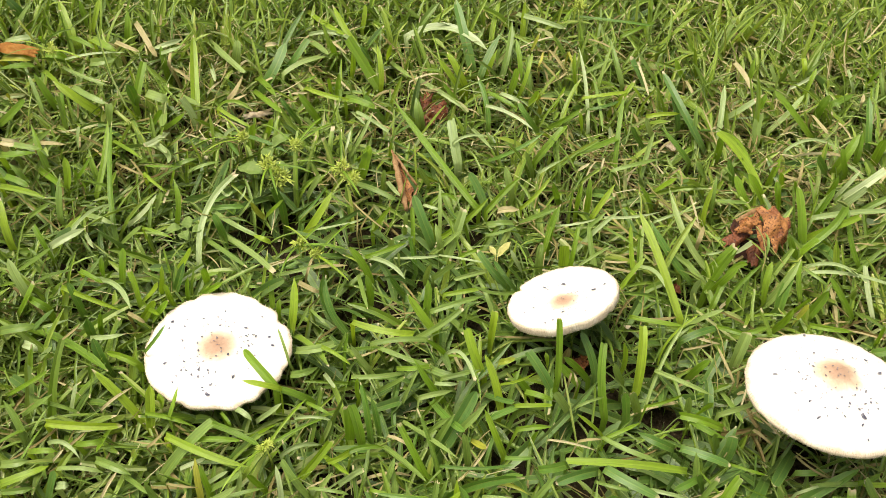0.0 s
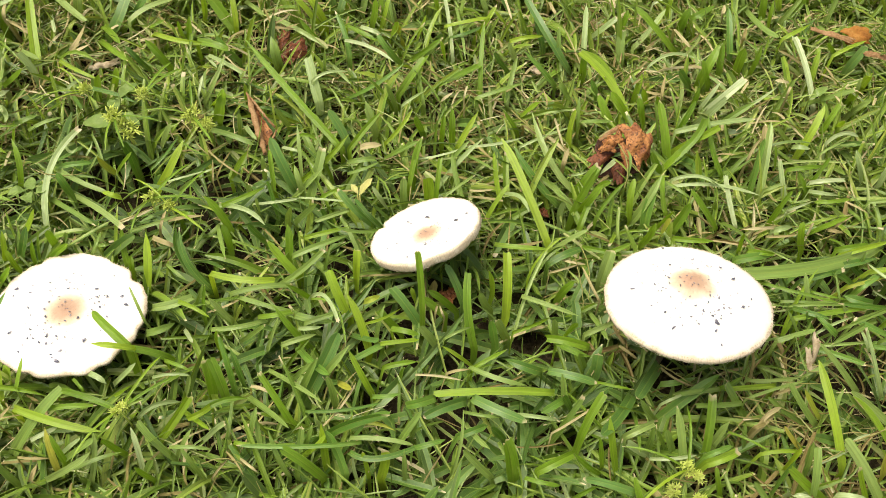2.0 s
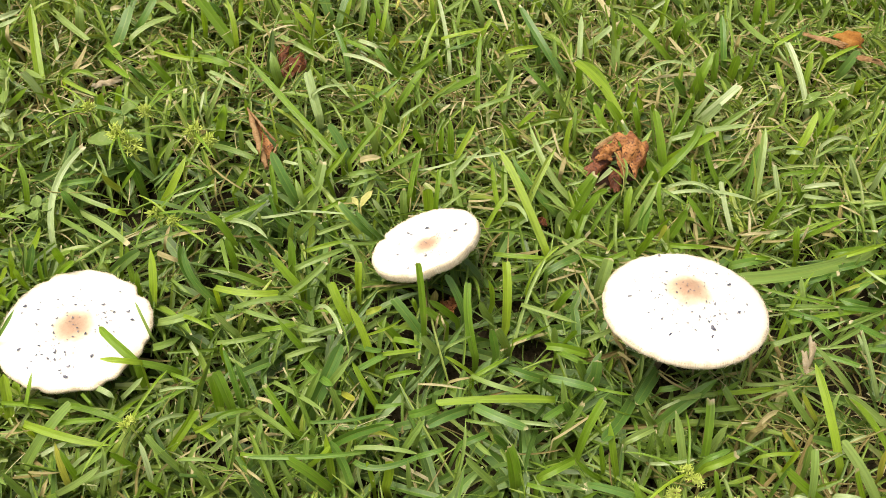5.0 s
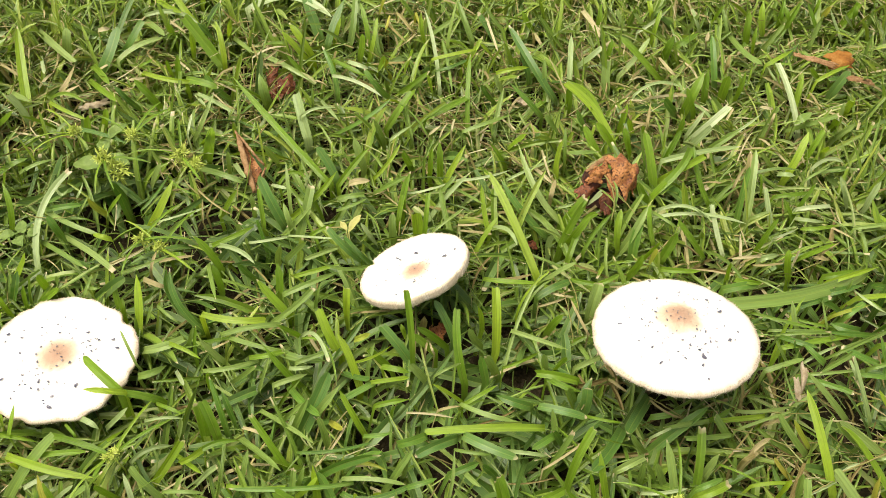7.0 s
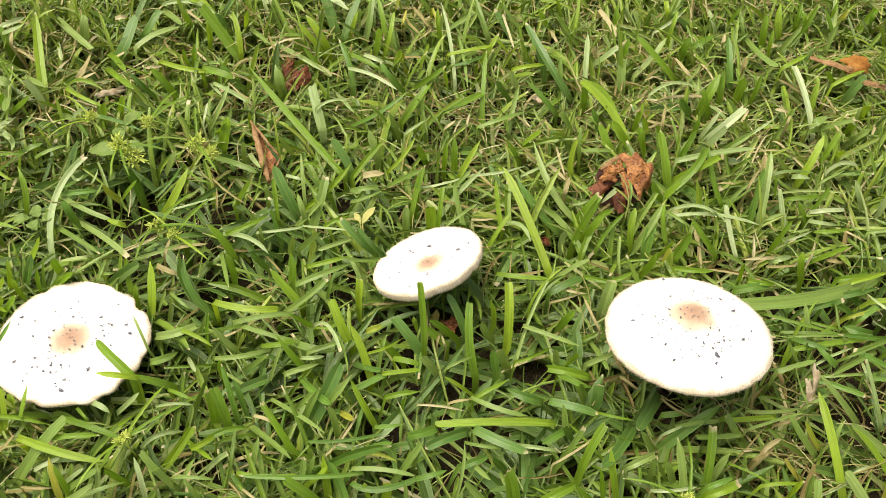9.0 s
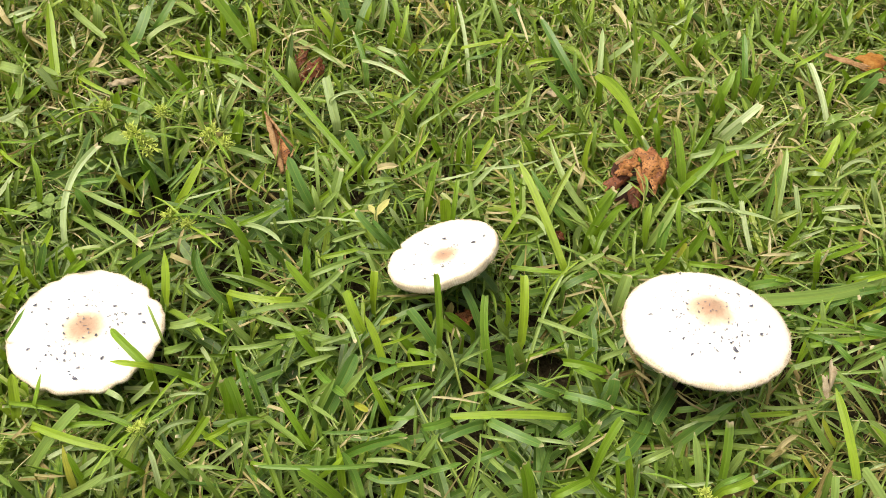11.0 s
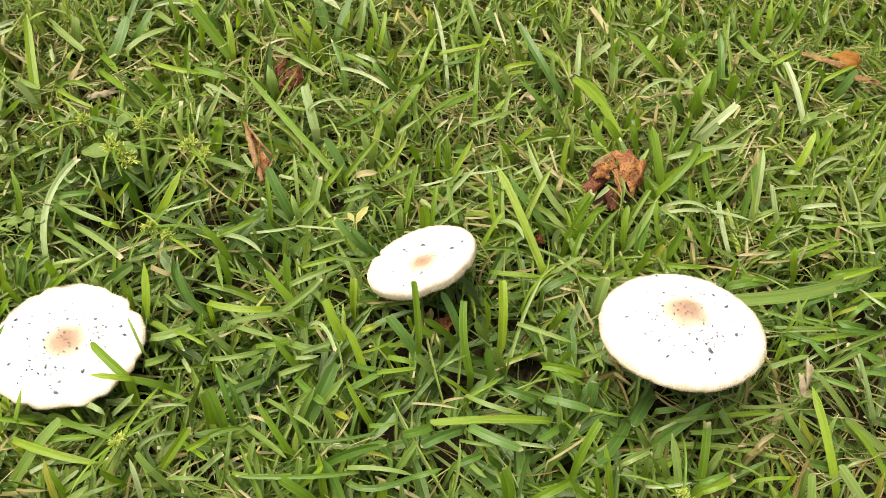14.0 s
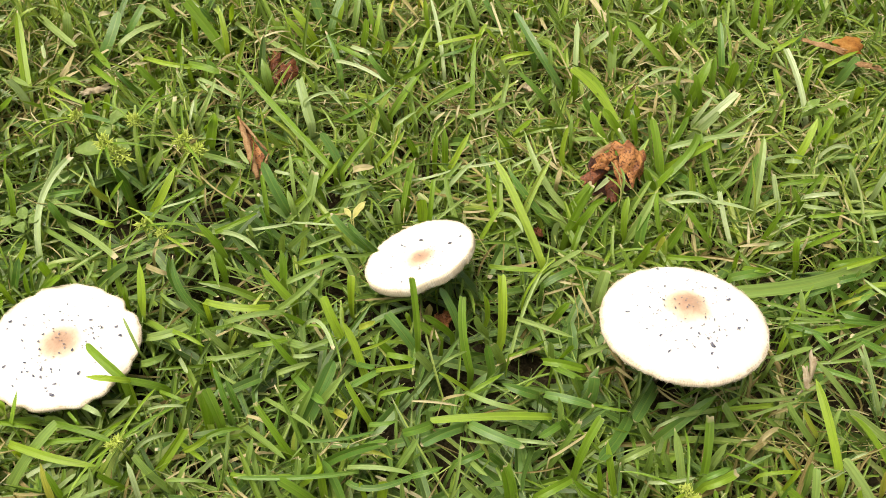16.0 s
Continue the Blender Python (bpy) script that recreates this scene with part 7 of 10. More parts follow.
blade(t, (0.120, 0.703, 0.030), (0.110, 0.713, 0.051), (0.100, 0.731, 0.065), 0.0082, mat_blue, 0.4)
blade(t, (0.102, 0.699, 0.034), (0.101, 0.710, 0.049), (0.099, 0.723, 0.060), 0.0038, mat_light)
blade(t, (0.083, 0.690, 0.034), (0.085, 0.685, 0.049), (0.086, 0.683, 0.060), 0.0056, mat_grey, 0.8)
blade(t, (0.124, 0.715, 0.034), (0.123, 0.728, 0.053), (0.121, 0.748, 0.064), 0.0034, mat_grey)
blade(t, (0.114, 0.738, 0.048), (0.125, 0.745, 0.054), (0.137, 0.742, 0.050), 0.0029, mat_light)
t = tuft(0.093, 0.715, "grass tuft with long silvery arching blades")
blade(t, (0.093, 0.715, 0.034), (0.095, 0.709, 0.054), (0.095, 0.711, 0.065), 0.0038, mat_grey)
blade(t, (0.107, 0.738, 0.047), (0.117, 0.729, 0.053), (0.125, 0.730, 0.049), 0.0029, mat_silver)
t = tuft(0.164, 0.720, "grass tuft with bleached dead blades among green")
blade(t, (0.164, 0.720, 0.046), (0.176, 0.717, 0.052), (0.187, 0.722, 0.048), 0.0043, mat_grey, 0.8)
blade(t, (0.173, 0.737, 0.046), (0.182, 0.734, 0.052), (0.192, 0.738, 0.048), 0.0058, mat_bleached)
blade(t, (0.164, 0.702, 0.051), (0.178, 0.702, 0.057), (0.190, 0.713, 0.053), 0.0023, mat_grey)
t = tuft(0.215, 0.703, "grass tuft with long silvery arching blades")
blade(t, (0.215, 0.703, 0.034), (0.219, 0.717, 0.048), (0.224, 0.733, 0.059), 0.0043, mat_light)
blade(t, (0.209, 0.739, 0.034), (0.214, 0.737, 0.047), (0.219, 0.737, 0.058), 0.0044, mat_grey)
blade(t, (0.219, 0.712, 0.034), (0.221, 0.720, 0.052), (0.227, 0.733, 0.063), 0.0048, mat_light)
blade(t, (0.237, 0.700, 0.030), (0.256, 0.715, 0.049), (0.278, 0.730, 0.063), 0.0038, mat_silver)
blade(t, (0.223, 0.724, 0.045), (0.244, 0.723, 0.051), (0.265, 0.736, 0.047), 0.0019, mat_silver)
t = tuft(0.266, 0.734, "grass tuft with long silvery arching blades")
blade(t, (0.266, 0.734, 0.049), (0.290, 0.731, 0.055), (0.315, 0.743, 0.051), 0.0024, mat_silver)
blade(t, (0.263, 0.740, 0.034), (0.275, 0.719, 0.046), (0.286, 0.698, 0.057), 0.0034, mat_grey)
blade(t, (0.292, 0.691, 0.034), (0.304, 0.677, 0.049), (0.309, 0.650, 0.060), 0.0033, mat_silver)
t = tuft(0.345, 0.712, "grass tuft with bleached dead blades among green")
blade(t, (0.345, 0.712, 0.046), (0.347, 0.717, 0.052), (0.352, 0.732, 0.048), 0.0039, mat_bleached)
blade(t, (0.310, 0.736, 0.045), (0.333, 0.744, 0.051), (0.359, 0.759, 0.047), 0.0025, mat_silver)
blade(t, (0.350, 0.699, 0.049), (0.356, 0.695, 0.055), (0.364, 0.702, 0.051), 0.0019, mat_silver)
t = tuft(0.358, 0.694, "grass tuft with long silvery arching blades")
blade(t, (0.358, 0.694, 0.030), (0.334, 0.711, 0.053), (0.321, 0.757, 0.067), 0.0058, mat_grey)
blade(t, (0.377, 0.713, 0.034), (0.381, 0.707, 0.049), (0.386, 0.705, 0.060), 0.0044, mat_silver, 0.8)
t = tuft(0.441, 0.730, "grass tuft with long silvery arching blades")
blade(t, (0.441, 0.730, 0.030), (0.437, 0.746, 0.053), (0.434, 0.770, 0.067), 0.0082, mat_light)
blade(t, (0.433, 0.713, 0.034), (0.423, 0.710, 0.051), (0.418, 0.713, 0.062), 0.0059, mat_light)
blade(t, (0.430, 0.713, 0.034), (0.436, 0.714, 0.047), (0.443, 0.716, 0.058), 0.0055, mat_light, 0.8)
blade(t, (0.432, 0.689, 0.053), (0.453, 0.687, 0.059), (0.469, 0.677, 0.055), 0.0029, mat_silver)
blade(t, (0.428, 0.692, 0.048), (0.435, 0.677, 0.054), (0.445, 0.671, 0.050), 0.0024, mat_grey)
t = tuft(0.486, 0.713, "grass tuft with bleached dead blades among green")
blade(t, (0.486, 0.713, 0.030), (0.476, 0.731, 0.049), (0.475, 0.755, 0.063), 0.0041, mat_light)
blade(t, (0.512, 0.690, 0.030), (0.518, 0.713, 0.052), (0.526, 0.743, 0.066), 0.0062, mat_grey)
blade(t, (0.521, 0.730, 0.051), (0.522, 0.737, 0.057), (0.528, 0.754, 0.053), 0.0063, mat_bleached)
blade(t, (0.503, 0.714, 0.048), (0.509, 0.723, 0.054), (0.523, 0.741, 0.050), 0.0026, mat_bleached)
t = tuft(0.530, 0.713, "grass tuft with long silvery arching blades")
blade(t, (0.530, 0.713, 0.034), (0.527, 0.714, 0.050), (0.525, 0.720, 0.061), 0.0042, mat_light)
blade(t, (0.559, 0.737, 0.030), (0.568, 0.746, 0.051), (0.579, 0.763, 0.065), 0.0065, mat_light)
blade(t, (0.545, 0.728, 0.050), (0.549, 0.722, 0.056), (0.559, 0.724, 0.052), 0.0042, mat_silver)
blade(t, (0.535, 0.704, 0.047), (0.549, 0.701, 0.053), (0.570, 0.706, 0.049), 0.0036, mat_light)
blade(t, (0.550, 0.689, 0.047), (0.562, 0.686, 0.053), (0.580, 0.690, 0.049), 0.0036, mat_silver, 0.8)
blade(t, (0.567, 0.721, 0.047), (0.577, 0.724, 0.053), (0.594, 0.735, 0.049), 0.0021, mat_grey)
t = tuft(0.603, 0.700, "grass tuft with long silvery arching blades")
blade(t, (0.603, 0.700, 0.034), (0.595, 0.702, 0.053), (0.590, 0.710, 0.064), 0.0053, mat_silver)
blade(t, (0.600, 0.728, 0.034), (0.588, 0.706, 0.051), (0.582, 0.691, 0.062), 0.0032, mat_silver)
blade(t, (0.579, 0.736, 0.046), (0.594, 0.742, 0.052), (0.609, 0.741, 0.048), 0.0033, mat_silver)
blade(t, (0.619, 0.699, 0.034), (0.621, 0.702, 0.048), (0.626, 0.707, 0.059), 0.0048, mat_silver)
t = tuft(0.641, 0.715, "grass tuft with long silvery arching blades")
blade(t, (0.641, 0.715, 0.052), (0.653, 0.721, 0.058), (0.673, 0.725, 0.054), 0.0049, mat_silver)
blade(t, (0.668, 0.732, 0.034), (0.661, 0.701, 0.053), (0.658, 0.675, 0.064), 0.0049, mat_light)
blade(t, (0.638, 0.694, 0.034), (0.632, 0.688, 0.049), (0.630, 0.685, 0.060), 0.0047, mat_light)
t = tuft(-0.243, 0.670, "grass tuft with long silvery arching blades")
blade(t, (-0.243, 0.670, 0.034), (-0.247, 0.680, 0.053), (-0.254, 0.699, 0.064), 0.0065, mat_light)
blade(t, (-0.198, 0.658, 0.052), (-0.184, 0.665, 0.058), (-0.175, 0.679, 0.054), 0.0062, mat_silver)
t = tuft(-0.156, 0.684, "grass tuft with long silvery arching blades")
blade(t, (-0.156, 0.684, 0.030), (-0.173, 0.735, 0.054), (-0.189, 0.801, 0.068), 0.0054, mat_light)
blade(t, (-0.185, 0.660, 0.053), (-0.178, 0.687, 0.059), (-0.162, 0.708, 0.055), 0.0026, mat_silver)
blade(t, (-0.150, 0.681, 0.034), (-0.136, 0.678, 0.051), (-0.124, 0.679, 0.062), 0.0041, mat_grey)
blade(t, (-0.161, 0.639, 0.034), (-0.130, 0.621, 0.053), (-0.105, 0.590, 0.064), 0.0039, mat_silver)
blade(t, (-0.149, 0.637, 0.034), (-0.146, 0.635, 0.053), (-0.145, 0.640, 0.064), 0.0045, mat_light)
blade(t, (-0.167, 0.637, 0.049), (-0.152, 0.627, 0.055), (-0.142, 0.624, 0.051), 0.0039, mat_light)
t = tuft(-0.093, 0.657, "tuft of broad blunt light green grass blades")
blade(t, (-0.093, 0.657, 0.034), (-0.085, 0.660, 0.046), (-0.079, 0.663, 0.057), 0.0064, mat_light)
blade(t, (-0.129, 0.686, 0.051), (-0.111, 0.677, 0.057), (-0.098, 0.674, 0.053), 0.0025, mat_light)
blade(t, (-0.127, 0.687, 0.034), (-0.125, 0.694, 0.051), (-0.124, 0.706, 0.062), 0.0031, mat_grey)
blade(t, (-0.134, 0.635, 0.034), (-0.132, 0.642, 0.051), (-0.132, 0.653, 0.062), 0.0074, mat_light)
t = tuft(-0.076, 0.660, "grass tuft with long silvery arching blades")
blade(t, (-0.076, 0.660, 0.030), (-0.079, 0.705, 0.053), (-0.058, 0.743, 0.067), 0.0051, mat_silver, 0.8)
blade(t, (-0.064, 0.643, 0.034), (-0.061, 0.637, 0.052), (-0.061, 0.636, 0.063), 0.0057, mat_light)
blade(t, (-0.058, 0.643, 0.034), (-0.050, 0.635, 0.053), (-0.045, 0.633, 0.064), 0.0038, mat_grey)
t = tuft(-0.017, 0.681, "grass tuft with bleached dead blades among green")
blade(t, (-0.017, 0.681, 0.049), (-0.023, 0.679, 0.055), (-0.032, 0.686, 0.051), 0.0048, mat_light)
blade(t, (0.024, 0.657, 0.048), (0.039, 0.655, 0.054), (0.052, 0.660, 0.050), 0.0028, mat_bleached)
blade(t, (-0.019, 0.656, 0.046), (-0.002, 0.658, 0.052), (0.010, 0.670, 0.048), 0.0028, mat_bleached)
blade(t, (-0.005, 0.645, 0.050), (0.016, 0.647, 0.056), (0.033, 0.660, 0.052), 0.0028, mat_grey)
blade(t, (0.020, 0.645, 0.050), (0.022, 0.650, 0.056), (0.022, 0.664, 0.052), 0.0023, mat_bleached)
blade(t, (0.014, 0.641, 0.047), (0.026, 0.631, 0.053), (0.034, 0.630, 0.049), 0.0041, mat_bleached)
t = tuft(0.031, 0.666, "grass tuft with long silvery arching blades")
blade(t, (0.031, 0.666, 0.046), (0.040, 0.660, 0.052), (0.046, 0.663, 0.048), 0.0046, mat_light, 0.8)
blade(t, (0.071, 0.657, 0.034), (0.064, 0.662, 0.051), (0.053, 0.670, 0.062), 0.0065, mat_light)
blade(t, (0.065, 0.670, 0.050), (0.083, 0.674, 0.056), (0.099, 0.688, 0.052), 0.0037, mat_light)
blade(t, (0.062, 0.672, 0.048), (0.085, 0.662, 0.054), (0.101, 0.649, 0.050), 0.0037, mat_silver)
blade(t, (0.059, 0.664, 0.034), (0.068, 0.635, 0.047), (0.076, 0.610, 0.058), 0.0036, mat_grey)
blade(t, (0.074, 0.634, 0.034), (0.074, 0.634, 0.053), (0.071, 0.639, 0.064), 0.0054, mat_light)
t = tuft(0.130, 0.684, "grass tuft with long silvery arching blades")
blade(t, (0.130, 0.684, 0.030), (0.138, 0.698, 0.051), (0.144, 0.718, 0.065), 0.0071, mat_grey, 0.8)
blade(t, (0.122, 0.665, 0.034), (0.132, 0.664, 0.047), (0.142, 0.664, 0.058), 0.0046, mat_grey)
blade(t, (0.093, 0.672, 0.034), (0.094, 0.668, 0.050), (0.093, 0.668, 0.061), 0.0042, mat_grey)
blade(t, (0.089, 0.671, 0.050), (0.109, 0.668, 0.056), (0.127, 0.675, 0.052), 0.0023, mat_silver)
blade(t, (0.126, 0.675, 0.053), (0.150, 0.667, 0.059), (0.173, 0.667, 0.055), 0.0018, mat_silver)
blade(t, (0.116, 0.663, 0.034), (0.118, 0.662, 0.046), (0.121, 0.662, 0.057), 0.0060, mat_grey)
t = tuft(0.100, 0.645, "tuft of deep green broad grass blades")
blade(t, (0.100, 0.645, 0.034), (0.095, 0.641, 0.050), (0.090, 0.641, 0.061), 0.0045, mat_deep)
t = tuft(0.186, 0.660, "tuft of broad blunt light green grass blades")
blade(t, (0.186, 0.660, 0.034), (0.171, 0.662, 0.053), (0.158, 0.674, 0.064), 0.0054, mat_blue, 0.4)
blade(t, (0.143, 0.676, 0.050), (0.153, 0.678, 0.056), (0.163, 0.686, 0.052), 0.0032, mat_light)
blade(t, (0.154, 0.658, 0.034), (0.149, 0.658, 0.047), (0.145, 0.659, 0.058), 0.0041, mat_deep)
t = tuft(0.211, 0.681, "grass tuft with long silvery arching blades")
blade(t, (0.211, 0.681, 0.034), (0.210, 0.684, 0.048), (0.211, 0.691, 0.059), 0.0060, mat_grey)
blade(t, (0.197, 0.678, 0.034), (0.191, 0.676, 0.050), (0.185, 0.679, 0.061), 0.0037, mat_silver)
blade(t, (0.193, 0.657, 0.034), (0.182, 0.655, 0.054), (0.172, 0.662, 0.065), 0.0054, mat_blue, 0.4)
blade(t, (0.243, 0.678, 0.048), (0.256, 0.685, 0.054), (0.270, 0.700, 0.050), 0.0023, mat_grey)
blade(t, (0.231, 0.684, 0.034), (0.231, 0.687, 0.046), (0.230, 0.690, 0.057), 0.0084, mat_light, 0.8)
t = tuft(0.259, 0.687, "grass tuft with bleached dead blades among green")
blade(t, (0.259, 0.687, 0.034), (0.254, 0.702, 0.046), (0.251, 0.718, 0.057), 0.0047, mat_grey)
blade(t, (0.291, 0.681, 0.034), (0.287, 0.696, 0.050), (0.286, 0.716, 0.061), 0.0042, mat_light)
blade(t, (0.276, 0.662, 0.034), (0.285, 0.670, 0.050), (0.296, 0.680, 0.061), 0.0037, mat_light)
blade(t, (0.264, 0.683, 0.050), (0.273, 0.677, 0.056), (0.283, 0.682, 0.052), 0.0018, mat_bleached)
t = tuft(0.327, 0.638, "grass tuft with long silvery arching blades")
blade(t, (0.327, 0.638, 0.030), (0.308, 0.686, 0.056), (0.292, 0.723, 0.070), 0.0065, mat_light)
blade(t, (0.340, 0.682, 0.030), (0.318, 0.694, 0.052), (0.302, 0.717, 0.066), 0.0061, mat_deep)
blade(t, (0.350, 0.671, 0.034), (0.361, 0.684, 0.050), (0.375, 0.700, 0.061), 0.0066, mat_light)
blade(t, (0.354, 0.656, 0.034), (0.368, 0.681, 0.048), (0.379, 0.681, 0.059), 0.0052, mat_light)
blade(t, (0.338, 0.662, 0.034), (0.337, 0.662, 0.047), (0.339, 0.662, 0.058), 0.0051, mat_silver)
t = tuft(0.367, 0.662, "tuft of broad blunt light green grass blades")
blade(t, (0.367, 0.662, 0.034), (0.377, 0.672, 0.048), (0.391, 0.682, 0.059), 0.0033, mat_light)
blade(t, (0.396, 0.662, 0.034), (0.394, 0.669, 0.052), (0.398, 0.682, 0.063), 0.0057, mat_light)
blade(t, (0.398, 0.663, 0.030), (0.408, 0.668, 0.052), (0.420, 0.683, 0.066), 0.0062, mat_grey)
blade(t, (0.407, 0.656, 0.034), (0.409, 0.665, 0.049), (0.415, 0.676, 0.060), 0.0081, mat_deep)
blade(t, (0.401, 0.636, 0.034), (0.403, 0.631, 0.053), (0.406, 0.634, 0.064), 0.0055, mat_light)
t = tuft(0.427, 0.668, "tuft of green grass with a yellowed blade")
blade(t, (0.427, 0.668, 0.034), (0.424, 0.680, 0.046), (0.425, 0.693, 0.057), 0.0039, mat_light)
blade(t, (0.429, 0.686, 0.047), (0.465, 0.683, 0.053), (0.503, 0.674, 0.049), 0.0030, mat_silver)
blade(t, (0.466, 0.650, 0.034), (0.452, 0.657, 0.053), (0.441, 0.669, 0.064), 0.0048, mat_light)
blade(t, (0.429, 0.650, 0.034), (0.435, 0.654, 0.047), (0.440, 0.659, 0.058), 0.0072, mat_light)
blade(t, (0.413, 0.650, 0.034), (0.419, 0.650, 0.047), (0.425, 0.651, 0.058), 0.0042, mat_light)
blade(t, (0.417, 0.644, 0.034), (0.416, 0.638, 0.054), (0.418, 0.638, 0.065), 0.0046, mat_yellow)
t = tuft(0.482, 0.653, "grass tuft with bleached dead blades among green")
blade(t, (0.482, 0.653, 0.034), (0.478, 0.671, 0.046), (0.476, 0.689, 0.057), 0.0039, mat_silver, 0.8)
blade(t, (0.506, 0.677, 0.052), (0.512, 0.675, 0.058), (0.523, 0.683, 0.054), 0.0030, mat_grey)
blade(t, (0.508, 0.653, 0.034), (0.513, 0.656, 0.054), (0.523, 0.665, 0.065), 0.0049, mat_light)
blade(t, (0.489, 0.639, 0.048), (0.490, 0.648, 0.054), (0.495, 0.664, 0.050), 0.0024, mat_bleached)
blade(t, (0.507, 0.637, 0.052), (0.490, 0.632, 0.058), (0.478, 0.634, 0.054), 0.0024, mat_bleached)
blade(t, (0.496, 0.646, 0.051), (0.493, 0.654, 0.057), (0.495, 0.671, 0.053), 0.0015, mat_bleached)
t = tuft(0.502, 0.635, "grass tuft with bleached dead blades among green")
blade(t, (0.502, 0.635, 0.050), (0.508, 0.633, 0.056), (0.520, 0.638, 0.052), 0.0043, mat_silver)
blade(t, (0.489, 0.636, 0.045), (0.496, 0.636, 0.051), (0.509, 0.644, 0.047), 0.0019, mat_bleached)
t = tuft(0.531, 0.681, "grass tuft with long silvery arching blades")
blade(t, (0.531, 0.681, 0.034), (0.526, 0.690, 0.050), (0.524, 0.703, 0.061), 0.0046, mat_silver, 0.8)
blade(t, (0.523, 0.660, 0.046), (0.531, 0.659, 0.052), (0.546, 0.668, 0.048), 0.0020, mat_silver)
blade(t, (0.549, 0.687, 0.034), (0.555, 0.692, 0.053), (0.567, 0.703, 0.064), 0.0041, mat_light)
blade(t, (0.546, 0.679, 0.048), (0.554, 0.671, 0.054), (0.568, 0.672, 0.050), 0.0031, mat_silver)
blade(t, (0.551, 0.684, 0.034), (0.544, 0.687, 0.048), (0.537, 0.692, 0.059), 0.0041, mat_light)
blade(t, (0.548, 0.668, 0.047), (0.559, 0.663, 0.053), (0.578, 0.669, 0.049), 0.0031, mat_light)
t = tuft(0.575, 0.659, "grass tuft with bleached dead blades among green")
blade(t, (0.575, 0.659, 0.034), (0.564, 0.656, 0.046), (0.554, 0.654, 0.057), 0.0041, mat_grey)
blade(t, (0.553, 0.637, 0.051), (0.559, 0.639, 0.057), (0.573, 0.648, 0.053), 0.0020, mat_bleached)
blade(t, (0.545, 0.634, 0.052), (0.548, 0.628, 0.058), (0.557, 0.629, 0.054), 0.0025, mat_bleached)
t = tuft(0.591, 0.665, "tuft of dull grey-green grass blades")
blade(t, (0.591, 0.665, 0.049), (0.623, 0.664, 0.055), (0.662, 0.672, 0.051), 0.0031, mat_grey)
t = tuft(-0.196, 0.609, "tuft of broad blunt light green grass blades")
blade(t, (-0.196, 0.609, 0.030), (-0.204, 0.613, 0.055), (-0.216, 0.628, 0.069), 0.0070, mat_grey)
blade(t, (-0.202, 0.593, 0.030), (-0.149, 0.565, 0.049), (-0.104, 0.534, 0.063), 0.0061, mat_light)
t = tuft(-0.178, 0.597, "tuft of broad blunt light green grass blades")
blade(t, (-0.178, 0.597, 0.047), (-0.185, 0.598, 0.053), (-0.197, 0.605, 0.049), 0.0064, mat_light)
blade(t, (-0.175, 0.618, 0.050), (-0.143, 0.603, 0.056), (-0.117, 0.597, 0.052), 0.0043, mat_light)
blade(t, (-0.139, 0.580, 0.034), (-0.137, 0.578, 0.050), (-0.137, 0.581, 0.061), 0.0081, mat_deep)
t = tuft(-0.099, 0.626, "tuft of broad blunt light green grass blades")
blade(t, (-0.099, 0.626, 0.034), (-0.095, 0.629, 0.051), (-0.095, 0.637, 0.062), 0.0038, mat_light)
blade(t, (-0.085, 0.618, 0.034), (-0.086, 0.617, 0.049), (-0.088, 0.620, 0.060), 0.0043, mat_light)
blade(t, (-0.089, 0.629, 0.034), (-0.083, 0.634, 0.049), (-0.079, 0.643, 0.060), 0.0058, mat_deep)
blade(t, (-0.113, 0.621, 0.034), (-0.100, 0.618, 0.051), (-0.093, 0.620, 0.062), 0.0048, mat_light)
blade(t, (-0.100, 0.602, 0.034), (-0.088, 0.599, 0.052), (-0.079, 0.602, 0.063), 0.0061, mat_light)
blade(t, (-0.114, 0.619, 0.034), (-0.096, 0.601, 0.051), (-0.082, 0.588, 0.062), 0.0047, mat_light)
t = tuft(-0.113, 0.616, "grass tuft with bleached dead blades among green")
blade(t, (-0.113, 0.616, 0.034), (-0.116, 0.624, 0.048), (-0.122, 0.633, 0.059), 0.0049, mat_light, 0.8)
blade(t, (-0.135, 0.586, 0.034), (-0.132, 0.586, 0.048), (-0.130, 0.589, 0.059), 0.0038, mat_light)
blade(t, (-0.115, 0.599, 0.047), (-0.104, 0.591, 0.053), (-0.097, 0.589, 0.049), 0.0033, mat_bleached)
t = tuft(-0.076, 0.626, "tuft of broad blunt light green grass blades")
blade(t, (-0.076, 0.626, 0.034), (-0.075, 0.628, 0.046), (-0.073, 0.632, 0.057), 0.0038, mat_light)
blade(t, (-0.067, 0.631, 0.034), (-0.052, 0.623, 0.054), (-0.041, 0.621, 0.065), 0.0051, mat_light)
blade(t, (-0.028, 0.625, 0.050), (-0.024, 0.630, 0.056), (-0.025, 0.643, 0.052), 0.0023, mat_grey)
t = tuft(-0.005, 0.623, "tuft of broad blunt light green grass blades")
blade(t, (-0.005, 0.623, 0.034), (-0.007, 0.633, 0.047), (-0.008, 0.645, 0.058), 0.0042, mat_light)
blade(t, (0.002, 0.612, 0.034), (0.004, 0.611, 0.049), (0.006, 0.613, 0.060), 0.0041, mat_light)
blade(t, (0.014, 0.601, 0.034), (0.016, 0.614, 0.052), (0.014, 0.633, 0.063), 0.0081, mat_light)
blade(t, (-0.025, 0.630, 0.052), (-0.017, 0.625, 0.058), (-0.014, 0.629, 0.054), 0.0023, mat_grey)
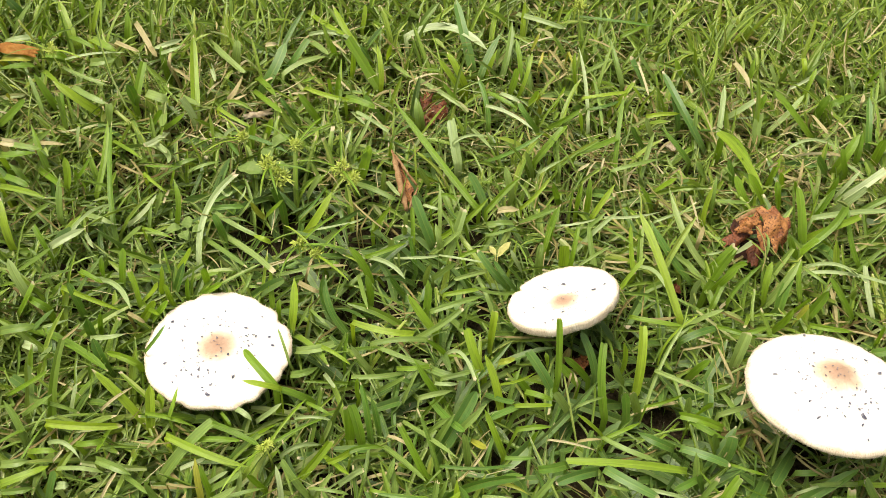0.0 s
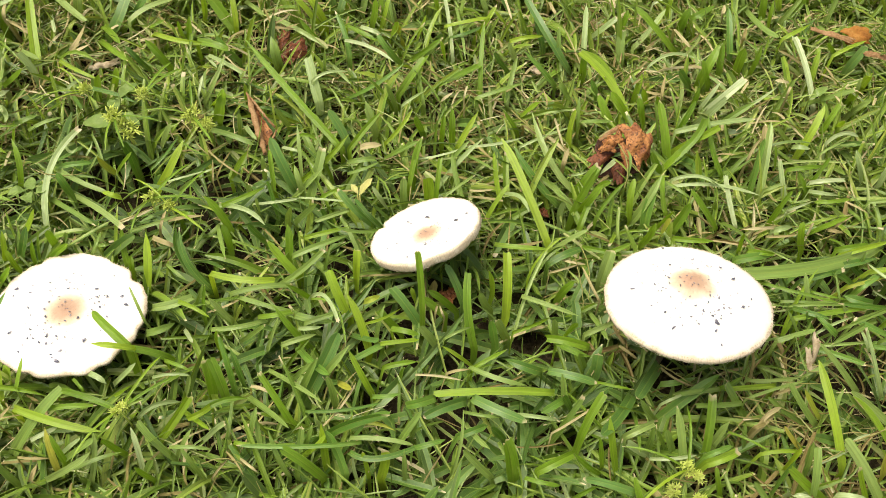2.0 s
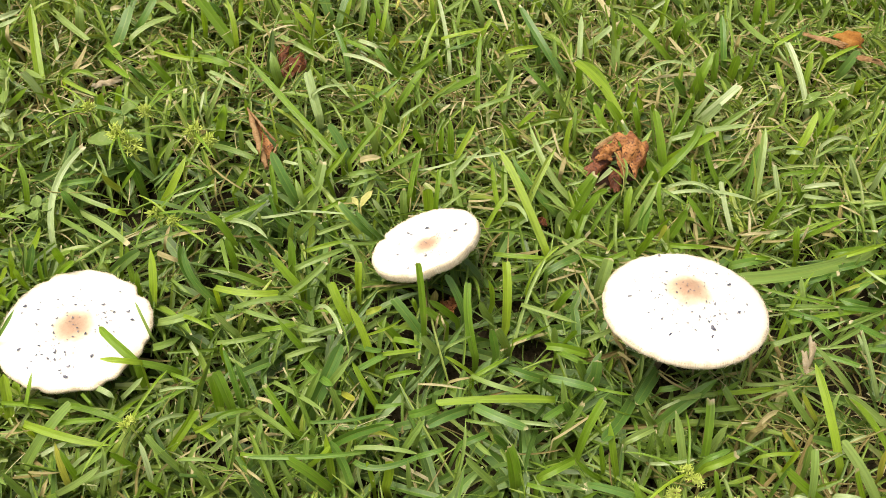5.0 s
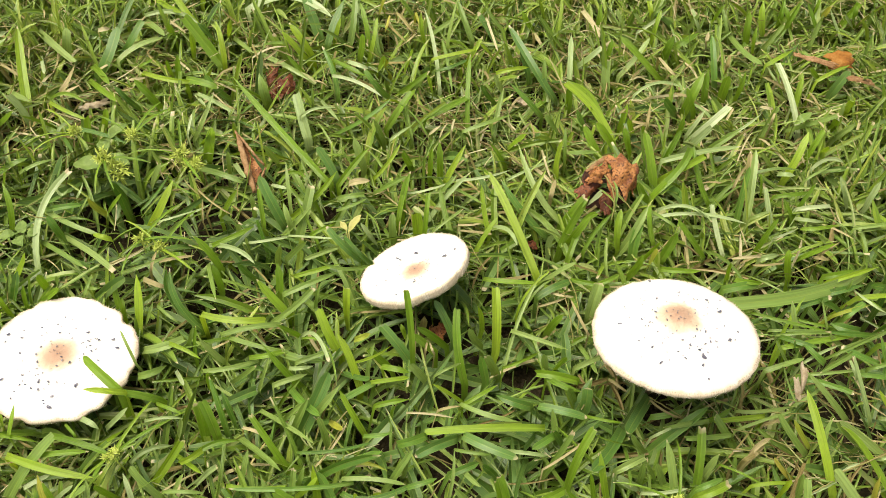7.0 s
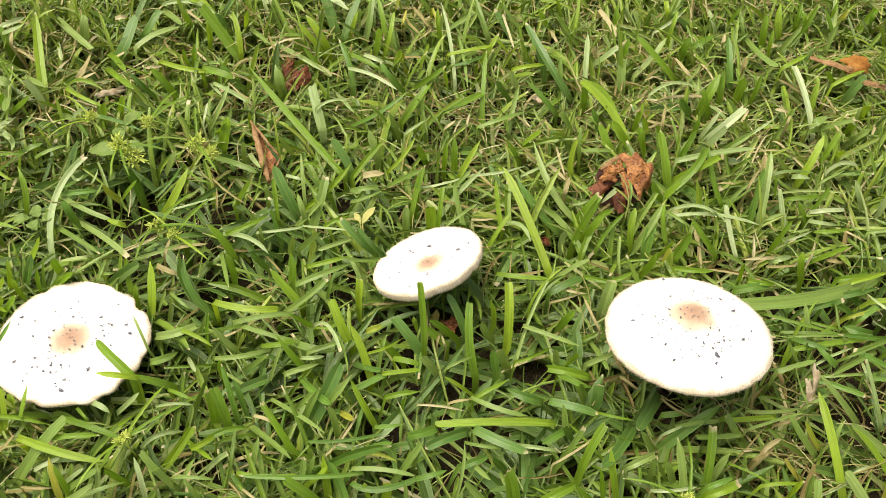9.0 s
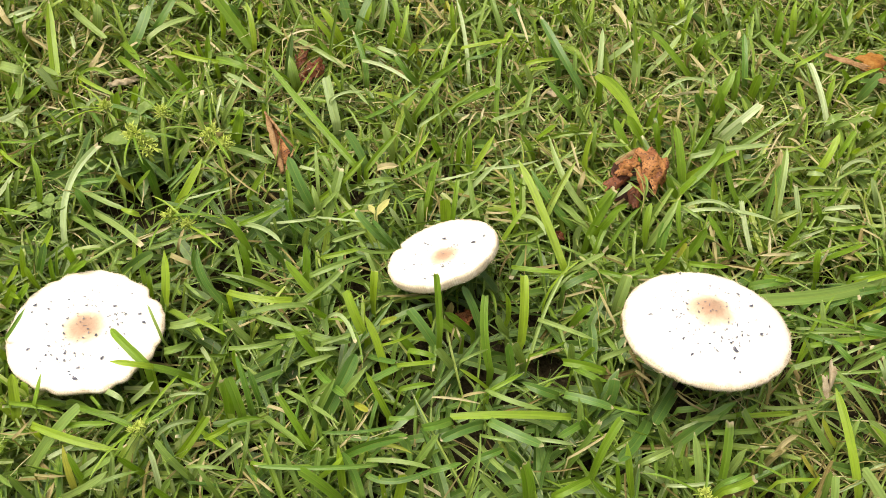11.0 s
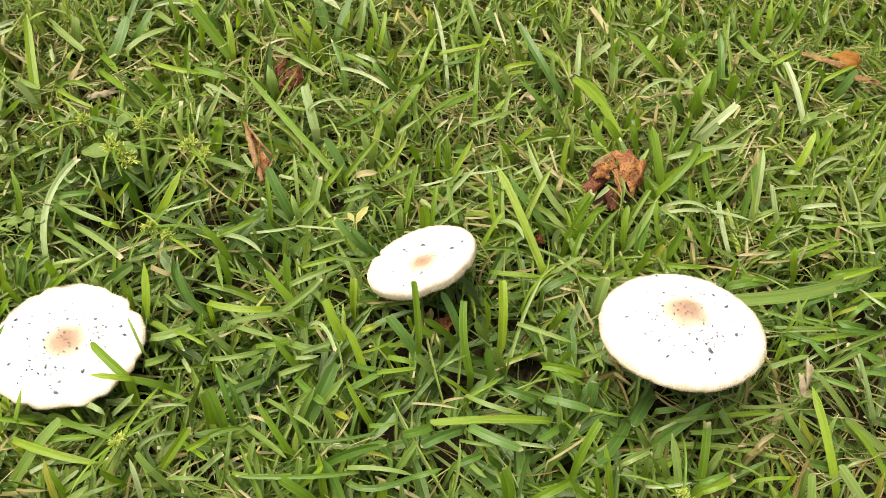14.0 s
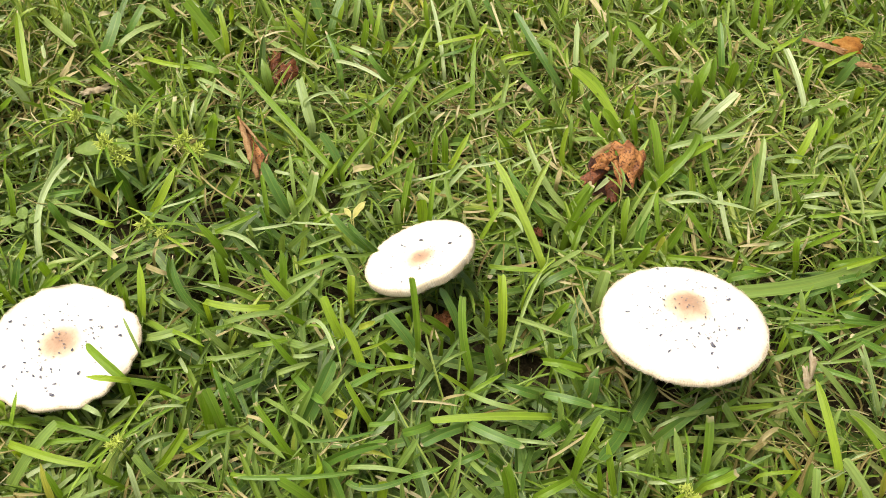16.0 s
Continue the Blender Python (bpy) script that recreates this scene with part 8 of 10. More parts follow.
blade(t, (0.018, 0.604, 0.034), (0.026, 0.602, 0.053), (0.031, 0.605, 0.064), 0.0027, mat_grey)
t = tuft(0.061, 0.602, "tuft of dull grey-green grass blades")
blade(t, (0.061, 0.602, 0.030), (0.044, 0.616, 0.050), (0.039, 0.637, 0.064), 0.0049, mat_deep)
blade(t, (0.052, 0.581, 0.034), (0.059, 0.580, 0.051), (0.063, 0.584, 0.062), 0.0026, mat_grey)
blade(t, (0.039, 0.580, 0.049), (0.056, 0.569, 0.055), (0.069, 0.562, 0.051), 0.0030, mat_light)
blade(t, (0.028, 0.616, 0.045), (0.039, 0.603, 0.051), (0.047, 0.598, 0.047), 0.0022, mat_grey)
blade(t, (0.064, 0.603, 0.050), (0.090, 0.592, 0.056), (0.113, 0.594, 0.052), 0.0052, mat_light, 0.8)
blade(t, (0.081, 0.583, 0.050), (0.104, 0.585, 0.056), (0.126, 0.589, 0.052), 0.0038, mat_grey, 0.8)
t = tuft(0.129, 0.609, "tuft of dull grey-green grass blades")
blade(t, (0.129, 0.609, 0.034), (0.117, 0.617, 0.047), (0.105, 0.628, 0.058), 0.0062, mat_light)
blade(t, (0.119, 0.628, 0.034), (0.121, 0.634, 0.049), (0.120, 0.642, 0.060), 0.0063, mat_light)
blade(t, (0.115, 0.603, 0.034), (0.133, 0.607, 0.048), (0.149, 0.616, 0.059), 0.0044, mat_grey, 0.8)
blade(t, (0.124, 0.620, 0.047), (0.145, 0.626, 0.053), (0.167, 0.639, 0.049), 0.0044, mat_grey)
blade(t, (0.087, 0.582, 0.048), (0.112, 0.569, 0.054), (0.134, 0.565, 0.050), 0.0034, mat_grey)
t = tuft(0.173, 0.603, "tuft of broad blunt light green grass blades")
blade(t, (0.173, 0.603, 0.034), (0.174, 0.605, 0.053), (0.175, 0.612, 0.064), 0.0056, mat_light, 0.8)
blade(t, (0.140, 0.588, 0.034), (0.133, 0.582, 0.053), (0.124, 0.581, 0.064), 0.0038, mat_light)
blade(t, (0.141, 0.578, 0.049), (0.160, 0.566, 0.055), (0.168, 0.535, 0.051), 0.0017, mat_light)
blade(t, (0.148, 0.611, 0.034), (0.151, 0.613, 0.051), (0.155, 0.619, 0.062), 0.0026, mat_grey)
t = tuft(0.255, 0.579, "tuft of broad blunt light green grass blades")
blade(t, (0.255, 0.579, 0.034), (0.249, 0.587, 0.052), (0.241, 0.598, 0.063), 0.0059, mat_blue, 0.4)
blade(t, (0.280, 0.624, 0.053), (0.300, 0.616, 0.059), (0.322, 0.617, 0.055), 0.0039, mat_light)
blade(t, (0.277, 0.589, 0.034), (0.276, 0.590, 0.050), (0.273, 0.593, 0.061), 0.0039, mat_light)
t = tuft(0.328, 0.631, "grass tuft with bleached dead blades among green")
blade(t, (0.328, 0.631, 0.034), (0.341, 0.633, 0.047), (0.354, 0.633, 0.058), 0.0036, mat_grey)
blade(t, (0.320, 0.608, 0.047), (0.334, 0.613, 0.053), (0.350, 0.622, 0.049), 0.0057, mat_deep)
blade(t, (0.349, 0.623, 0.049), (0.363, 0.614, 0.055), (0.379, 0.613, 0.051), 0.0036, mat_light)
blade(t, (0.327, 0.584, 0.034), (0.330, 0.581, 0.051), (0.336, 0.581, 0.062), 0.0056, mat_light)
blade(t, (0.331, 0.614, 0.046), (0.339, 0.606, 0.052), (0.350, 0.607, 0.048), 0.0018, mat_bleached)
blade(t, (0.320, 0.597, 0.051), (0.330, 0.596, 0.057), (0.343, 0.603, 0.053), 0.0017, mat_bleached)
t = tuft(0.367, 0.615, "tuft of broad blunt light green grass blades")
blade(t, (0.367, 0.615, 0.051), (0.376, 0.615, 0.057), (0.387, 0.623, 0.053), 0.0036, mat_light)
blade(t, (0.361, 0.594, 0.034), (0.364, 0.601, 0.049), (0.368, 0.610, 0.060), 0.0089, mat_grey, 0.8)
t = tuft(0.421, 0.628, "tuft of broad blunt light green grass blades")
blade(t, (0.421, 0.628, 0.052), (0.434, 0.621, 0.058), (0.452, 0.623, 0.054), 0.0041, mat_light)
t = tuft(0.511, 0.580, "grass tuft with bleached dead blades among green")
blade(t, (0.511, 0.580, 0.048), (0.524, 0.570, 0.054), (0.543, 0.568, 0.050), 0.0019, mat_light)
blade(t, (0.496, 0.630, 0.050), (0.506, 0.625, 0.056), (0.522, 0.630, 0.052), 0.0019, mat_bleached)
blade(t, (0.478, 0.627, 0.034), (0.474, 0.623, 0.052), (0.473, 0.623, 0.063), 0.0038, mat_light)
blade(t, (0.476, 0.614, 0.053), (0.484, 0.607, 0.059), (0.497, 0.608, 0.055), 0.0037, mat_light)
t = tuft(0.528, 0.578, "tuft of broad blunt light green grass blades")
blade(t, (0.528, 0.578, 0.034), (0.520, 0.576, 0.046), (0.512, 0.574, 0.057), 0.0047, mat_grey)
blade(t, (0.551, 0.619, 0.045), (0.562, 0.617, 0.051), (0.580, 0.623, 0.047), 0.0049, mat_light)
blade(t, (0.529, 0.627, 0.034), (0.523, 0.628, 0.052), (0.523, 0.634, 0.063), 0.0049, mat_light)
blade(t, (0.561, 0.591, 0.034), (0.547, 0.590, 0.048), (0.533, 0.588, 0.059), 0.0058, mat_deep)
blade(t, (0.571, 0.599, 0.034), (0.559, 0.598, 0.048), (0.548, 0.599, 0.059), 0.0059, mat_deep)
blade(t, (0.575, 0.601, 0.046), (0.578, 0.588, 0.052), (0.587, 0.584, 0.048), 0.0024, mat_light)
t = tuft(0.606, 0.607, "tuft of deep green broad grass blades")
blade(t, (0.606, 0.607, 0.030), (0.612, 0.626, 0.054), (0.622, 0.655, 0.068), 0.0064, mat_deep)
blade(t, (0.601, 0.610, 0.034), (0.600, 0.614, 0.048), (0.601, 0.621, 0.059), 0.0049, mat_deep)
blade(t, (0.620, 0.621, 0.034), (0.619, 0.618, 0.046), (0.618, 0.615, 0.057), 0.0065, mat_deep)
t = tuft(-0.204, 0.569, "tuft of dull grey-green grass blades")
blade(t, (-0.204, 0.569, 0.053), (-0.188, 0.569, 0.059), (-0.177, 0.574, 0.055), 0.0063, mat_grey)
t = tuft(-0.176, 0.556, "grass tuft with bleached dead blades among green")
blade(t, (-0.176, 0.556, 0.034), (-0.165, 0.554, 0.048), (-0.155, 0.554, 0.059), 0.0038, mat_silver)
blade(t, (-0.186, 0.564, 0.046), (-0.176, 0.558, 0.052), (-0.171, 0.557, 0.048), 0.0057, mat_silver)
blade(t, (-0.174, 0.577, 0.051), (-0.161, 0.577, 0.057), (-0.155, 0.585, 0.053), 0.0024, mat_silver)
blade(t, (-0.154, 0.566, 0.052), (-0.146, 0.569, 0.058), (-0.144, 0.580, 0.054), 0.0019, mat_bleached)
blade(t, (-0.188, 0.524, 0.034), (-0.165, 0.525, 0.052), (-0.147, 0.532, 0.063), 0.0032, mat_light)
t = tuft(-0.084, 0.555, "grass tuft with long silvery arching blades")
blade(t, (-0.084, 0.555, 0.060), (-0.074, 0.560, 0.072), (-0.069, 0.570, 0.076), 0.0026, mat_deep)
blade(t, (-0.134, 0.570, 0.051), (-0.117, 0.568, 0.057), (-0.107, 0.575, 0.053), 0.0037, mat_silver)
blade(t, (-0.118, 0.552, 0.034), (-0.122, 0.556, 0.050), (-0.126, 0.563, 0.061), 0.0069, mat_deep)
blade(t, (-0.090, 0.551, 0.047), (-0.101, 0.553, 0.053), (-0.118, 0.559, 0.049), 0.0055, mat_light)
t = tuft(0.024, 0.575, "tuft of dull grey-green grass blades")
blade(t, (0.024, 0.575, 0.046), (0.041, 0.574, 0.052), (0.053, 0.583, 0.048), 0.0060, mat_grey, 0.8)
blade(t, (0.025, 0.551, 0.049), (0.037, 0.550, 0.055), (0.045, 0.558, 0.051), 0.0051, mat_grey)
t = tuft(0.047, 0.564, "grass tuft with long silvery arching blades")
blade(t, (0.047, 0.564, 0.034), (0.055, 0.549, 0.048), (0.062, 0.536, 0.059), 0.0030, mat_silver)
blade(t, (0.070, 0.555, 0.046), (0.091, 0.553, 0.052), (0.110, 0.561, 0.048), 0.0033, mat_grey, 0.8)
blade(t, (0.077, 0.543, 0.034), (0.076, 0.544, 0.047), (0.077, 0.547, 0.058), 0.0034, mat_light)
blade(t, (0.062, 0.570, 0.034), (0.062, 0.577, 0.048), (0.064, 0.586, 0.059), 0.0026, mat_light)
blade(t, (0.082, 0.570, 0.034), (0.074, 0.572, 0.047), (0.067, 0.576, 0.058), 0.0043, mat_grey)
blade(t, (0.041, 0.529, 0.048), (0.053, 0.521, 0.054), (0.063, 0.518, 0.050), 0.0025, mat_light)
t = tuft(0.125, 0.568, "grass tuft with long silvery arching blades")
blade(t, (0.125, 0.568, 0.047), (0.142, 0.558, 0.053), (0.159, 0.558, 0.049), 0.0054, mat_grey)
blade(t, (0.089, 0.551, 0.034), (0.102, 0.548, 0.051), (0.112, 0.548, 0.062), 0.0033, mat_grey)
blade(t, (0.110, 0.543, 0.034), (0.115, 0.549, 0.048), (0.120, 0.556, 0.059), 0.0025, mat_grey)
blade(t, (0.133, 0.552, 0.050), (0.143, 0.548, 0.056), (0.151, 0.552, 0.052), 0.0029, mat_silver)
blade(t, (0.111, 0.530, 0.030), (0.135, 0.506, 0.049), (0.155, 0.485, 0.063), 0.0032, mat_grey)
blade(t, (0.131, 0.547, 0.034), (0.144, 0.525, 0.048), (0.158, 0.508, 0.059), 0.0049, mat_deep)
t = tuft(0.169, 0.569, "tuft of broad blunt light green grass blades")
blade(t, (0.169, 0.569, 0.034), (0.161, 0.580, 0.051), (0.154, 0.595, 0.062), 0.0068, mat_light, 0.8)
blade(t, (0.184, 0.542, 0.030), (0.178, 0.556, 0.050), (0.169, 0.571, 0.064), 0.0058, mat_light)
blade(t, (0.143, 0.545, 0.030), (0.129, 0.550, 0.053), (0.117, 0.561, 0.067), 0.0050, mat_light)
blade(t, (0.189, 0.547, 0.034), (0.191, 0.554, 0.050), (0.196, 0.564, 0.061), 0.0033, mat_grey)
blade(t, (0.182, 0.553, 0.053), (0.196, 0.554, 0.059), (0.208, 0.565, 0.055), 0.0020, mat_light)
blade(t, (0.191, 0.536, 0.052), (0.205, 0.534, 0.058), (0.220, 0.538, 0.054), 0.0032, mat_light)
t = tuft(0.153, 0.543, "tuft of green grass with a yellowed blade")
blade(t, (0.153, 0.543, 0.034), (0.161, 0.539, 0.052), (0.168, 0.538, 0.063), 0.0049, mat_silver)
blade(t, (0.180, 0.575, 0.049), (0.186, 0.573, 0.055), (0.192, 0.579, 0.051), 0.0046, mat_yellow)
t = tuft(0.223, 0.559, "grass tuft with bleached dead blades among green")
blade(t, (0.223, 0.559, 0.034), (0.213, 0.566, 0.052), (0.201, 0.577, 0.063), 0.0071, mat_blue, 0.8)
blade(t, (0.200, 0.549, 0.052), (0.210, 0.543, 0.058), (0.220, 0.542, 0.054), 0.0040, mat_light)
blade(t, (0.235, 0.542, 0.034), (0.228, 0.542, 0.050), (0.221, 0.544, 0.061), 0.0057, mat_grey, 0.8)
blade(t, (0.232, 0.560, 0.048), (0.233, 0.563, 0.054), (0.235, 0.572, 0.050), 0.0017, mat_bleached)
blade(t, (0.239, 0.559, 0.050), (0.237, 0.560, 0.056), (0.236, 0.569, 0.052), 0.0017, mat_bleached)
blade(t, (0.238, 0.542, 0.047), (0.247, 0.544, 0.053), (0.258, 0.551, 0.049), 0.0020, mat_grey)
t = tuft(0.261, 0.544, "tuft of broad blunt light green grass blades")
blade(t, (0.261, 0.544, 0.030), (0.256, 0.562, 0.054), (0.257, 0.586, 0.068), 0.0058, mat_light, 0.8)
blade(t, (0.286, 0.570, 0.030), (0.287, 0.584, 0.055), (0.287, 0.604, 0.069), 0.0064, mat_light, 0.8)
blade(t, (0.249, 0.574, 0.034), (0.238, 0.572, 0.054), (0.227, 0.573, 0.065), 0.0050, mat_light)
blade(t, (0.291, 0.554, 0.030), (0.304, 0.586, 0.051), (0.323, 0.617, 0.065), 0.0026, mat_grey)
blade(t, (0.297, 0.577, 0.050), (0.316, 0.564, 0.056), (0.337, 0.557, 0.052), 0.0034, mat_grey)
blade(t, (0.276, 0.542, 0.034), (0.274, 0.545, 0.048), (0.272, 0.550, 0.059), 0.0058, mat_deep)
t = tuft(0.285, 0.549, "tuft of broad blunt light green grass blades")
blade(t, (0.285, 0.549, 0.034), (0.280, 0.546, 0.052), (0.276, 0.547, 0.063), 0.0058, mat_grey, 0.8)
blade(t, (0.288, 0.545, 0.050), (0.301, 0.546, 0.056), (0.316, 0.556, 0.052), 0.0025, mat_light)
blade(t, (0.275, 0.574, 0.034), (0.269, 0.571, 0.050), (0.265, 0.573, 0.061), 0.0055, mat_grey)
blade(t, (0.259, 0.526, 0.034), (0.248, 0.524, 0.053), (0.236, 0.526, 0.064), 0.0032, mat_light)
t = tuft(0.354, 0.569, "grass tuft with bleached dead blades among green")
blade(t, (0.354, 0.569, 0.053), (0.348, 0.581, 0.059), (0.345, 0.600, 0.055), 0.0021, mat_bleached)
blade(t, (0.349, 0.573, 0.034), (0.352, 0.552, 0.047), (0.354, 0.532, 0.058), 0.0034, mat_grey)
blade(t, (0.340, 0.543, 0.048), (0.354, 0.546, 0.054), (0.370, 0.555, 0.050), 0.0038, mat_grey)
blade(t, (0.341, 0.530, 0.052), (0.324, 0.532, 0.058), (0.310, 0.537, 0.054), 0.0057, mat_light, 0.8)
blade(t, (0.321, 0.549, 0.034), (0.319, 0.548, 0.049), (0.318, 0.549, 0.060), 0.0050, mat_grey)
blade(t, (0.327, 0.549, 0.034), (0.329, 0.544, 0.053), (0.333, 0.543, 0.064), 0.0042, mat_light)
t = tuft(0.318, 0.534, "tuft of broad blunt light green grass blades")
blade(t, (0.318, 0.534, 0.053), (0.328, 0.523, 0.059), (0.341, 0.520, 0.055), 0.0041, mat_light)
t = tuft(0.364, 0.534, "grass tuft with bleached dead blades among green")
blade(t, (0.364, 0.534, 0.047), (0.368, 0.525, 0.053), (0.375, 0.521, 0.049), 0.0021, mat_bleached)
blade(t, (0.395, 0.526, 0.034), (0.378, 0.501, 0.053), (0.365, 0.482, 0.064), 0.0082, mat_blue, 0.4)
t = tuft(0.493, 0.550, "grass tuft with long silvery arching blades")
blade(t, (0.493, 0.550, 0.030), (0.503, 0.568, 0.051), (0.520, 0.587, 0.065), 0.0028, mat_light)
blade(t, (0.505, 0.543, 0.034), (0.496, 0.547, 0.049), (0.489, 0.553, 0.060), 0.0032, mat_grey)
blade(t, (0.517, 0.547, 0.034), (0.508, 0.549, 0.048), (0.503, 0.553, 0.059), 0.0037, mat_deep)
blade(t, (0.493, 0.571, 0.045), (0.514, 0.566, 0.051), (0.540, 0.567, 0.047), 0.0023, mat_grey)
blade(t, (0.509, 0.540, 0.047), (0.523, 0.545, 0.053), (0.543, 0.554, 0.049), 0.0023, mat_silver)
blade(t, (0.506, 0.529, 0.050), (0.523, 0.526, 0.056), (0.546, 0.530, 0.052), 0.0023, mat_grey)
t = tuft(0.534, 0.565, "grass tuft with long silvery arching blades")
blade(t, (0.534, 0.565, 0.053), (0.533, 0.575, 0.059), (0.538, 0.591, 0.055), 0.0023, mat_grey)
blade(t, (0.553, 0.557, 0.034), (0.539, 0.555, 0.050), (0.530, 0.556, 0.061), 0.0042, mat_grey)
blade(t, (0.543, 0.523, 0.050), (0.540, 0.529, 0.056), (0.542, 0.540, 0.052), 0.0023, mat_silver)
blade(t, (0.541, 0.549, 0.051), (0.562, 0.553, 0.057), (0.589, 0.565, 0.053), 0.0032, mat_grey)
blade(t, (0.572, 0.568, 0.034), (0.576, 0.565, 0.051), (0.584, 0.567, 0.062), 0.0060, mat_deep)
blade(t, (0.570, 0.552, 0.047), (0.585, 0.549, 0.053), (0.604, 0.548, 0.049), 0.0042, mat_light)
t = tuft(0.551, 0.533, "tuft of deep green broad grass blades")
blade(t, (0.551, 0.533, 0.045), (0.564, 0.526, 0.051), (0.581, 0.521, 0.047), 0.0040, mat_deep)
t = tuft(0.583, 0.549, "grass tuft with bleached dead blades among green")
blade(t, (0.583, 0.549, 0.046), (0.586, 0.539, 0.052), (0.598, 0.536, 0.048), 0.0018, mat_bleached)
blade(t, (0.586, 0.533, 0.034), (0.582, 0.509, 0.050), (0.583, 0.491, 0.061), 0.0027, mat_grey)
t = tuft(-0.140, 0.495, "tuft of dull grey-green grass blades")
blade(t, (-0.140, 0.495, 0.052), (-0.109, 0.491, 0.058), (-0.083, 0.496, 0.054), 0.0057, mat_light)
blade(t, (-0.156, 0.486, 0.034), (-0.161, 0.495, 0.050), (-0.171, 0.505, 0.061), 0.0064, mat_grey)
blade(t, (-0.169, 0.509, 0.034), (-0.152, 0.509, 0.051), (-0.138, 0.512, 0.062), 0.0041, mat_grey)
blade(t, (-0.159, 0.516, 0.045), (-0.137, 0.510, 0.051), (-0.120, 0.507, 0.047), 0.0032, mat_grey)
blade(t, (-0.156, 0.488, 0.034), (-0.146, 0.495, 0.050), (-0.137, 0.503, 0.061), 0.0041, mat_grey)
blade(t, (-0.147, 0.475, 0.045), (-0.133, 0.474, 0.051), (-0.125, 0.476, 0.047), 0.0040, mat_light)
t = tuft(-0.106, 0.511, "grass tuft with bleached dead blades among green")
blade(t, (-0.106, 0.511, 0.047), (-0.096, 0.519, 0.053), (-0.088, 0.531, 0.049), 0.0022, mat_bleached)
blade(t, (-0.132, 0.509, 0.034), (-0.128, 0.515, 0.049), (-0.125, 0.524, 0.060), 0.0032, mat_silver)
blade(t, (-0.114, 0.482, 0.049), (-0.101, 0.480, 0.055), (-0.095, 0.485, 0.051), 0.0039, mat_light, 0.8)
blade(t, (-0.118, 0.478, 0.051), (-0.110, 0.481, 0.057), (-0.108, 0.490, 0.053), 0.0017, mat_bleached)
blade(t, (-0.100, 0.504, 0.034), (-0.096, 0.486, 0.049), (-0.092, 0.471, 0.060), 0.0035, mat_light)
blade(t, (-0.134, 0.481, 0.048), (-0.119, 0.479, 0.054), (-0.106, 0.470, 0.050), 0.0031, mat_silver)
t = tuft(-0.097, 0.472, "tuft of dull grey-green grass blades")
blade(t, (-0.097, 0.472, 0.047), (-0.080, 0.465, 0.053), (-0.068, 0.462, 0.049), 0.0055, mat_grey)
t = tuft(-0.071, 0.506, "tuft of green grass with a yellowed blade")
blade(t, (-0.071, 0.506, 0.034), (-0.071, 0.516, 0.048), (-0.072, 0.527, 0.059), 0.0066, mat_light)
blade(t, (-0.052, 0.504, 0.056), (-0.049, 0.512, 0.064), (-0.048, 0.522, 0.068), 0.0034, mat_light)
blade(t, (-0.073, 0.510, 0.049), (-0.051, 0.504, 0.055), (-0.033, 0.501, 0.051), 0.0030, mat_light)
blade(t, (-0.054, 0.468, 0.030), (-0.037, 0.483, 0.051), (-0.018, 0.498, 0.065), 0.0075, mat_grey, 0.8)
blade(t, (-0.052, 0.492, 0.052), (-0.018, 0.477, 0.058), (0.011, 0.472, 0.054), 0.0053, mat_light)
blade(t, (-0.029, 0.509, 0.045), (-0.005, 0.499, 0.051), (0.015, 0.492, 0.047), 0.0042, mat_light)
t = tuft(-0.034, 0.490, "grass tuft with bleached dead blades among green")
blade(t, (-0.034, 0.490, 0.052), (-0.013, 0.489, 0.058), (0.004, 0.491, 0.054), 0.0037, mat_light)
blade(t, (-0.065, 0.485, 0.045), (-0.058, 0.488, 0.051), (-0.056, 0.498, 0.047), 0.0021, mat_bleached)
blade(t, (-0.035, 0.468, 0.051), (-0.025, 0.470, 0.057), (-0.019, 0.476, 0.053), 0.0029, mat_silver)
blade(t, (-0.078, 0.512, 0.030), (-0.094, 0.521, 0.052), (-0.115, 0.533, 0.066), 0.0058, mat_light)
blade(t, (-0.081, 0.469, 0.034), (-0.062, 0.455, 0.051), (-0.047, 0.443, 0.062), 0.0033, mat_grey)
t = tuft(0.015, 0.504, "grass tuft with long silvery arching blades")
blade(t, (0.015, 0.504, 0.034), (0.015, 0.484, 0.054), (0.015, 0.468, 0.065), 0.0053, mat_light, 0.8)
blade(t, (-0.001, 0.502, 0.034), (0.013, 0.503, 0.047), (0.026, 0.504, 0.058), 0.0025, mat_light)
blade(t, (0.004, 0.518, 0.034), (0.017, 0.516, 0.052), (0.027, 0.518, 0.063), 0.0038, mat_silver)
blade(t, (-0.012, 0.520, 0.049), (-0.001, 0.513, 0.055), (0.006, 0.509, 0.051), 0.0038, mat_silver)
blade(t, (-0.018, 0.514, 0.051), (-0.010, 0.505, 0.057), (-0.007, 0.502, 0.053), 0.0021, mat_light)
t = tuft(0.043, 0.473, "grass tuft with long silvery arching blades")
blade(t, (0.043, 0.473, 0.034), (0.055, 0.482, 0.047), (0.066, 0.494, 0.058), 0.0056, mat_light, 0.8)
blade(t, (0.032, 0.483, 0.051), (0.044, 0.489, 0.057), (0.059, 0.493, 0.053), 0.0032, mat_silver)
blade(t, (0.080, 0.491, 0.051), (0.074, 0.482, 0.057), (0.065, 0.480, 0.053), 0.0039, mat_light, 0.8)
blade(t, (0.055, 0.497, 0.034), (0.070, 0.481, 0.050), (0.083, 0.468, 0.061), 0.0036, mat_light)
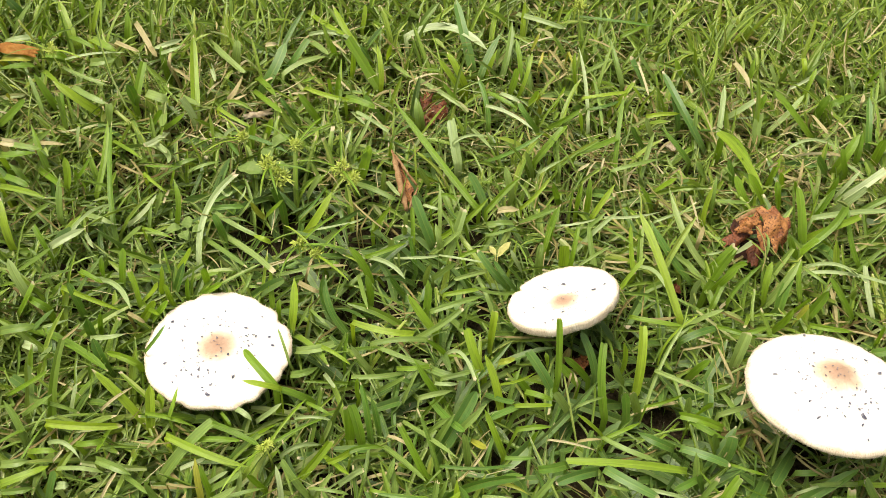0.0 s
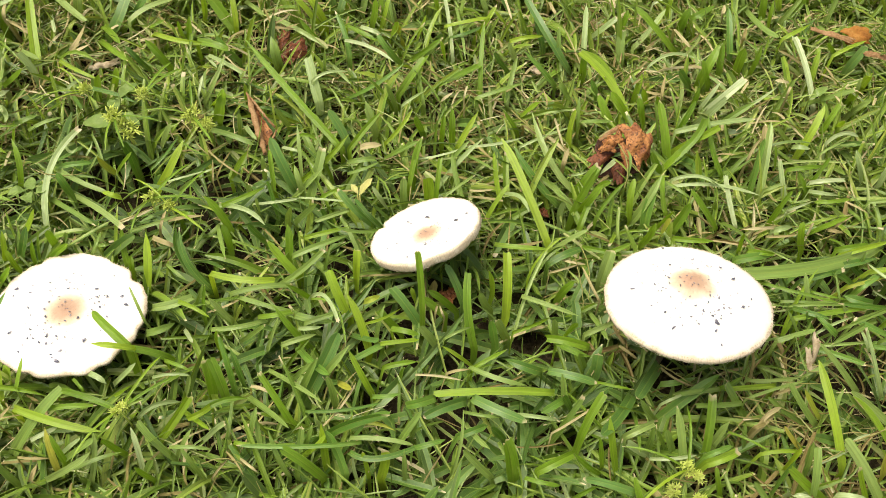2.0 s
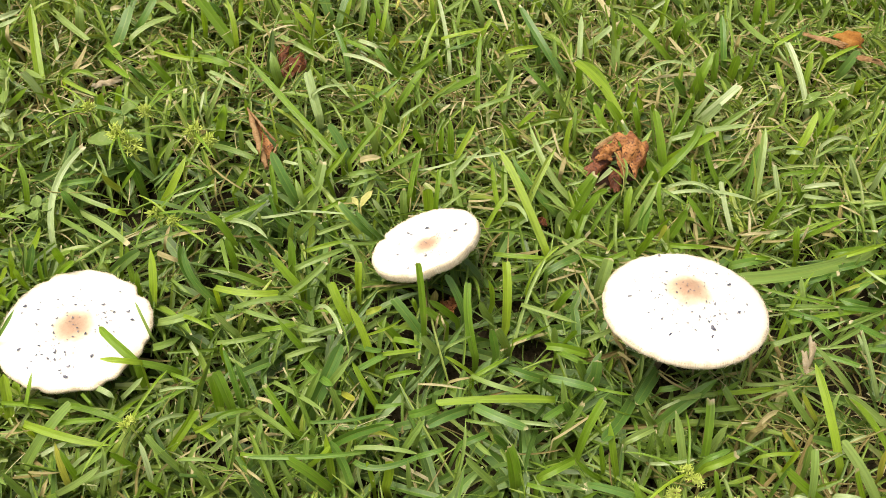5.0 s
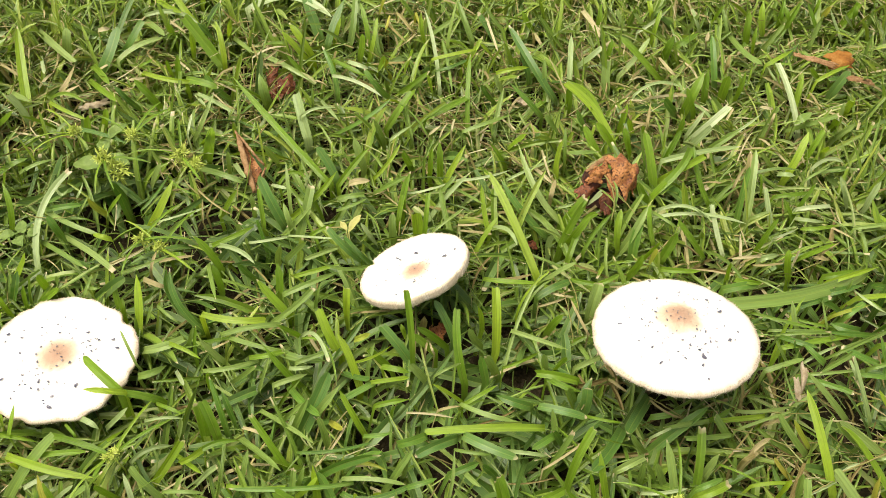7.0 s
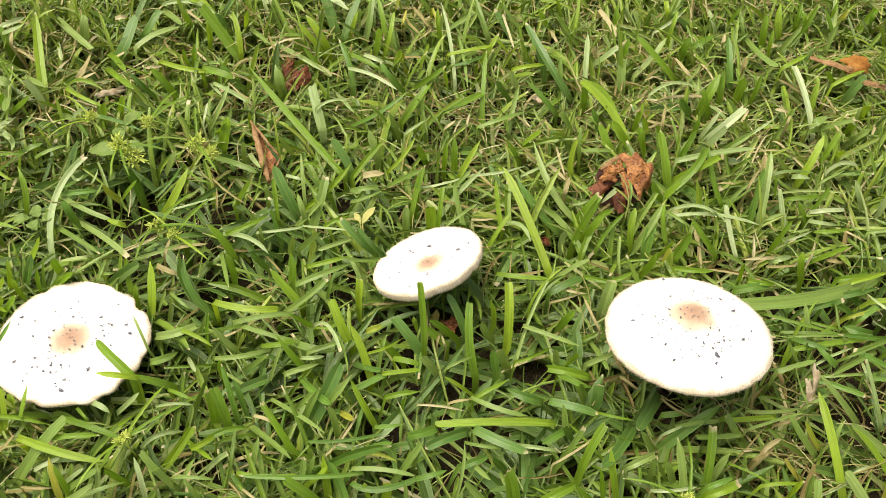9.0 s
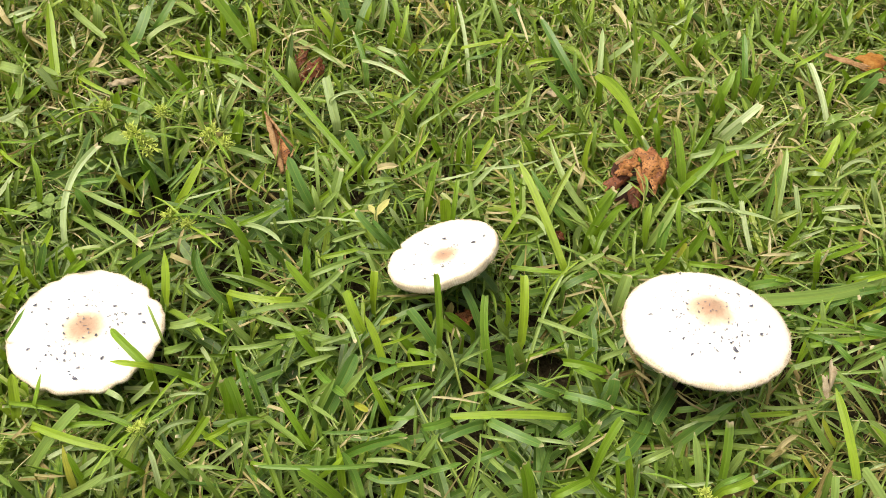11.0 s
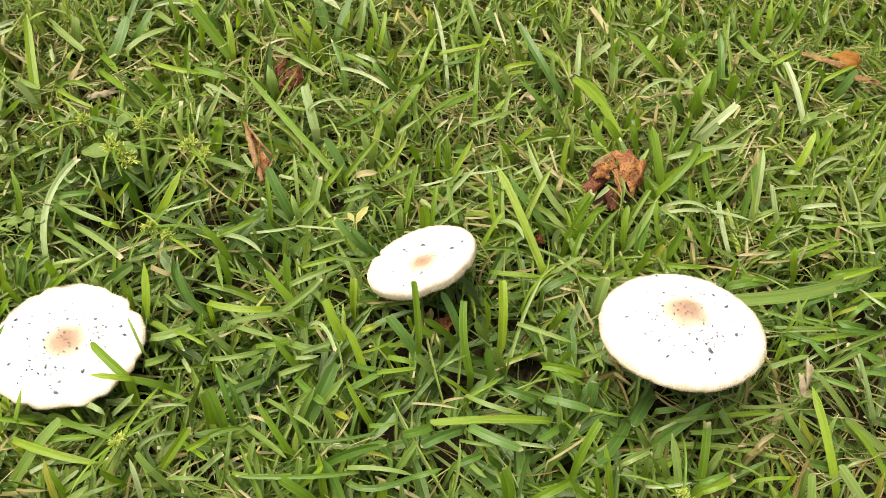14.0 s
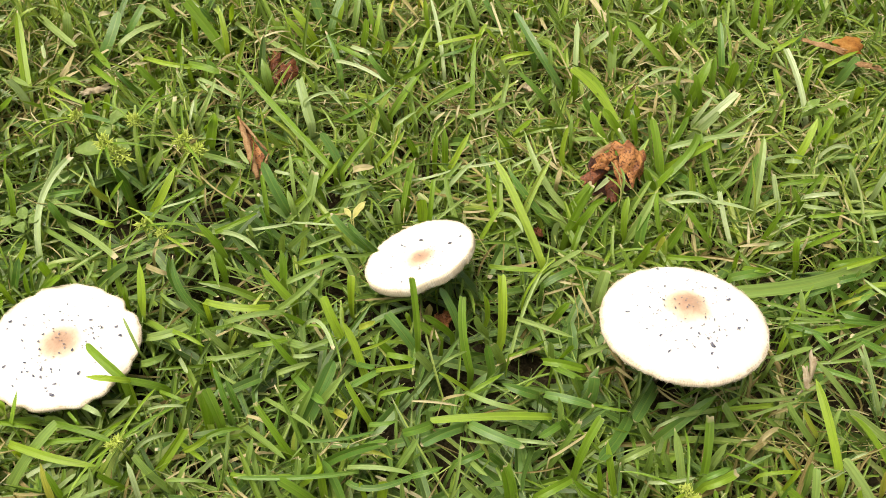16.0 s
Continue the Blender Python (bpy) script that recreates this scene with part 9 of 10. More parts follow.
blade(t, (0.035, 0.515, 0.048), (0.049, 0.514, 0.054), (0.061, 0.515, 0.050), 0.0020, mat_silver)
blade(t, (0.056, 0.509, 0.034), (0.060, 0.510, 0.046), (0.063, 0.511, 0.057), 0.0037, mat_grey)
t = tuft(0.070, 0.484, "grass tuft with long silvery arching blades")
blade(t, (0.070, 0.484, 0.048), (0.085, 0.492, 0.054), (0.103, 0.496, 0.050), 0.0036, mat_light)
blade(t, (0.073, 0.473, 0.034), (0.082, 0.474, 0.047), (0.091, 0.474, 0.058), 0.0036, mat_silver, 0.8)
t = tuft(0.084, 0.507, "grass tuft with bleached dead blades among green")
blade(t, (0.084, 0.507, 0.034), (0.081, 0.514, 0.048), (0.076, 0.523, 0.059), 0.0065, mat_light, 0.8)
blade(t, (0.096, 0.515, 0.034), (0.094, 0.519, 0.053), (0.090, 0.527, 0.064), 0.0041, mat_deep)
blade(t, (0.137, 0.478, 0.030), (0.125, 0.490, 0.053), (0.112, 0.506, 0.067), 0.0051, mat_light, 0.8)
blade(t, (0.095, 0.511, 0.030), (0.117, 0.486, 0.052), (0.135, 0.465, 0.066), 0.0047, mat_grey)
blade(t, (0.103, 0.508, 0.046), (0.113, 0.502, 0.052), (0.121, 0.499, 0.048), 0.0024, mat_bleached)
blade(t, (0.136, 0.508, 0.034), (0.143, 0.513, 0.051), (0.150, 0.520, 0.062), 0.0048, mat_grey)
t = tuft(0.127, 0.516, "tuft of dull grey-green grass blades")
blade(t, (0.127, 0.516, 0.034), (0.136, 0.516, 0.048), (0.146, 0.518, 0.059), 0.0032, mat_grey)
t = tuft(0.187, 0.505, "tuft of green grass with a yellowed blade")
blade(t, (0.187, 0.505, 0.034), (0.179, 0.513, 0.052), (0.171, 0.525, 0.063), 0.0048, mat_light)
blade(t, (0.161, 0.518, 0.034), (0.167, 0.506, 0.048), (0.174, 0.497, 0.059), 0.0044, mat_yellow)
blade(t, (0.161, 0.497, 0.034), (0.160, 0.500, 0.051), (0.157, 0.505, 0.062), 0.0047, mat_grey)
blade(t, (0.142, 0.486, 0.049), (0.168, 0.483, 0.055), (0.193, 0.490, 0.051), 0.0023, mat_deep)
blade(t, (0.154, 0.476, 0.046), (0.167, 0.488, 0.052), (0.176, 0.508, 0.048), 0.0016, mat_bleached)
blade(t, (0.187, 0.496, 0.049), (0.198, 0.493, 0.055), (0.208, 0.497, 0.051), 0.0031, mat_deep)
t = tuft(0.171, 0.473, "grass tuft with long silvery arching blades")
blade(t, (0.171, 0.473, 0.045), (0.185, 0.478, 0.051), (0.200, 0.485, 0.047), 0.0054, mat_deep)
blade(t, (0.154, 0.476, 0.034), (0.153, 0.475, 0.047), (0.152, 0.475, 0.058), 0.0035, mat_silver)
t = tuft(0.206, 0.514, "grass tuft with bleached dead blades among green")
blade(t, (0.206, 0.514, 0.034), (0.207, 0.514, 0.046), (0.210, 0.514, 0.057), 0.0052, mat_light)
blade(t, (0.231, 0.496, 0.046), (0.220, 0.489, 0.052), (0.210, 0.489, 0.048), 0.0059, mat_deep, 0.8)
blade(t, (0.213, 0.471, 0.034), (0.216, 0.473, 0.050), (0.217, 0.478, 0.061), 0.0031, mat_grey)
blade(t, (0.217, 0.513, 0.048), (0.234, 0.508, 0.054), (0.251, 0.506, 0.050), 0.0016, mat_bleached)
blade(t, (0.239, 0.515, 0.045), (0.247, 0.514, 0.051), (0.257, 0.517, 0.047), 0.0020, mat_bleached)
t = tuft(0.252, 0.491, "grass tuft with long silvery arching blades")
blade(t, (0.252, 0.491, 0.049), (0.236, 0.483, 0.055), (0.222, 0.478, 0.051), 0.0070, mat_blue, 0.4)
blade(t, (0.255, 0.492, 0.052), (0.272, 0.479, 0.058), (0.291, 0.472, 0.054), 0.0066, mat_blue, 0.4)
blade(t, (0.285, 0.481, 0.047), (0.298, 0.476, 0.053), (0.313, 0.475, 0.049), 0.0027, mat_silver)
blade(t, (0.249, 0.483, 0.049), (0.261, 0.477, 0.055), (0.274, 0.477, 0.051), 0.0023, mat_grey)
blade(t, (0.255, 0.518, 0.049), (0.273, 0.505, 0.055), (0.294, 0.501, 0.051), 0.0036, mat_grey)
blade(t, (0.257, 0.517, 0.048), (0.269, 0.521, 0.054), (0.283, 0.531, 0.050), 0.0028, mat_light)
t = tuft(0.300, 0.482, "tuft of deep green broad grass blades")
blade(t, (0.300, 0.482, 0.034), (0.291, 0.460, 0.047), (0.285, 0.440, 0.058), 0.0047, mat_blue, 0.4)
blade(t, (0.251, 0.482, 0.034), (0.256, 0.463, 0.052), (0.264, 0.449, 0.063), 0.0035, mat_grey)
blade(t, (0.277, 0.468, 0.034), (0.272, 0.467, 0.047), (0.266, 0.466, 0.058), 0.0051, mat_deep)
t = tuft(0.313, 0.496, "tuft of wide blue-green grass blades")
blade(t, (0.313, 0.496, 0.049), (0.271, 0.495, 0.055), (0.230, 0.496, 0.051), 0.0051, mat_light, 0.8)
blade(t, (0.306, 0.514, 0.046), (0.292, 0.516, 0.052), (0.281, 0.524, 0.048), 0.0061, mat_deep)
blade(t, (0.310, 0.514, 0.048), (0.326, 0.506, 0.054), (0.343, 0.502, 0.050), 0.0056, mat_blue, 0.4)
blade(t, (0.344, 0.513, 0.034), (0.345, 0.516, 0.048), (0.345, 0.520, 0.059), 0.0074, mat_blue, 0.8)
blade(t, (0.340, 0.520, 0.034), (0.335, 0.518, 0.051), (0.331, 0.519, 0.062), 0.0061, mat_grey)
blade(t, (0.310, 0.501, 0.034), (0.302, 0.488, 0.047), (0.295, 0.476, 0.058), 0.0048, mat_blue, 0.4)
t = tuft(0.343, 0.505, "tuft of broad blunt light green grass blades")
blade(t, (0.343, 0.505, 0.047), (0.354, 0.498, 0.053), (0.368, 0.497, 0.049), 0.0020, mat_light)
blade(t, (0.321, 0.493, 0.034), (0.320, 0.499, 0.047), (0.318, 0.506, 0.058), 0.0044, mat_grey)
blade(t, (0.326, 0.489, 0.034), (0.321, 0.487, 0.050), (0.316, 0.487, 0.061), 0.0052, mat_deep)
t = tuft(0.372, 0.503, "grass tuft with bleached dead blades among green")
blade(t, (0.372, 0.503, 0.034), (0.354, 0.475, 0.054), (0.337, 0.456, 0.065), 0.0076, mat_blue, 0.4)
blade(t, (0.382, 0.480, 0.030), (0.403, 0.489, 0.050), (0.425, 0.499, 0.064), 0.0074, mat_deep)
blade(t, (0.383, 0.480, 0.034), (0.374, 0.479, 0.051), (0.368, 0.482, 0.062), 0.0048, mat_grey)
blade(t, (0.391, 0.516, 0.046), (0.398, 0.503, 0.052), (0.411, 0.499, 0.048), 0.0017, mat_bleached)
blade(t, (0.384, 0.484, 0.051), (0.391, 0.485, 0.057), (0.402, 0.491, 0.053), 0.0020, mat_silver)
blade(t, (0.389, 0.503, 0.045), (0.400, 0.501, 0.051), (0.415, 0.507, 0.047), 0.0042, mat_deep)
t = tuft(0.447, 0.479, "grass tuft with bleached dead blades among green")
blade(t, (0.447, 0.479, 0.034), (0.437, 0.485, 0.050), (0.429, 0.493, 0.061), 0.0054, mat_grey, 0.8)
blade(t, (0.427, 0.497, 0.047), (0.435, 0.497, 0.053), (0.446, 0.505, 0.049), 0.0034, mat_light)
blade(t, (0.448, 0.502, 0.050), (0.465, 0.498, 0.056), (0.489, 0.503, 0.052), 0.0026, mat_grey)
blade(t, (0.443, 0.486, 0.052), (0.462, 0.490, 0.058), (0.487, 0.498, 0.054), 0.0021, mat_grey)
blade(t, (0.465, 0.491, 0.049), (0.474, 0.491, 0.055), (0.487, 0.497, 0.051), 0.0021, mat_bleached)
t = tuft(0.495, 0.474, "tuft of green grass with a yellowed blade")
blade(t, (0.495, 0.474, 0.034), (0.481, 0.481, 0.052), (0.472, 0.491, 0.063), 0.0051, mat_grey, 0.8)
blade(t, (0.487, 0.475, 0.034), (0.469, 0.477, 0.050), (0.455, 0.483, 0.061), 0.0034, mat_grey)
blade(t, (0.490, 0.505, 0.048), (0.502, 0.509, 0.054), (0.519, 0.520, 0.050), 0.0022, mat_grey)
blade(t, (0.499, 0.479, 0.034), (0.491, 0.484, 0.046), (0.484, 0.490, 0.057), 0.0035, mat_yellow)
t = tuft(0.535, 0.500, "grass tuft with long silvery arching blades")
blade(t, (0.535, 0.500, 0.030), (0.515, 0.509, 0.054), (0.499, 0.521, 0.068), 0.0058, mat_grey)
blade(t, (0.535, 0.479, 0.034), (0.518, 0.478, 0.054), (0.508, 0.482, 0.065), 0.0039, mat_grey)
blade(t, (0.551, 0.497, 0.030), (0.542, 0.512, 0.053), (0.537, 0.532, 0.067), 0.0039, mat_silver, 0.8)
blade(t, (0.567, 0.492, 0.034), (0.557, 0.499, 0.050), (0.549, 0.508, 0.061), 0.0040, mat_light)
blade(t, (0.572, 0.517, 0.034), (0.566, 0.524, 0.048), (0.562, 0.532, 0.059), 0.0036, mat_deep)
blade(t, (0.576, 0.493, 0.030), (0.583, 0.507, 0.051), (0.593, 0.526, 0.065), 0.0036, mat_grey)
t = tuft(0.569, 0.515, "grass tuft with bleached dead blades among green")
blade(t, (0.569, 0.515, 0.049), (0.575, 0.499, 0.055), (0.587, 0.488, 0.051), 0.0022, mat_bleached)
t = tuft(-0.149, 0.461, "tuft of broad blunt light green grass blades")
blade(t, (-0.149, 0.461, 0.046), (-0.144, 0.476, 0.052), (-0.142, 0.495, 0.048), 0.0018, mat_light)
blade(t, (-0.161, 0.463, 0.047), (-0.148, 0.462, 0.053), (-0.141, 0.467, 0.049), 0.0053, mat_grey)
blade(t, (-0.155, 0.449, 0.047), (-0.138, 0.454, 0.053), (-0.126, 0.464, 0.049), 0.0057, mat_light)
blade(t, (-0.151, 0.442, 0.050), (-0.136, 0.441, 0.056), (-0.128, 0.446, 0.052), 0.0043, mat_grey)
t = tuft(-0.123, 0.466, "grass tuft with bleached dead blades among green")
blade(t, (-0.123, 0.466, 0.052), (-0.118, 0.468, 0.058), (-0.118, 0.475, 0.054), 0.0017, mat_bleached)
blade(t, (-0.121, 0.463, 0.047), (-0.102, 0.462, 0.053), (-0.087, 0.462, 0.049), 0.0030, mat_grey)
blade(t, (-0.125, 0.446, 0.034), (-0.118, 0.449, 0.052), (-0.114, 0.454, 0.063), 0.0056, mat_blue, 0.4)
blade(t, (-0.115, 0.449, 0.051), (-0.107, 0.447, 0.057), (-0.105, 0.449, 0.053), 0.0051, mat_silver)
t = tuft(-0.045, 0.447, "grass tuft with bleached dead blades among green")
blade(t, (-0.045, 0.447, 0.034), (-0.050, 0.450, 0.047), (-0.054, 0.454, 0.058), 0.0050, mat_grey)
blade(t, (-0.043, 0.459, 0.046), (-0.029, 0.455, 0.052), (-0.020, 0.457, 0.048), 0.0016, mat_bleached)
blade(t, (-0.081, 0.441, 0.052), (-0.077, 0.449, 0.058), (-0.076, 0.461, 0.054), 0.0021, mat_bleached)
t = tuft(-0.020, 0.455, "tuft of green grass with a yellowed blade")
blade(t, (-0.020, 0.455, 0.034), (-0.022, 0.463, 0.049), (-0.024, 0.473, 0.060), 0.0045, mat_yellow)
blade(t, (-0.013, 0.457, 0.034), (-0.015, 0.460, 0.052), (-0.019, 0.467, 0.063), 0.0041, mat_light)
blade(t, (-0.022, 0.464, 0.034), (-0.010, 0.463, 0.050), (0.001, 0.464, 0.061), 0.0029, mat_silver)
blade(t, (-0.026, 0.448, 0.034), (-0.005, 0.448, 0.052), (0.010, 0.453, 0.063), 0.0044, mat_grey)
blade(t, (-0.004, 0.450, 0.046), (0.012, 0.454, 0.052), (0.025, 0.460, 0.048), 0.0028, mat_grey)
blade(t, (0.004, 0.447, 0.034), (0.008, 0.457, 0.049), (0.008, 0.468, 0.060), 0.0036, mat_grey)
t = tuft(0.024, 0.464, "grass tuft with bleached dead blades among green")
blade(t, (0.024, 0.464, 0.034), (0.020, 0.462, 0.050), (0.016, 0.462, 0.061), 0.0040, mat_light, 0.8)
blade(t, (-0.027, 0.439, 0.053), (-0.024, 0.443, 0.059), (-0.025, 0.451, 0.055), 0.0028, mat_bleached)
t = tuft(0.037, 0.451, "grass tuft with long silvery arching blades")
blade(t, (0.037, 0.451, 0.034), (0.037, 0.458, 0.054), (0.033, 0.469, 0.065), 0.0040, mat_silver)
blade(t, (0.057, 0.460, 0.034), (0.046, 0.465, 0.051), (0.036, 0.474, 0.062), 0.0044, mat_grey, 0.8)
blade(t, (0.057, 0.461, 0.034), (0.064, 0.464, 0.050), (0.071, 0.469, 0.061), 0.0032, mat_grey)
blade(t, (0.038, 0.449, 0.034), (0.044, 0.448, 0.050), (0.050, 0.448, 0.061), 0.0047, mat_grey)
blade(t, (0.045, 0.446, 0.034), (0.043, 0.442, 0.053), (0.040, 0.442, 0.064), 0.0035, mat_light)
blade(t, (0.055, 0.462, 0.049), (0.070, 0.459, 0.055), (0.083, 0.459, 0.051), 0.0023, mat_grey)
t = tuft(0.077, 0.446, "tuft of dull grey-green grass blades")
blade(t, (0.077, 0.446, 0.034), (0.073, 0.448, 0.053), (0.067, 0.454, 0.064), 0.0031, mat_grey)
blade(t, (0.071, 0.460, 0.034), (0.078, 0.447, 0.047), (0.085, 0.436, 0.058), 0.0027, mat_grey)
t = tuft(0.115, 0.454, "grass tuft with bleached dead blades among green")
blade(t, (0.115, 0.454, 0.034), (0.113, 0.467, 0.048), (0.110, 0.482, 0.059), 0.0035, mat_grey)
blade(t, (0.096, 0.466, 0.046), (0.118, 0.460, 0.052), (0.137, 0.463, 0.048), 0.0027, mat_light)
blade(t, (0.133, 0.446, 0.034), (0.126, 0.454, 0.051), (0.121, 0.466, 0.062), 0.0031, mat_grey)
blade(t, (0.092, 0.459, 0.047), (0.101, 0.448, 0.053), (0.106, 0.440, 0.049), 0.0015, mat_bleached)
blade(t, (0.103, 0.451, 0.053), (0.111, 0.443, 0.059), (0.116, 0.440, 0.055), 0.0019, mat_bleached)
blade(t, (0.086, 0.439, 0.050), (0.091, 0.443, 0.056), (0.095, 0.451, 0.052), 0.0015, mat_bleached)
t = tuft(0.140, 0.460, "tuft of broad blunt light green grass blades")
blade(t, (0.140, 0.460, 0.034), (0.150, 0.459, 0.050), (0.158, 0.462, 0.061), 0.0039, mat_light)
blade(t, (0.170, 0.445, 0.034), (0.165, 0.457, 0.046), (0.157, 0.468, 0.057), 0.0054, mat_deep)
blade(t, (0.138, 0.446, 0.034), (0.140, 0.457, 0.047), (0.142, 0.470, 0.058), 0.0039, mat_grey, 0.8)
blade(t, (0.156, 0.444, 0.034), (0.144, 0.448, 0.051), (0.131, 0.453, 0.062), 0.0061, mat_light, 0.8)
blade(t, (0.173, 0.455, 0.051), (0.193, 0.447, 0.057), (0.223, 0.459, 0.053), 0.0038, mat_deep)
blade(t, (0.173, 0.465, 0.050), (0.195, 0.461, 0.056), (0.215, 0.458, 0.052), 0.0030, mat_grey)
t = tuft(0.185, 0.445, "grass tuft with long silvery arching blades")
blade(t, (0.185, 0.445, 0.034), (0.184, 0.447, 0.048), (0.182, 0.451, 0.059), 0.0031, mat_light)
blade(t, (0.177, 0.445, 0.034), (0.176, 0.446, 0.046), (0.176, 0.448, 0.057), 0.0023, mat_silver)
t = tuft(0.200, 0.461, "tuft of dull grey-green grass blades")
blade(t, (0.200, 0.461, 0.034), (0.211, 0.469, 0.051), (0.221, 0.478, 0.062), 0.0046, mat_grey)
blade(t, (0.193, 0.443, 0.034), (0.196, 0.447, 0.047), (0.197, 0.451, 0.058), 0.0061, mat_light, 0.8)
blade(t, (0.209, 0.444, 0.034), (0.209, 0.446, 0.050), (0.209, 0.450, 0.061), 0.0034, mat_grey)
blade(t, (0.240, 0.446, 0.030), (0.246, 0.458, 0.052), (0.248, 0.475, 0.066), 0.0023, mat_grey)
blade(t, (0.244, 0.466, 0.046), (0.254, 0.467, 0.052), (0.265, 0.473, 0.048), 0.0046, mat_deep)
blade(t, (0.214, 0.455, 0.053), (0.225, 0.455, 0.059), (0.236, 0.460, 0.055), 0.0034, mat_deep)
t = tuft(0.295, 0.439, "tuft of broad blunt light green grass blades")
blade(t, (0.295, 0.439, 0.048), (0.306, 0.442, 0.054), (0.320, 0.450, 0.050), 0.0057, mat_light, 0.8)
blade(t, (0.281, 0.442, 0.034), (0.279, 0.449, 0.049), (0.276, 0.456, 0.060), 0.0092, mat_light, 0.8)
blade(t, (0.266, 0.442, 0.034), (0.256, 0.446, 0.047), (0.247, 0.451, 0.058), 0.0046, mat_grey)
blade(t, (0.286, 0.434, 0.051), (0.296, 0.428, 0.057), (0.308, 0.427, 0.053), 0.0029, mat_light)
blade(t, (0.281, 0.417, 0.052), (0.291, 0.410, 0.058), (0.302, 0.409, 0.054), 0.0036, mat_light)
t = tuft(0.308, 0.467, "grass tuft with bleached dead blades among green")
blade(t, (0.308, 0.467, 0.030), (0.318, 0.473, 0.051), (0.329, 0.484, 0.065), 0.0043, mat_grey, 0.8)
blade(t, (0.324, 0.457, 0.030), (0.331, 0.470, 0.053), (0.343, 0.485, 0.067), 0.0059, mat_light, 0.8)
blade(t, (0.307, 0.465, 0.050), (0.325, 0.473, 0.056), (0.345, 0.488, 0.052), 0.0016, mat_bleached)
blade(t, (0.351, 0.443, 0.030), (0.346, 0.454, 0.053), (0.344, 0.468, 0.067), 0.0055, mat_light)
blade(t, (0.341, 0.447, 0.034), (0.339, 0.452, 0.048), (0.337, 0.457, 0.059), 0.0035, mat_light)
blade(t, (0.339, 0.442, 0.034), (0.328, 0.443, 0.047), (0.319, 0.447, 0.058), 0.0035, mat_light)
t = tuft(0.356, 0.462, "grass tuft with long silvery arching blades")
blade(t, (0.356, 0.462, 0.048), (0.365, 0.464, 0.054), (0.378, 0.471, 0.050), 0.0048, mat_grey, 0.8)
blade(t, (0.356, 0.421, 0.052), (0.339, 0.425, 0.058), (0.323, 0.431, 0.054), 0.0052, mat_blue, 0.4)
blade(t, (0.329, 0.414, 0.034), (0.327, 0.415, 0.048), (0.326, 0.417, 0.059), 0.0030, mat_silver)
blade(t, (0.317, 0.421, 0.047), (0.325, 0.423, 0.053), (0.334, 0.428, 0.049), 0.0033, mat_light)
t = tuft(0.374, 0.455, "grass tuft with long silvery arching blades")
blade(t, (0.374, 0.455, 0.034), (0.363, 0.452, 0.050), (0.354, 0.452, 0.061), 0.0055, mat_silver, 0.8)
blade(t, (0.410, 0.448, 0.030), (0.413, 0.463, 0.051), (0.416, 0.483, 0.065), 0.0061, mat_light, 0.8)
blade(t, (0.396, 0.443, 0.030), (0.393, 0.457, 0.052), (0.390, 0.475, 0.066), 0.0052, mat_grey)
blade(t, (0.406, 0.441, 0.049), (0.416, 0.442, 0.055), (0.430, 0.449, 0.051), 0.0056, mat_light, 0.8)
blade(t, (0.406, 0.445, 0.052), (0.414, 0.446, 0.058), (0.425, 0.451, 0.054), 0.0036, mat_deep)
blade(t, (0.391, 0.455, 0.034), (0.385, 0.456, 0.051), (0.381, 0.460, 0.062), 0.0048, mat_grey)
t = tuft(0.386, 0.459, "grass tuft with bleached dead blades among green")
blade(t, (0.386, 0.459, 0.034), (0.380, 0.459, 0.050), (0.375, 0.460, 0.061), 0.0024, mat_grey)
blade(t, (0.373, 0.457, 0.034), (0.372, 0.457, 0.053), (0.372, 0.460, 0.064), 0.0040, mat_grey)
blade(t, (0.371, 0.447, 0.046), (0.384, 0.444, 0.052), (0.402, 0.448, 0.048), 0.0024, mat_silver)
blade(t, (0.367, 0.423, 0.048), (0.372, 0.417, 0.054), (0.381, 0.415, 0.050), 0.0022, mat_bleached)
blade(t, (0.369, 0.424, 0.050), (0.371, 0.415, 0.056), (0.377, 0.409, 0.052), 0.0026, mat_bleached)
blade(t, (0.363, 0.415, 0.051), (0.367, 0.414, 0.057), (0.373, 0.417, 0.053), 0.0044, mat_blue, 0.4)
t = tuft(0.419, 0.461, "grass tuft with bleached dead blades among green")
blade(t, (0.419, 0.461, 0.034), (0.422, 0.464, 0.046), (0.426, 0.467, 0.057), 0.0054, mat_grey)
blade(t, (0.463, 0.441, 0.034), (0.463, 0.441, 0.053), (0.466, 0.444, 0.064), 0.0041, mat_light)
blade(t, (0.443, 0.446, 0.051), (0.455, 0.445, 0.057), (0.471, 0.446, 0.053), 0.0025, mat_light)
blade(t, (0.426, 0.463, 0.050), (0.438, 0.453, 0.056), (0.452, 0.445, 0.052), 0.0016, mat_light)
blade(t, (0.444, 0.463, 0.048), (0.450, 0.467, 0.054), (0.461, 0.475, 0.050), 0.0042, mat_bleached)
blade(t, (0.448, 0.467, 0.051), (0.454, 0.472, 0.057), (0.466, 0.479, 0.053), 0.0033, mat_bleached)
t = tuft(0.441, 0.463, "grass tuft with a dried straw-coloured blade")
blade(t, (0.441, 0.463, 0.051), (0.444, 0.463, 0.057), (0.452, 0.467, 0.053), 0.0029, mat_dry)
blade(t, (0.440, 0.456, 0.034), (0.436, 0.459, 0.049), (0.435, 0.464, 0.060), 0.0037, mat_grey)
blade(t, (0.447, 0.422, 0.034), (0.453, 0.429, 0.050), (0.462, 0.438, 0.061), 0.0039, mat_deep)
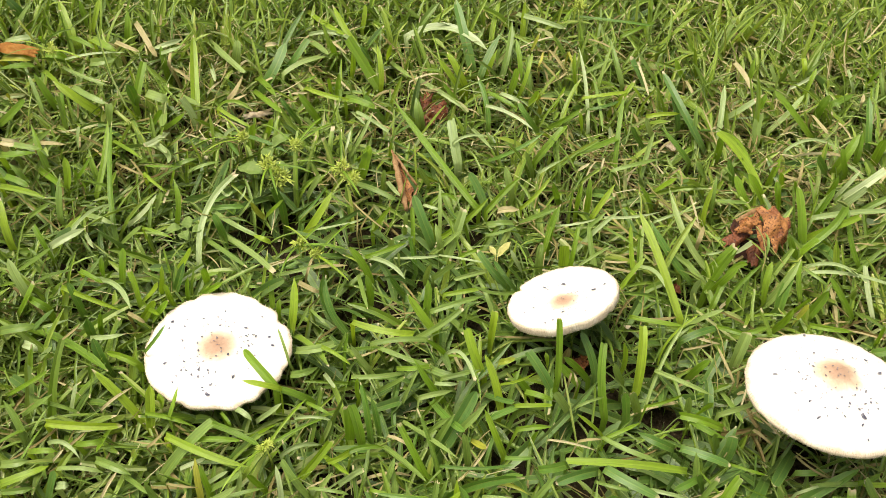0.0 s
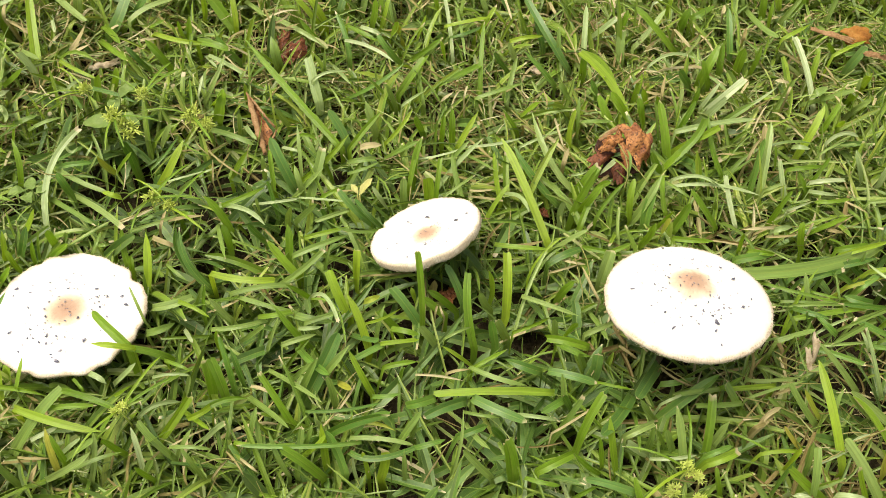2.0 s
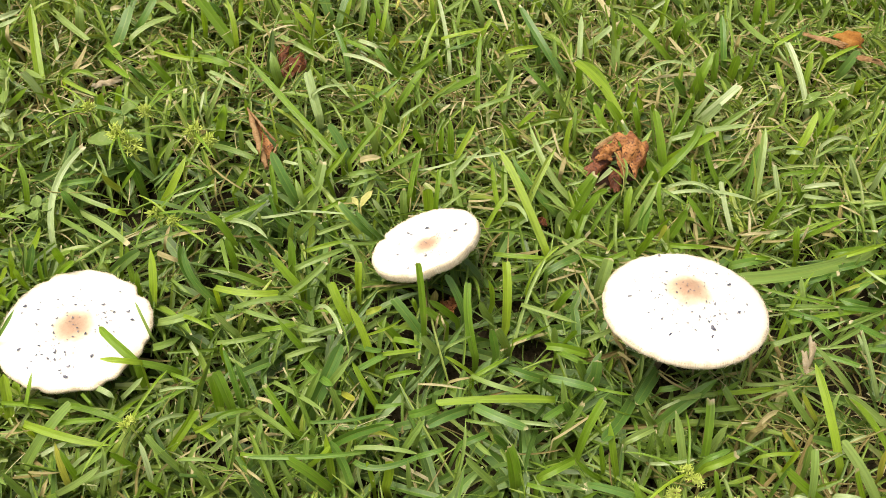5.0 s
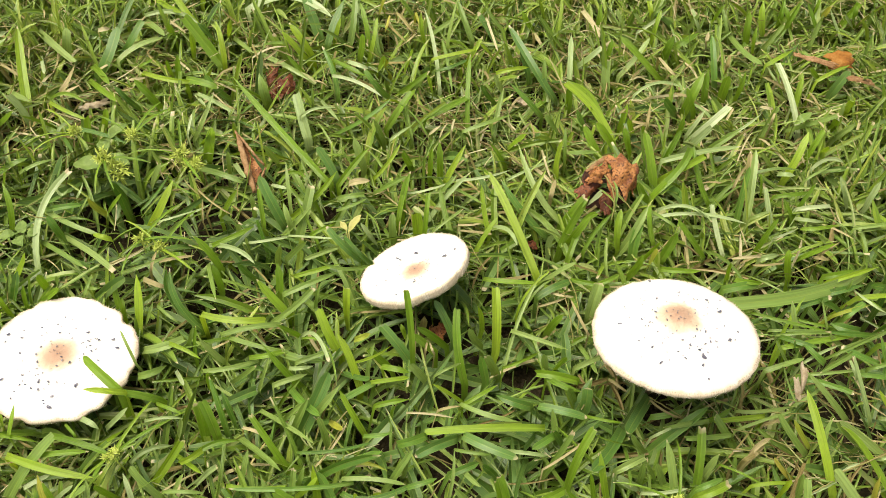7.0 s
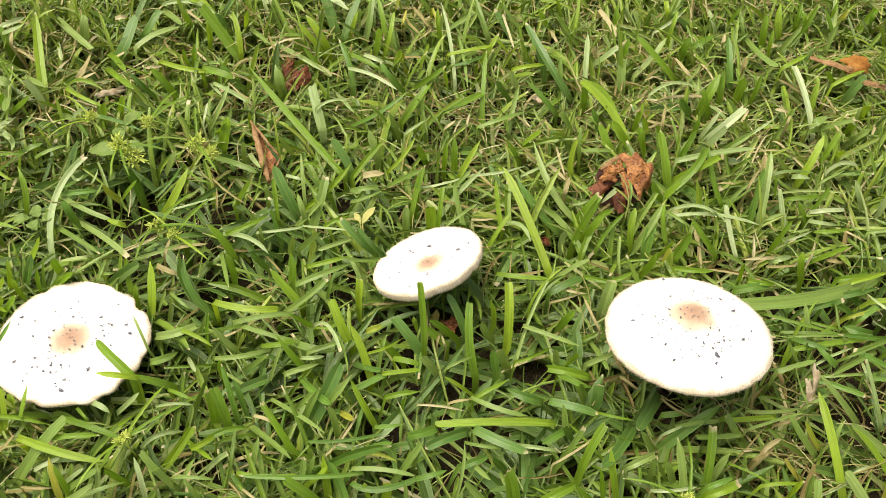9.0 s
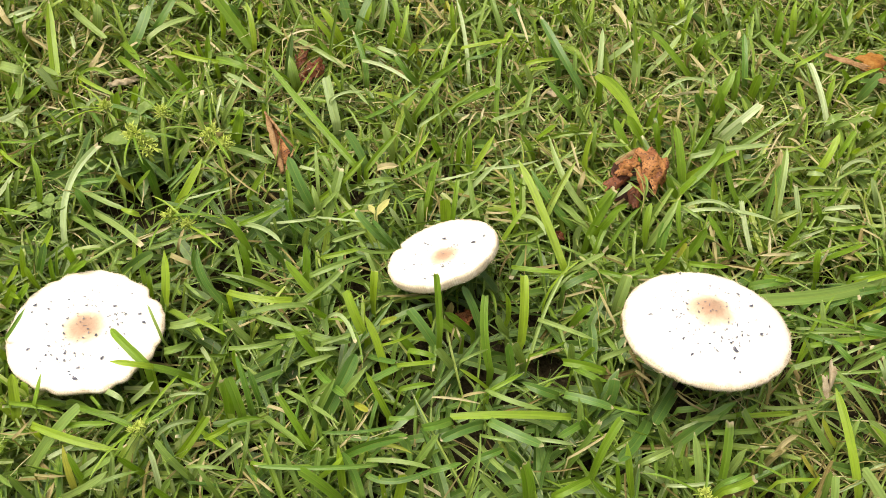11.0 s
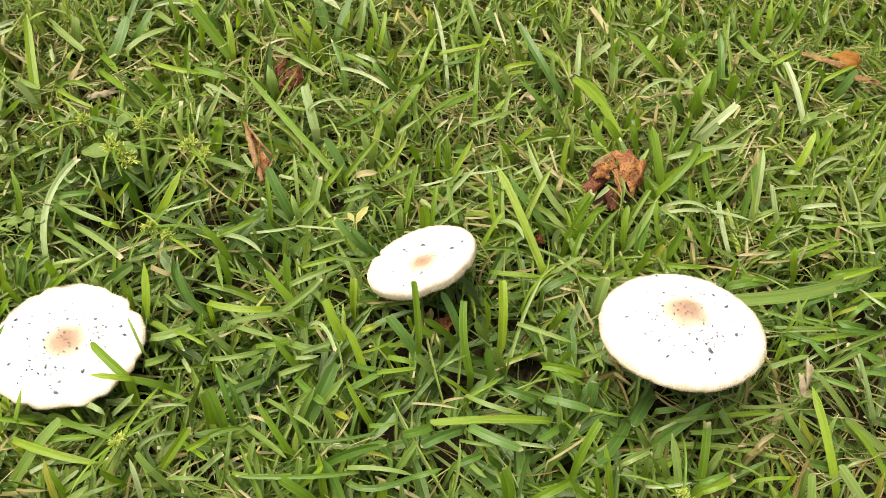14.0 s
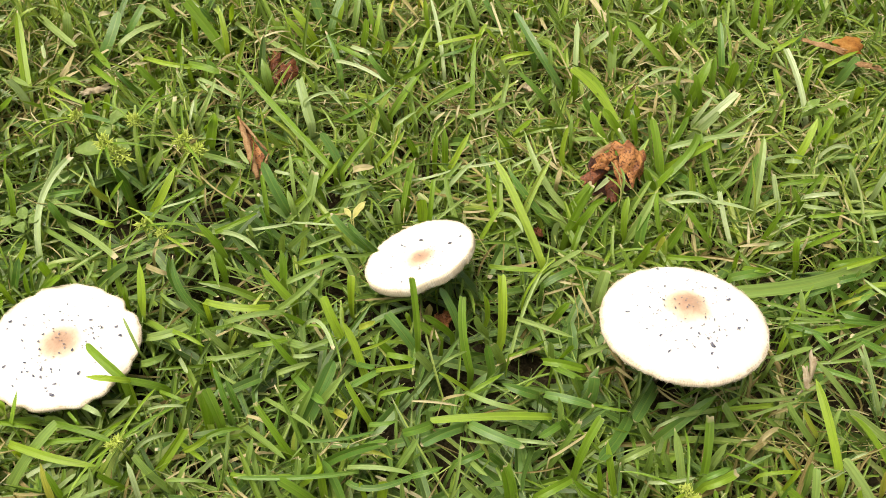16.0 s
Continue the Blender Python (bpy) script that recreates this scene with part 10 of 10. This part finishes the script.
blade(t, (0.458, 0.421, 0.045), (0.462, 0.417, 0.051), (0.471, 0.417, 0.047), 0.0035, mat_silver)
t = tuft(0.505, 0.441, "tuft of green grass with a yellowed blade")
blade(t, (0.505, 0.441, 0.030), (0.500, 0.472, 0.053), (0.495, 0.507, 0.067), 0.0056, mat_light)
blade(t, (0.506, 0.462, 0.034), (0.504, 0.477, 0.048), (0.511, 0.489, 0.059), 0.0035, mat_grey)
blade(t, (0.506, 0.452, 0.046), (0.511, 0.455, 0.052), (0.523, 0.460, 0.048), 0.0017, mat_silver)
blade(t, (0.480, 0.456, 0.034), (0.468, 0.457, 0.050), (0.460, 0.461, 0.061), 0.0042, mat_yellow)
blade(t, (0.478, 0.439, 0.046), (0.488, 0.441, 0.052), (0.504, 0.448, 0.048), 0.0017, mat_silver)
blade(t, (0.517, 0.415, 0.048), (0.526, 0.411, 0.054), (0.540, 0.409, 0.050), 0.0033, mat_light)
t = tuft(0.485, 0.417, "grass tuft with long silvery arching blades")
blade(t, (0.485, 0.417, 0.051), (0.493, 0.413, 0.057), (0.504, 0.412, 0.053), 0.0040, mat_silver)
blade(t, (0.471, 0.414, 0.046), (0.485, 0.410, 0.052), (0.503, 0.408, 0.048), 0.0048, mat_grey)
t = tuft(0.559, 0.448, "tuft of green grass with a yellowed blade")
blade(t, (0.559, 0.448, 0.030), (0.560, 0.465, 0.048), (0.563, 0.484, 0.062), 0.0065, mat_silver)
blade(t, (0.547, 0.436, 0.030), (0.527, 0.466, 0.054), (0.509, 0.478, 0.068), 0.0046, mat_light)
blade(t, (0.566, 0.435, 0.030), (0.560, 0.447, 0.055), (0.559, 0.463, 0.069), 0.0034, mat_light)
blade(t, (0.523, 0.413, 0.030), (0.509, 0.429, 0.053), (0.495, 0.447, 0.067), 0.0081, mat_grey, 0.8)
blade(t, (0.535, 0.462, 0.047), (0.541, 0.461, 0.053), (0.553, 0.466, 0.049), 0.0021, mat_silver)
blade(t, (0.529, 0.436, 0.034), (0.526, 0.440, 0.049), (0.527, 0.445, 0.060), 0.0042, mat_yellow)
t = tuft(0.530, 0.420, "tuft of dull grey-green grass blades")
blade(t, (0.530, 0.420, 0.034), (0.533, 0.422, 0.048), (0.538, 0.423, 0.059), 0.0033, mat_grey)
t = tuft(0.585, 0.465, "tuft of broad blunt light green grass blades")
blade(t, (0.585, 0.465, 0.034), (0.574, 0.466, 0.052), (0.568, 0.470, 0.063), 0.0039, mat_light)
t = tuft(0.350, 0.412, "tuft of dull grey-green grass blades")
blade(t, (0.350, 0.412, 0.034), (0.351, 0.411, 0.052), (0.352, 0.413, 0.063), 0.0044, mat_grey)
t = tuft(0.365, 0.411, "tuft of broad blunt light green grass blades")
blade(t, (0.365, 0.411, 0.034), (0.358, 0.419, 0.052), (0.354, 0.430, 0.063), 0.0045, mat_light)
t = tuft(0.450, 0.411, "tuft of dull grey-green grass blades")
blade(t, (0.450, 0.411, 0.034), (0.440, 0.417, 0.048), (0.431, 0.424, 0.059), 0.0039, mat_grey)
t = tuft(0.522, 0.403, "tuft of broad blunt light green grass blades")
blade(t, (0.522, 0.403, 0.048), (0.532, 0.405, 0.054), (0.547, 0.409, 0.050), 0.0065, mat_light)
blade(t, (0.472, 0.412, 0.030), (0.472, 0.424, 0.055), (0.474, 0.442, 0.069), 0.0051, mat_grey, 0.8)
t = tuft(0.465, 0.606, "tuft of deep green broad grass blades")
blade(t, (0.465, 0.606, 0.051), (0.479, 0.605, 0.057), (0.497, 0.609, 0.053), 0.0063, mat_deep)
blade(t, (0.547, 0.607, 0.054), (0.565, 0.609, 0.060), (0.592, 0.619, 0.056), 0.0038, mat_light)
blade(t, (0.566, 0.599, 0.054), (0.570, 0.583, 0.060), (0.582, 0.575, 0.056), 0.0023, mat_silver)
blade(t, (0.542, 0.577, 0.052), (0.554, 0.578, 0.058), (0.575, 0.585, 0.054), 0.0027, mat_yellow)
blade(t, (0.530, 0.542, 0.053), (0.554, 0.549, 0.059), (0.586, 0.564, 0.055), 0.0027, mat_grey)
blade(t, (0.567, 0.594, 0.049), (0.581, 0.592, 0.055), (0.602, 0.594, 0.051), 0.0042, mat_light, 0.8)
t = tuft(0.586, 0.590, "tuft of deep green broad grass blades")
blade(t, (0.586, 0.590, 0.034), (0.588, 0.594, 0.052), (0.592, 0.603, 0.063), 0.0057, mat_deep)
blade(t, (0.559, 0.562, 0.053), (0.545, 0.561, 0.059), (0.537, 0.569, 0.055), 0.0063, mat_deep)
blade(t, (0.610, 0.601, 0.049), (0.592, 0.599, 0.055), (0.583, 0.605, 0.051), 0.0057, mat_deep)
blade(t, (0.620, 0.597, 0.053), (0.601, 0.590, 0.059), (0.589, 0.589, 0.055), 0.0033, mat_grey)
blade(t, (0.610, 0.623, 0.034), (0.608, 0.622, 0.050), (0.610, 0.622, 0.061), 0.0059, mat_light)
blade(t, (0.566, 0.603, 0.034), (0.560, 0.598, 0.054), (0.562, 0.602, 0.065), 0.0033, mat_grey)
t = tuft(0.520, 0.563, "tuft of deep green broad grass blades")
blade(t, (0.520, 0.563, 0.034), (0.511, 0.571, 0.054), (0.509, 0.583, 0.065), 0.0040, mat_grey)
blade(t, (0.503, 0.554, 0.034), (0.508, 0.569, 0.051), (0.519, 0.587, 0.062), 0.0027, mat_light)
blade(t, (0.480, 0.582, 0.054), (0.503, 0.568, 0.060), (0.533, 0.561, 0.056), 0.0022, mat_light)
blade(t, (0.496, 0.535, 0.034), (0.499, 0.537, 0.049), (0.504, 0.544, 0.060), 0.0035, mat_grey)
blade(t, (0.496, 0.564, 0.049), (0.513, 0.561, 0.055), (0.538, 0.563, 0.051), 0.0022, mat_grey)
blade(t, (0.578, 0.530, 0.034), (0.569, 0.540, 0.052), (0.566, 0.551, 0.063), 0.0036, mat_deep)
t = tuft(0.593, 0.529, "tuft of deep green broad grass blades")
blade(t, (0.593, 0.529, 0.034), (0.584, 0.533, 0.051), (0.577, 0.541, 0.062), 0.0055, mat_deep)
blade(t, (0.539, 0.527, 0.051), (0.553, 0.521, 0.057), (0.572, 0.519, 0.053), 0.0031, mat_deep)
blade(t, (0.552, 0.530, 0.052), (0.565, 0.530, 0.058), (0.587, 0.536, 0.054), 0.0031, mat_grey)
straw(((0.306, 0.774, 0.053), (0.321, 0.747, 0.053), (0.344, 0.723, 0.053)), 0.00066)
straw(((0.315, 0.763, 0.053), (0.328, 0.737, 0.053), (0.343, 0.743, 0.053)), 0.00048)
straw(((0.347, 0.620, 0.053), (0.354, 0.601, 0.053), (0.346, 0.570, 0.053)), 0.00054)
straw(((0.341, 0.609, 0.053), (0.344, 0.582, 0.053), (0.341, 0.562, 0.053)), 0.00042)
straw(((0.452, 0.820, 0.053), (0.446, 0.801, 0.053), (0.440, 0.784, 0.053)), 0.00072)
straw(((0.421, 0.779, 0.053), (0.445, 0.797, 0.053), (0.467, 0.801, 0.053)), 0.00048)
straw(((0.421, 0.808, 0.053), (0.443, 0.812, 0.053), (0.463, 0.805, 0.053)), 0.00048)
straw(((0.424, 0.890, 0.053), (0.439, 0.881, 0.053), (0.442, 0.848, 0.053)), 0.00042)
straw(((0.473, 0.518, 0.053), (0.481, 0.504, 0.053), (0.506, 0.506, 0.053)), 0.00054)
straw(((0.464, 0.500, 0.053), (0.482, 0.495, 0.053), (0.511, 0.497, 0.053)), 0.00048)
straw(((0.440, 0.487, 0.053), (0.463, 0.482, 0.053), (0.479, 0.470, 0.053)), 0.00048)
straw(((0.389, 0.514, 0.053), (0.401, 0.505, 0.053), (0.409, 0.497, 0.053)), 0.00054)
straw(((0.498, 0.641, 0.053), (0.514, 0.635, 0.053), (0.534, 0.638, 0.053)), 0.00048)
straw(((0.523, 0.618, 0.053), (0.554, 0.629, 0.053), (0.587, 0.647, 0.053)), 0.00048)
straw(((0.272, 0.661, 0.053), (0.275, 0.649, 0.053), (0.283, 0.632, 0.053)), 0.00042)
straw(((0.079, 0.448, 0.053), (0.093, 0.455, 0.053), (0.105, 0.447, 0.053)), 0.00048)
straw(((-0.086, 0.706, 0.053), (-0.066, 0.699, 0.053), (-0.049, 0.705, 0.053)), 0.00048)
straw(((-0.013, 0.651, 0.053), (0.009, 0.665, 0.053), (0.021, 0.674, 0.053)), 0.00048)
straw(((0.224, 0.967, 0.053), (0.232, 0.943, 0.053), (0.238, 0.929, 0.053)), 0.00060)
straw(((-0.180, 0.932, 0.053), (-0.161, 0.923, 0.053), (-0.146, 0.950, 0.053)), 0.00048)
straw(((0.253, 0.758, 0.053), (0.263, 0.772, 0.053), (0.272, 0.797, 0.053)), 0.00048)
straw(((0.158, 0.474, 0.053), (0.167, 0.491, 0.053), (0.176, 0.508, 0.053)), 0.00048)
straw(((0.037, 0.484, 0.053), (0.044, 0.506, 0.053), (0.050, 0.519, 0.053)), 0.00054)
straw(((0.473, 0.523, 0.053), (0.489, 0.508, 0.053), (0.514, 0.511, 0.053)), 0.00054)
straw(((0.451, 0.475, 0.053), (0.462, 0.457, 0.053), (0.476, 0.465, 0.053)), 0.00048)
straw(((0.389, 0.716, 0.068), (0.398, 0.696, 0.068), (0.386, 0.667, 0.068)), 0.00066)
straw(((0.393, 0.706, 0.066), (0.403, 0.685, 0.066), (0.407, 0.674, 0.066)), 0.00048)
straw(((0.505, 0.452, 0.053), (0.526, 0.458, 0.053), (0.549, 0.467, 0.053)), 0.00060)
straw(((0.473, 0.435, 0.053), (0.486, 0.441, 0.053), (0.498, 0.446, 0.053)), 0.00054)
straw(((0.431, 0.473, 0.053), (0.454, 0.470, 0.053), (0.479, 0.464, 0.053)), 0.00054)
straw(((0.094, 0.874, 0.053), (0.100, 0.879, 0.053), (0.104, 0.898, 0.053)), 0.00048)
straw(((0.099, 0.856, 0.053), (0.103, 0.872, 0.053), (0.116, 0.879, 0.053)), 0.00048)
straw(((0.112, 0.832, 0.053), (0.113, 0.848, 0.053), (0.117, 0.857, 0.053)), 0.00042)


# ---- the lawn ----
CELL, X0, Y0 = 0.003, -0.7, 0.2


def sight_cell(w):
    """The cell of the plan for points (..., 3), projected down the camera's sight lines."""
    sight_shift = w[..., 2] / 0.55
    i = ((w[..., 0] + (w[..., 0] - 0.21) * sight_shift - X0) / CELL).astype(int)
    j = ((w[..., 1] + (w[..., 1] - 0.21) * sight_shift - Y0) / CELL).astype(int)
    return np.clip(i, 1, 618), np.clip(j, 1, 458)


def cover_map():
    """Tops of things built so far, on a fine plan along the camera's sight lines."""
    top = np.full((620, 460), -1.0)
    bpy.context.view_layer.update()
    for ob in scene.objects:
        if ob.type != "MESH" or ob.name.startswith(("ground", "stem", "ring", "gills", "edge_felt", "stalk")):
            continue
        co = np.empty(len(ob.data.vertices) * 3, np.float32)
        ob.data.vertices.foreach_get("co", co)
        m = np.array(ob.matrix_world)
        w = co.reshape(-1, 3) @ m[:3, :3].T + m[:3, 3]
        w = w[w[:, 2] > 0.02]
        i, j = sight_cell(w)
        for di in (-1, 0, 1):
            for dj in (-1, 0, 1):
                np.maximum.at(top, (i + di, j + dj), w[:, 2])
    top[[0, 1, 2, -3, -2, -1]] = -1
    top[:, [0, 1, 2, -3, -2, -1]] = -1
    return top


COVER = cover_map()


def hides_from_camera(v, rng):
    """Which blades would hide a thing or a broad blade from the camera; a few may."""
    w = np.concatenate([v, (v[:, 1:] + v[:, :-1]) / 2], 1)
    top = COVER[sight_cell(w)]
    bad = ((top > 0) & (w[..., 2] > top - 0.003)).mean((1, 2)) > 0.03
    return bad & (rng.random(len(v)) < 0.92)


def far_part(x, y):
    return np.clip((y - 0.60) / 0.25, 0, 1)


def lush_shade_part(x, y):
    # Spot at 0.579, 0.563 paints shade beside the tall cap with darker blades.
    return np.clip(1.3 * spot(x, y, 0.25, 0.49, 0.12) + 1.2 * spot(x, y, 0.579, 0.563, 0.09) + 0.8 * spot(x, y, 0.28, 0.55, 0.06) + 0.8 * spot(x, y, 0.13, 0.68, 0.09) + 0.9 * spot(x, y, 0.00, 0.72, 0.10), 0, 1)


def bare_part(x, y):
    return np.clip(spot(x, y, 0.53, 0.50, 0.09) + 0.9 * spot(x, y, 0.46, 0.45, 0.08) + 0.7 * spot(x, y, 0.42, 0.80, 0.05) + 0.6 * spot(x, y, 0.09, 0.92, 0.05) + 0.6 * spot(x, y, -0.12, 0.84, 0.05), 0, 1)


def spot(x, y, cx, cy, r):
    return np.exp(-((x - cx) ** 2 + (y - cy) ** 2) / (r * r))


def dry_part(x, y):
    return np.clip(0.40 + 0.4 * far_part(x, y) - 0.35 * lush_shade_part(x, y) + 0.4 * spot(x, y, 0.50, 0.48, 0.09) + 0.6 * spot(x, y, 0.42, 0.85, 0.10) + 0.5 * spot(x, y, 0.10, 0.93, 0.07)
                   + 0.5 * spot(x, y, -0.09, 0.88, 0.08) - 0.25 * spot(x, y, 0.58, 0.80, 0.16), 0, 1)


# Spots right of the tall cap bare dark soil to imitate shade.
GAPS_AND_SHADE = ((-0.032, 0.722, 0.028), (0.002, 0.693, 0.030), (-0.050, 0.675, 0.020), (0.078, 0.777, 0.022), (0.056, 0.726, 0.020), (0.160, 0.732, 0.025), (0.458, 0.716, 0.030), (0.475, 0.681, 0.025), (0.412, 0.681, 0.022), (0.305, 0.657, 0.020), (0.282, 0.651, 0.018), (0.531, 0.583, 0.045), (0.561, 0.605, 0.040), (0.253, 0.540, 0.025), (0.277, 0.585, 0.025), (0.191, 0.570, 0.020), (0.116, 0.560, 0.020), (0.086, 0.645, 0.025), (0.024, 0.640, 0.020), (-0.116, 0.719, 0.020), (0.234, 0.590, 0.025), (0.385, 0.468, 0.020), (0.211, 0.465, 0.020), (0.579, 0.563, 0.035), (0.610, 0.571, 0.035), (0.565, 0.585, 0.030), (0.600, 0.535, 0.030))
STRAW_SPOTS = ((-0.20, 0.95), (-0.15, 0.95), (-0.10, 0.90), (-0.08, 0.87), (-0.12, 0.83), (-0.14, 0.80), (-0.01, 0.97), (0.08, 0.94),
               (0.06, 0.86), (0.10, 0.98), (0.23, 0.98), (0.29, 0.90), (0.32, 0.83), (0.34, 0.87), (0.32, 0.78), (0.37, 0.94),
               (0.42, 0.98), (0.43, 0.90), (0.46, 0.88), (0.46, 0.83), (0.48, 0.83), (0.58, 0.88), (0.55, 0.90), (0.60, 0.79),
               (0.57, 0.83), (0.53, 0.77), (0.71, 0.98), (0.40, 0.83), (0.25, 0.82), 
               (0.37, 0.58), (0.18, 0.47), (0.06, 0.46))


def straw_part(x, y):
    """Small thin places where dead straw shows between the tufts."""
    return np.clip(sum(spot(x, y, cx, cy, 0.022) for cx, cy in STRAW_SPOTS), 0, 1)


def gap_shade_part(x, y):
    """Hollows between the tufts and imitated shade, where few blades cover the dark soil."""
    return np.clip(sum(spot(x, y, cx, cy, r) for cx, cy, r in GAPS_AND_SHADE), 0, 1)


def scatter(rng, count, x0, x1, y0, y1):
    return np.stack([rng.uniform(x0, x1, count), rng.uniform(y0, y1, count)], -1)


def lawn(name, seed, count, area, mat, label, length, width, rise, bend, foot, tufted=True, rows=7, across=3, fold=0.26, blunt=0.35, keep=None, away=0.0):
    """Grass that nobody could count: blades in small fans from creeping runners."""
    rng = np.random.default_rng(seed)
    if tufted:
        k = 5
        centre = np.repeat(scatter(rng, count // k, *area), k, 0)
        n = len(centre)
        xy = centre + rng.normal(0, 0.005, (n, 2))
        cx, cy = centre[:, 0], centre[:, 1]
        drift = 2.2 * np.sin(9 * cx + 4 * cy + seed) + 1.8 * np.sin(7 * cy - 11 * cx + 2 * seed)
        axis = drift + np.repeat(rng.normal(0, 0.7, n // k), k)
        heading = axis + rng.choice([0, np.pi], n) + rng.normal(0, 0.4, n)
        heading = np.where(rng.random(n) < away, np.pi / 2 + rng.normal(0.0, 0.65, n), heading)
    else:
        n = count
        xy = scatter(rng, n, *area)
        heading = rng.uniform(0, 2 * np.pi, n)
    base = np.concatenate([xy, rng.uniform(*foot, (n, 1))], 1)
    e = np.radians(rise[0] + (rise[1] - rise[0]) * rng.random(n) ** 1.25)
    v = blades(base, heading, e, np.radians(rng.uniform(*bend, n)), rng.uniform(*length, n) * rng.uniform(0.75, 1.1, n),
               width[0] + (width[1] - width[0]) * rng.random(n) ** 1.7, rng.normal(0, 0.5, n), rng.normal(0, 0.5, n), rng.uniform(0.3, 1.4, n) * fold,
               rng.normal(0, 0.38, n), np.where(rng.random(n) < blunt, rng.uniform(0.6, 0.95, n), 0.25), rows, across)
    # Grass that would hide placed things from the camera is left out.
    ok = clear_of_things(v) & ~hides_from_camera(v, rng)
    ok &= rng.random(n) > 0.65 * gap_shade_part(base[:, 0], base[:, 1])
    if keep:
        ok &= rng.random(n) < keep(base[:, 0], base[:, 1])
    v = v[ok]
    return tagged(part(name, blades_mesh(name, v), mat), label, "grass", kind="stuff")


NEAR = (-0.62, 1.02, 0.22, 1.36)
lawn("grass", 3, 26000, NEAR, mat_grass, "mown green lawn grass with broad blunt blades", (0.03, 0.085), (0.0024, 0.0072), (6, 66), (5, 85), (0.004, 0.026), keep=lambda x, y: 1 - 0.55 * far_part(x, y) - 0.75 * lush_shade_part(x, y) - 0.7 * bare_part(x, y) - 0.5 * straw_part(x, y))
lawn("lush_grass", 8, 14000, NEAR, mat_lush_shade, "deep green broad lawn blades in lush patches and painted shade", (0.035, 0.08), (0.0045, 0.0105), (8, 66), (5, 70), (0.004, 0.026), keep=lambda x, y: 0.12 + 0.88 * lush_shade_part(x, y))
lawn("light_grass", 7, 28000, NEAR, mat_spring, "upright light green grass blades", (0.035, 0.085), (0.0022, 0.0066), (42, 84), (8, 80), (0.004, 0.022), keep=lambda x, y: 0.2 + 0.75 * far_part(x, y) + 0.35 * spot(x, y, 0.56, 0.80, 0.16) - 0.17 * lush_shade_part(x, y) - 0.12 * bare_part(x, y) - 0.5 * straw_part(x, y), away=0.65)
lawn("fine_grass", 4, 30000, NEAR, mat_grass, "finer green lawn blades between the broad ones", (0.03, 0.08), (0.0013, 0.0036), (4, 60), (5, 75), (0.004, 0.030), rows=6, keep=lambda x, y: 1 - 0.6 * lush_shade_part(x, y))
lawn("grass_clippings", 5, 11000, NEAR, mat_pale, "pale cut grass clippings lying in the lawn", (0.015, 0.06), (0.0014, 0.0062), (-6, 30), (-10, 40), (0.012, 0.042), tufted=False, rows=5, keep=lambda x, y: 0.5 + 0.4 * spot(x, y, 0.57, 0.96, 0.22) - 0.5 * lush_shade_part(x, y) - 0.25 * bare_part(x, y))
lawn("thatch", 6, 24000, NEAR, mat_straw, "dry straw coloured thatch among the grass stems", (0.018, 0.056), (0.0007, 0.0026), (-4, 30), (-15, 45), (0.003, 0.040), tufted=False, rows=5, across=2, keep=dry_part)
lawn("pale_straw", 14, 32000, NEAR, mat_straw_pale, "pale dry straw lying tangled in thin places of the lawn", (0.018, 0.055), (0.0008, 0.0030), (-4, 40), (-20, 80), (0.018, 0.046), tufted=False, rows=6, across=2, keep=lambda x, y: 0.03 + 0.85 * straw_part(x, y) + 0.13 * far_part(x, y) + 0.5 * spot(x, y, 0.57, 0.96, 0.2) + 0.35 * spot(x, y, 0.53, 0.49, 0.08))
lawn("dead_grass", 12, 14000, NEAR, mat_dead, "withered brown grass blades matted between the green ones", (0.02, 0.055), (0.0012, 0.0040), (-4, 30), (-15, 45), (0.010, 0.044), rows=6, keep=lambda x, y: 0.12 + 0.7 * bare_part(x, y) - 0.05 * far_part(x, y))
# Added pale blades lift the far lawn's brightness through their colour.
lawn("bleached_grass", 16, 9000, NEAR, mat_pale, "pale grass blades brightening the thin far lawn by colour", (0.03, 0.07), (0.0014, 0.0042), (12, 65), (5, 60), (0.006, 0.028), keep=lambda x, y: 0.75 * spot(x, y, 0.58, 0.99, 0.2) + 0.12 * far_part(x, y))
lawn("stray_grass", 15, 3000, NEAR, mat_stray, "long thin pale green blades crossing over the lawn", (0.035, 0.09), (0.0010, 0.0030), (4, 42), (0, 50), (0.016, 0.040), tufted=False, keep=lambda x, y: 1 - 0.5 * lush_shade_part(x, y))
for plot in ((-3.0, -0.60, -1.6, 3.2), (1.0, 3.4, -1.6, 3.2), (-0.62, 1.02, -1.6, 0.24), (-0.62, 1.02, 1.34, 3.2)):
    share = (plot[1] - plot[0]) * (plot[3] - plot[2])
    lawn("grass", int(40 + share * 10), int(share * 3200), plot, mat_grass, "mown green lawn grass further off", (0.045, 0.09), (0.006, 0.012), (8, 70), (5, 70), (0.0, 0.012), rows=4)
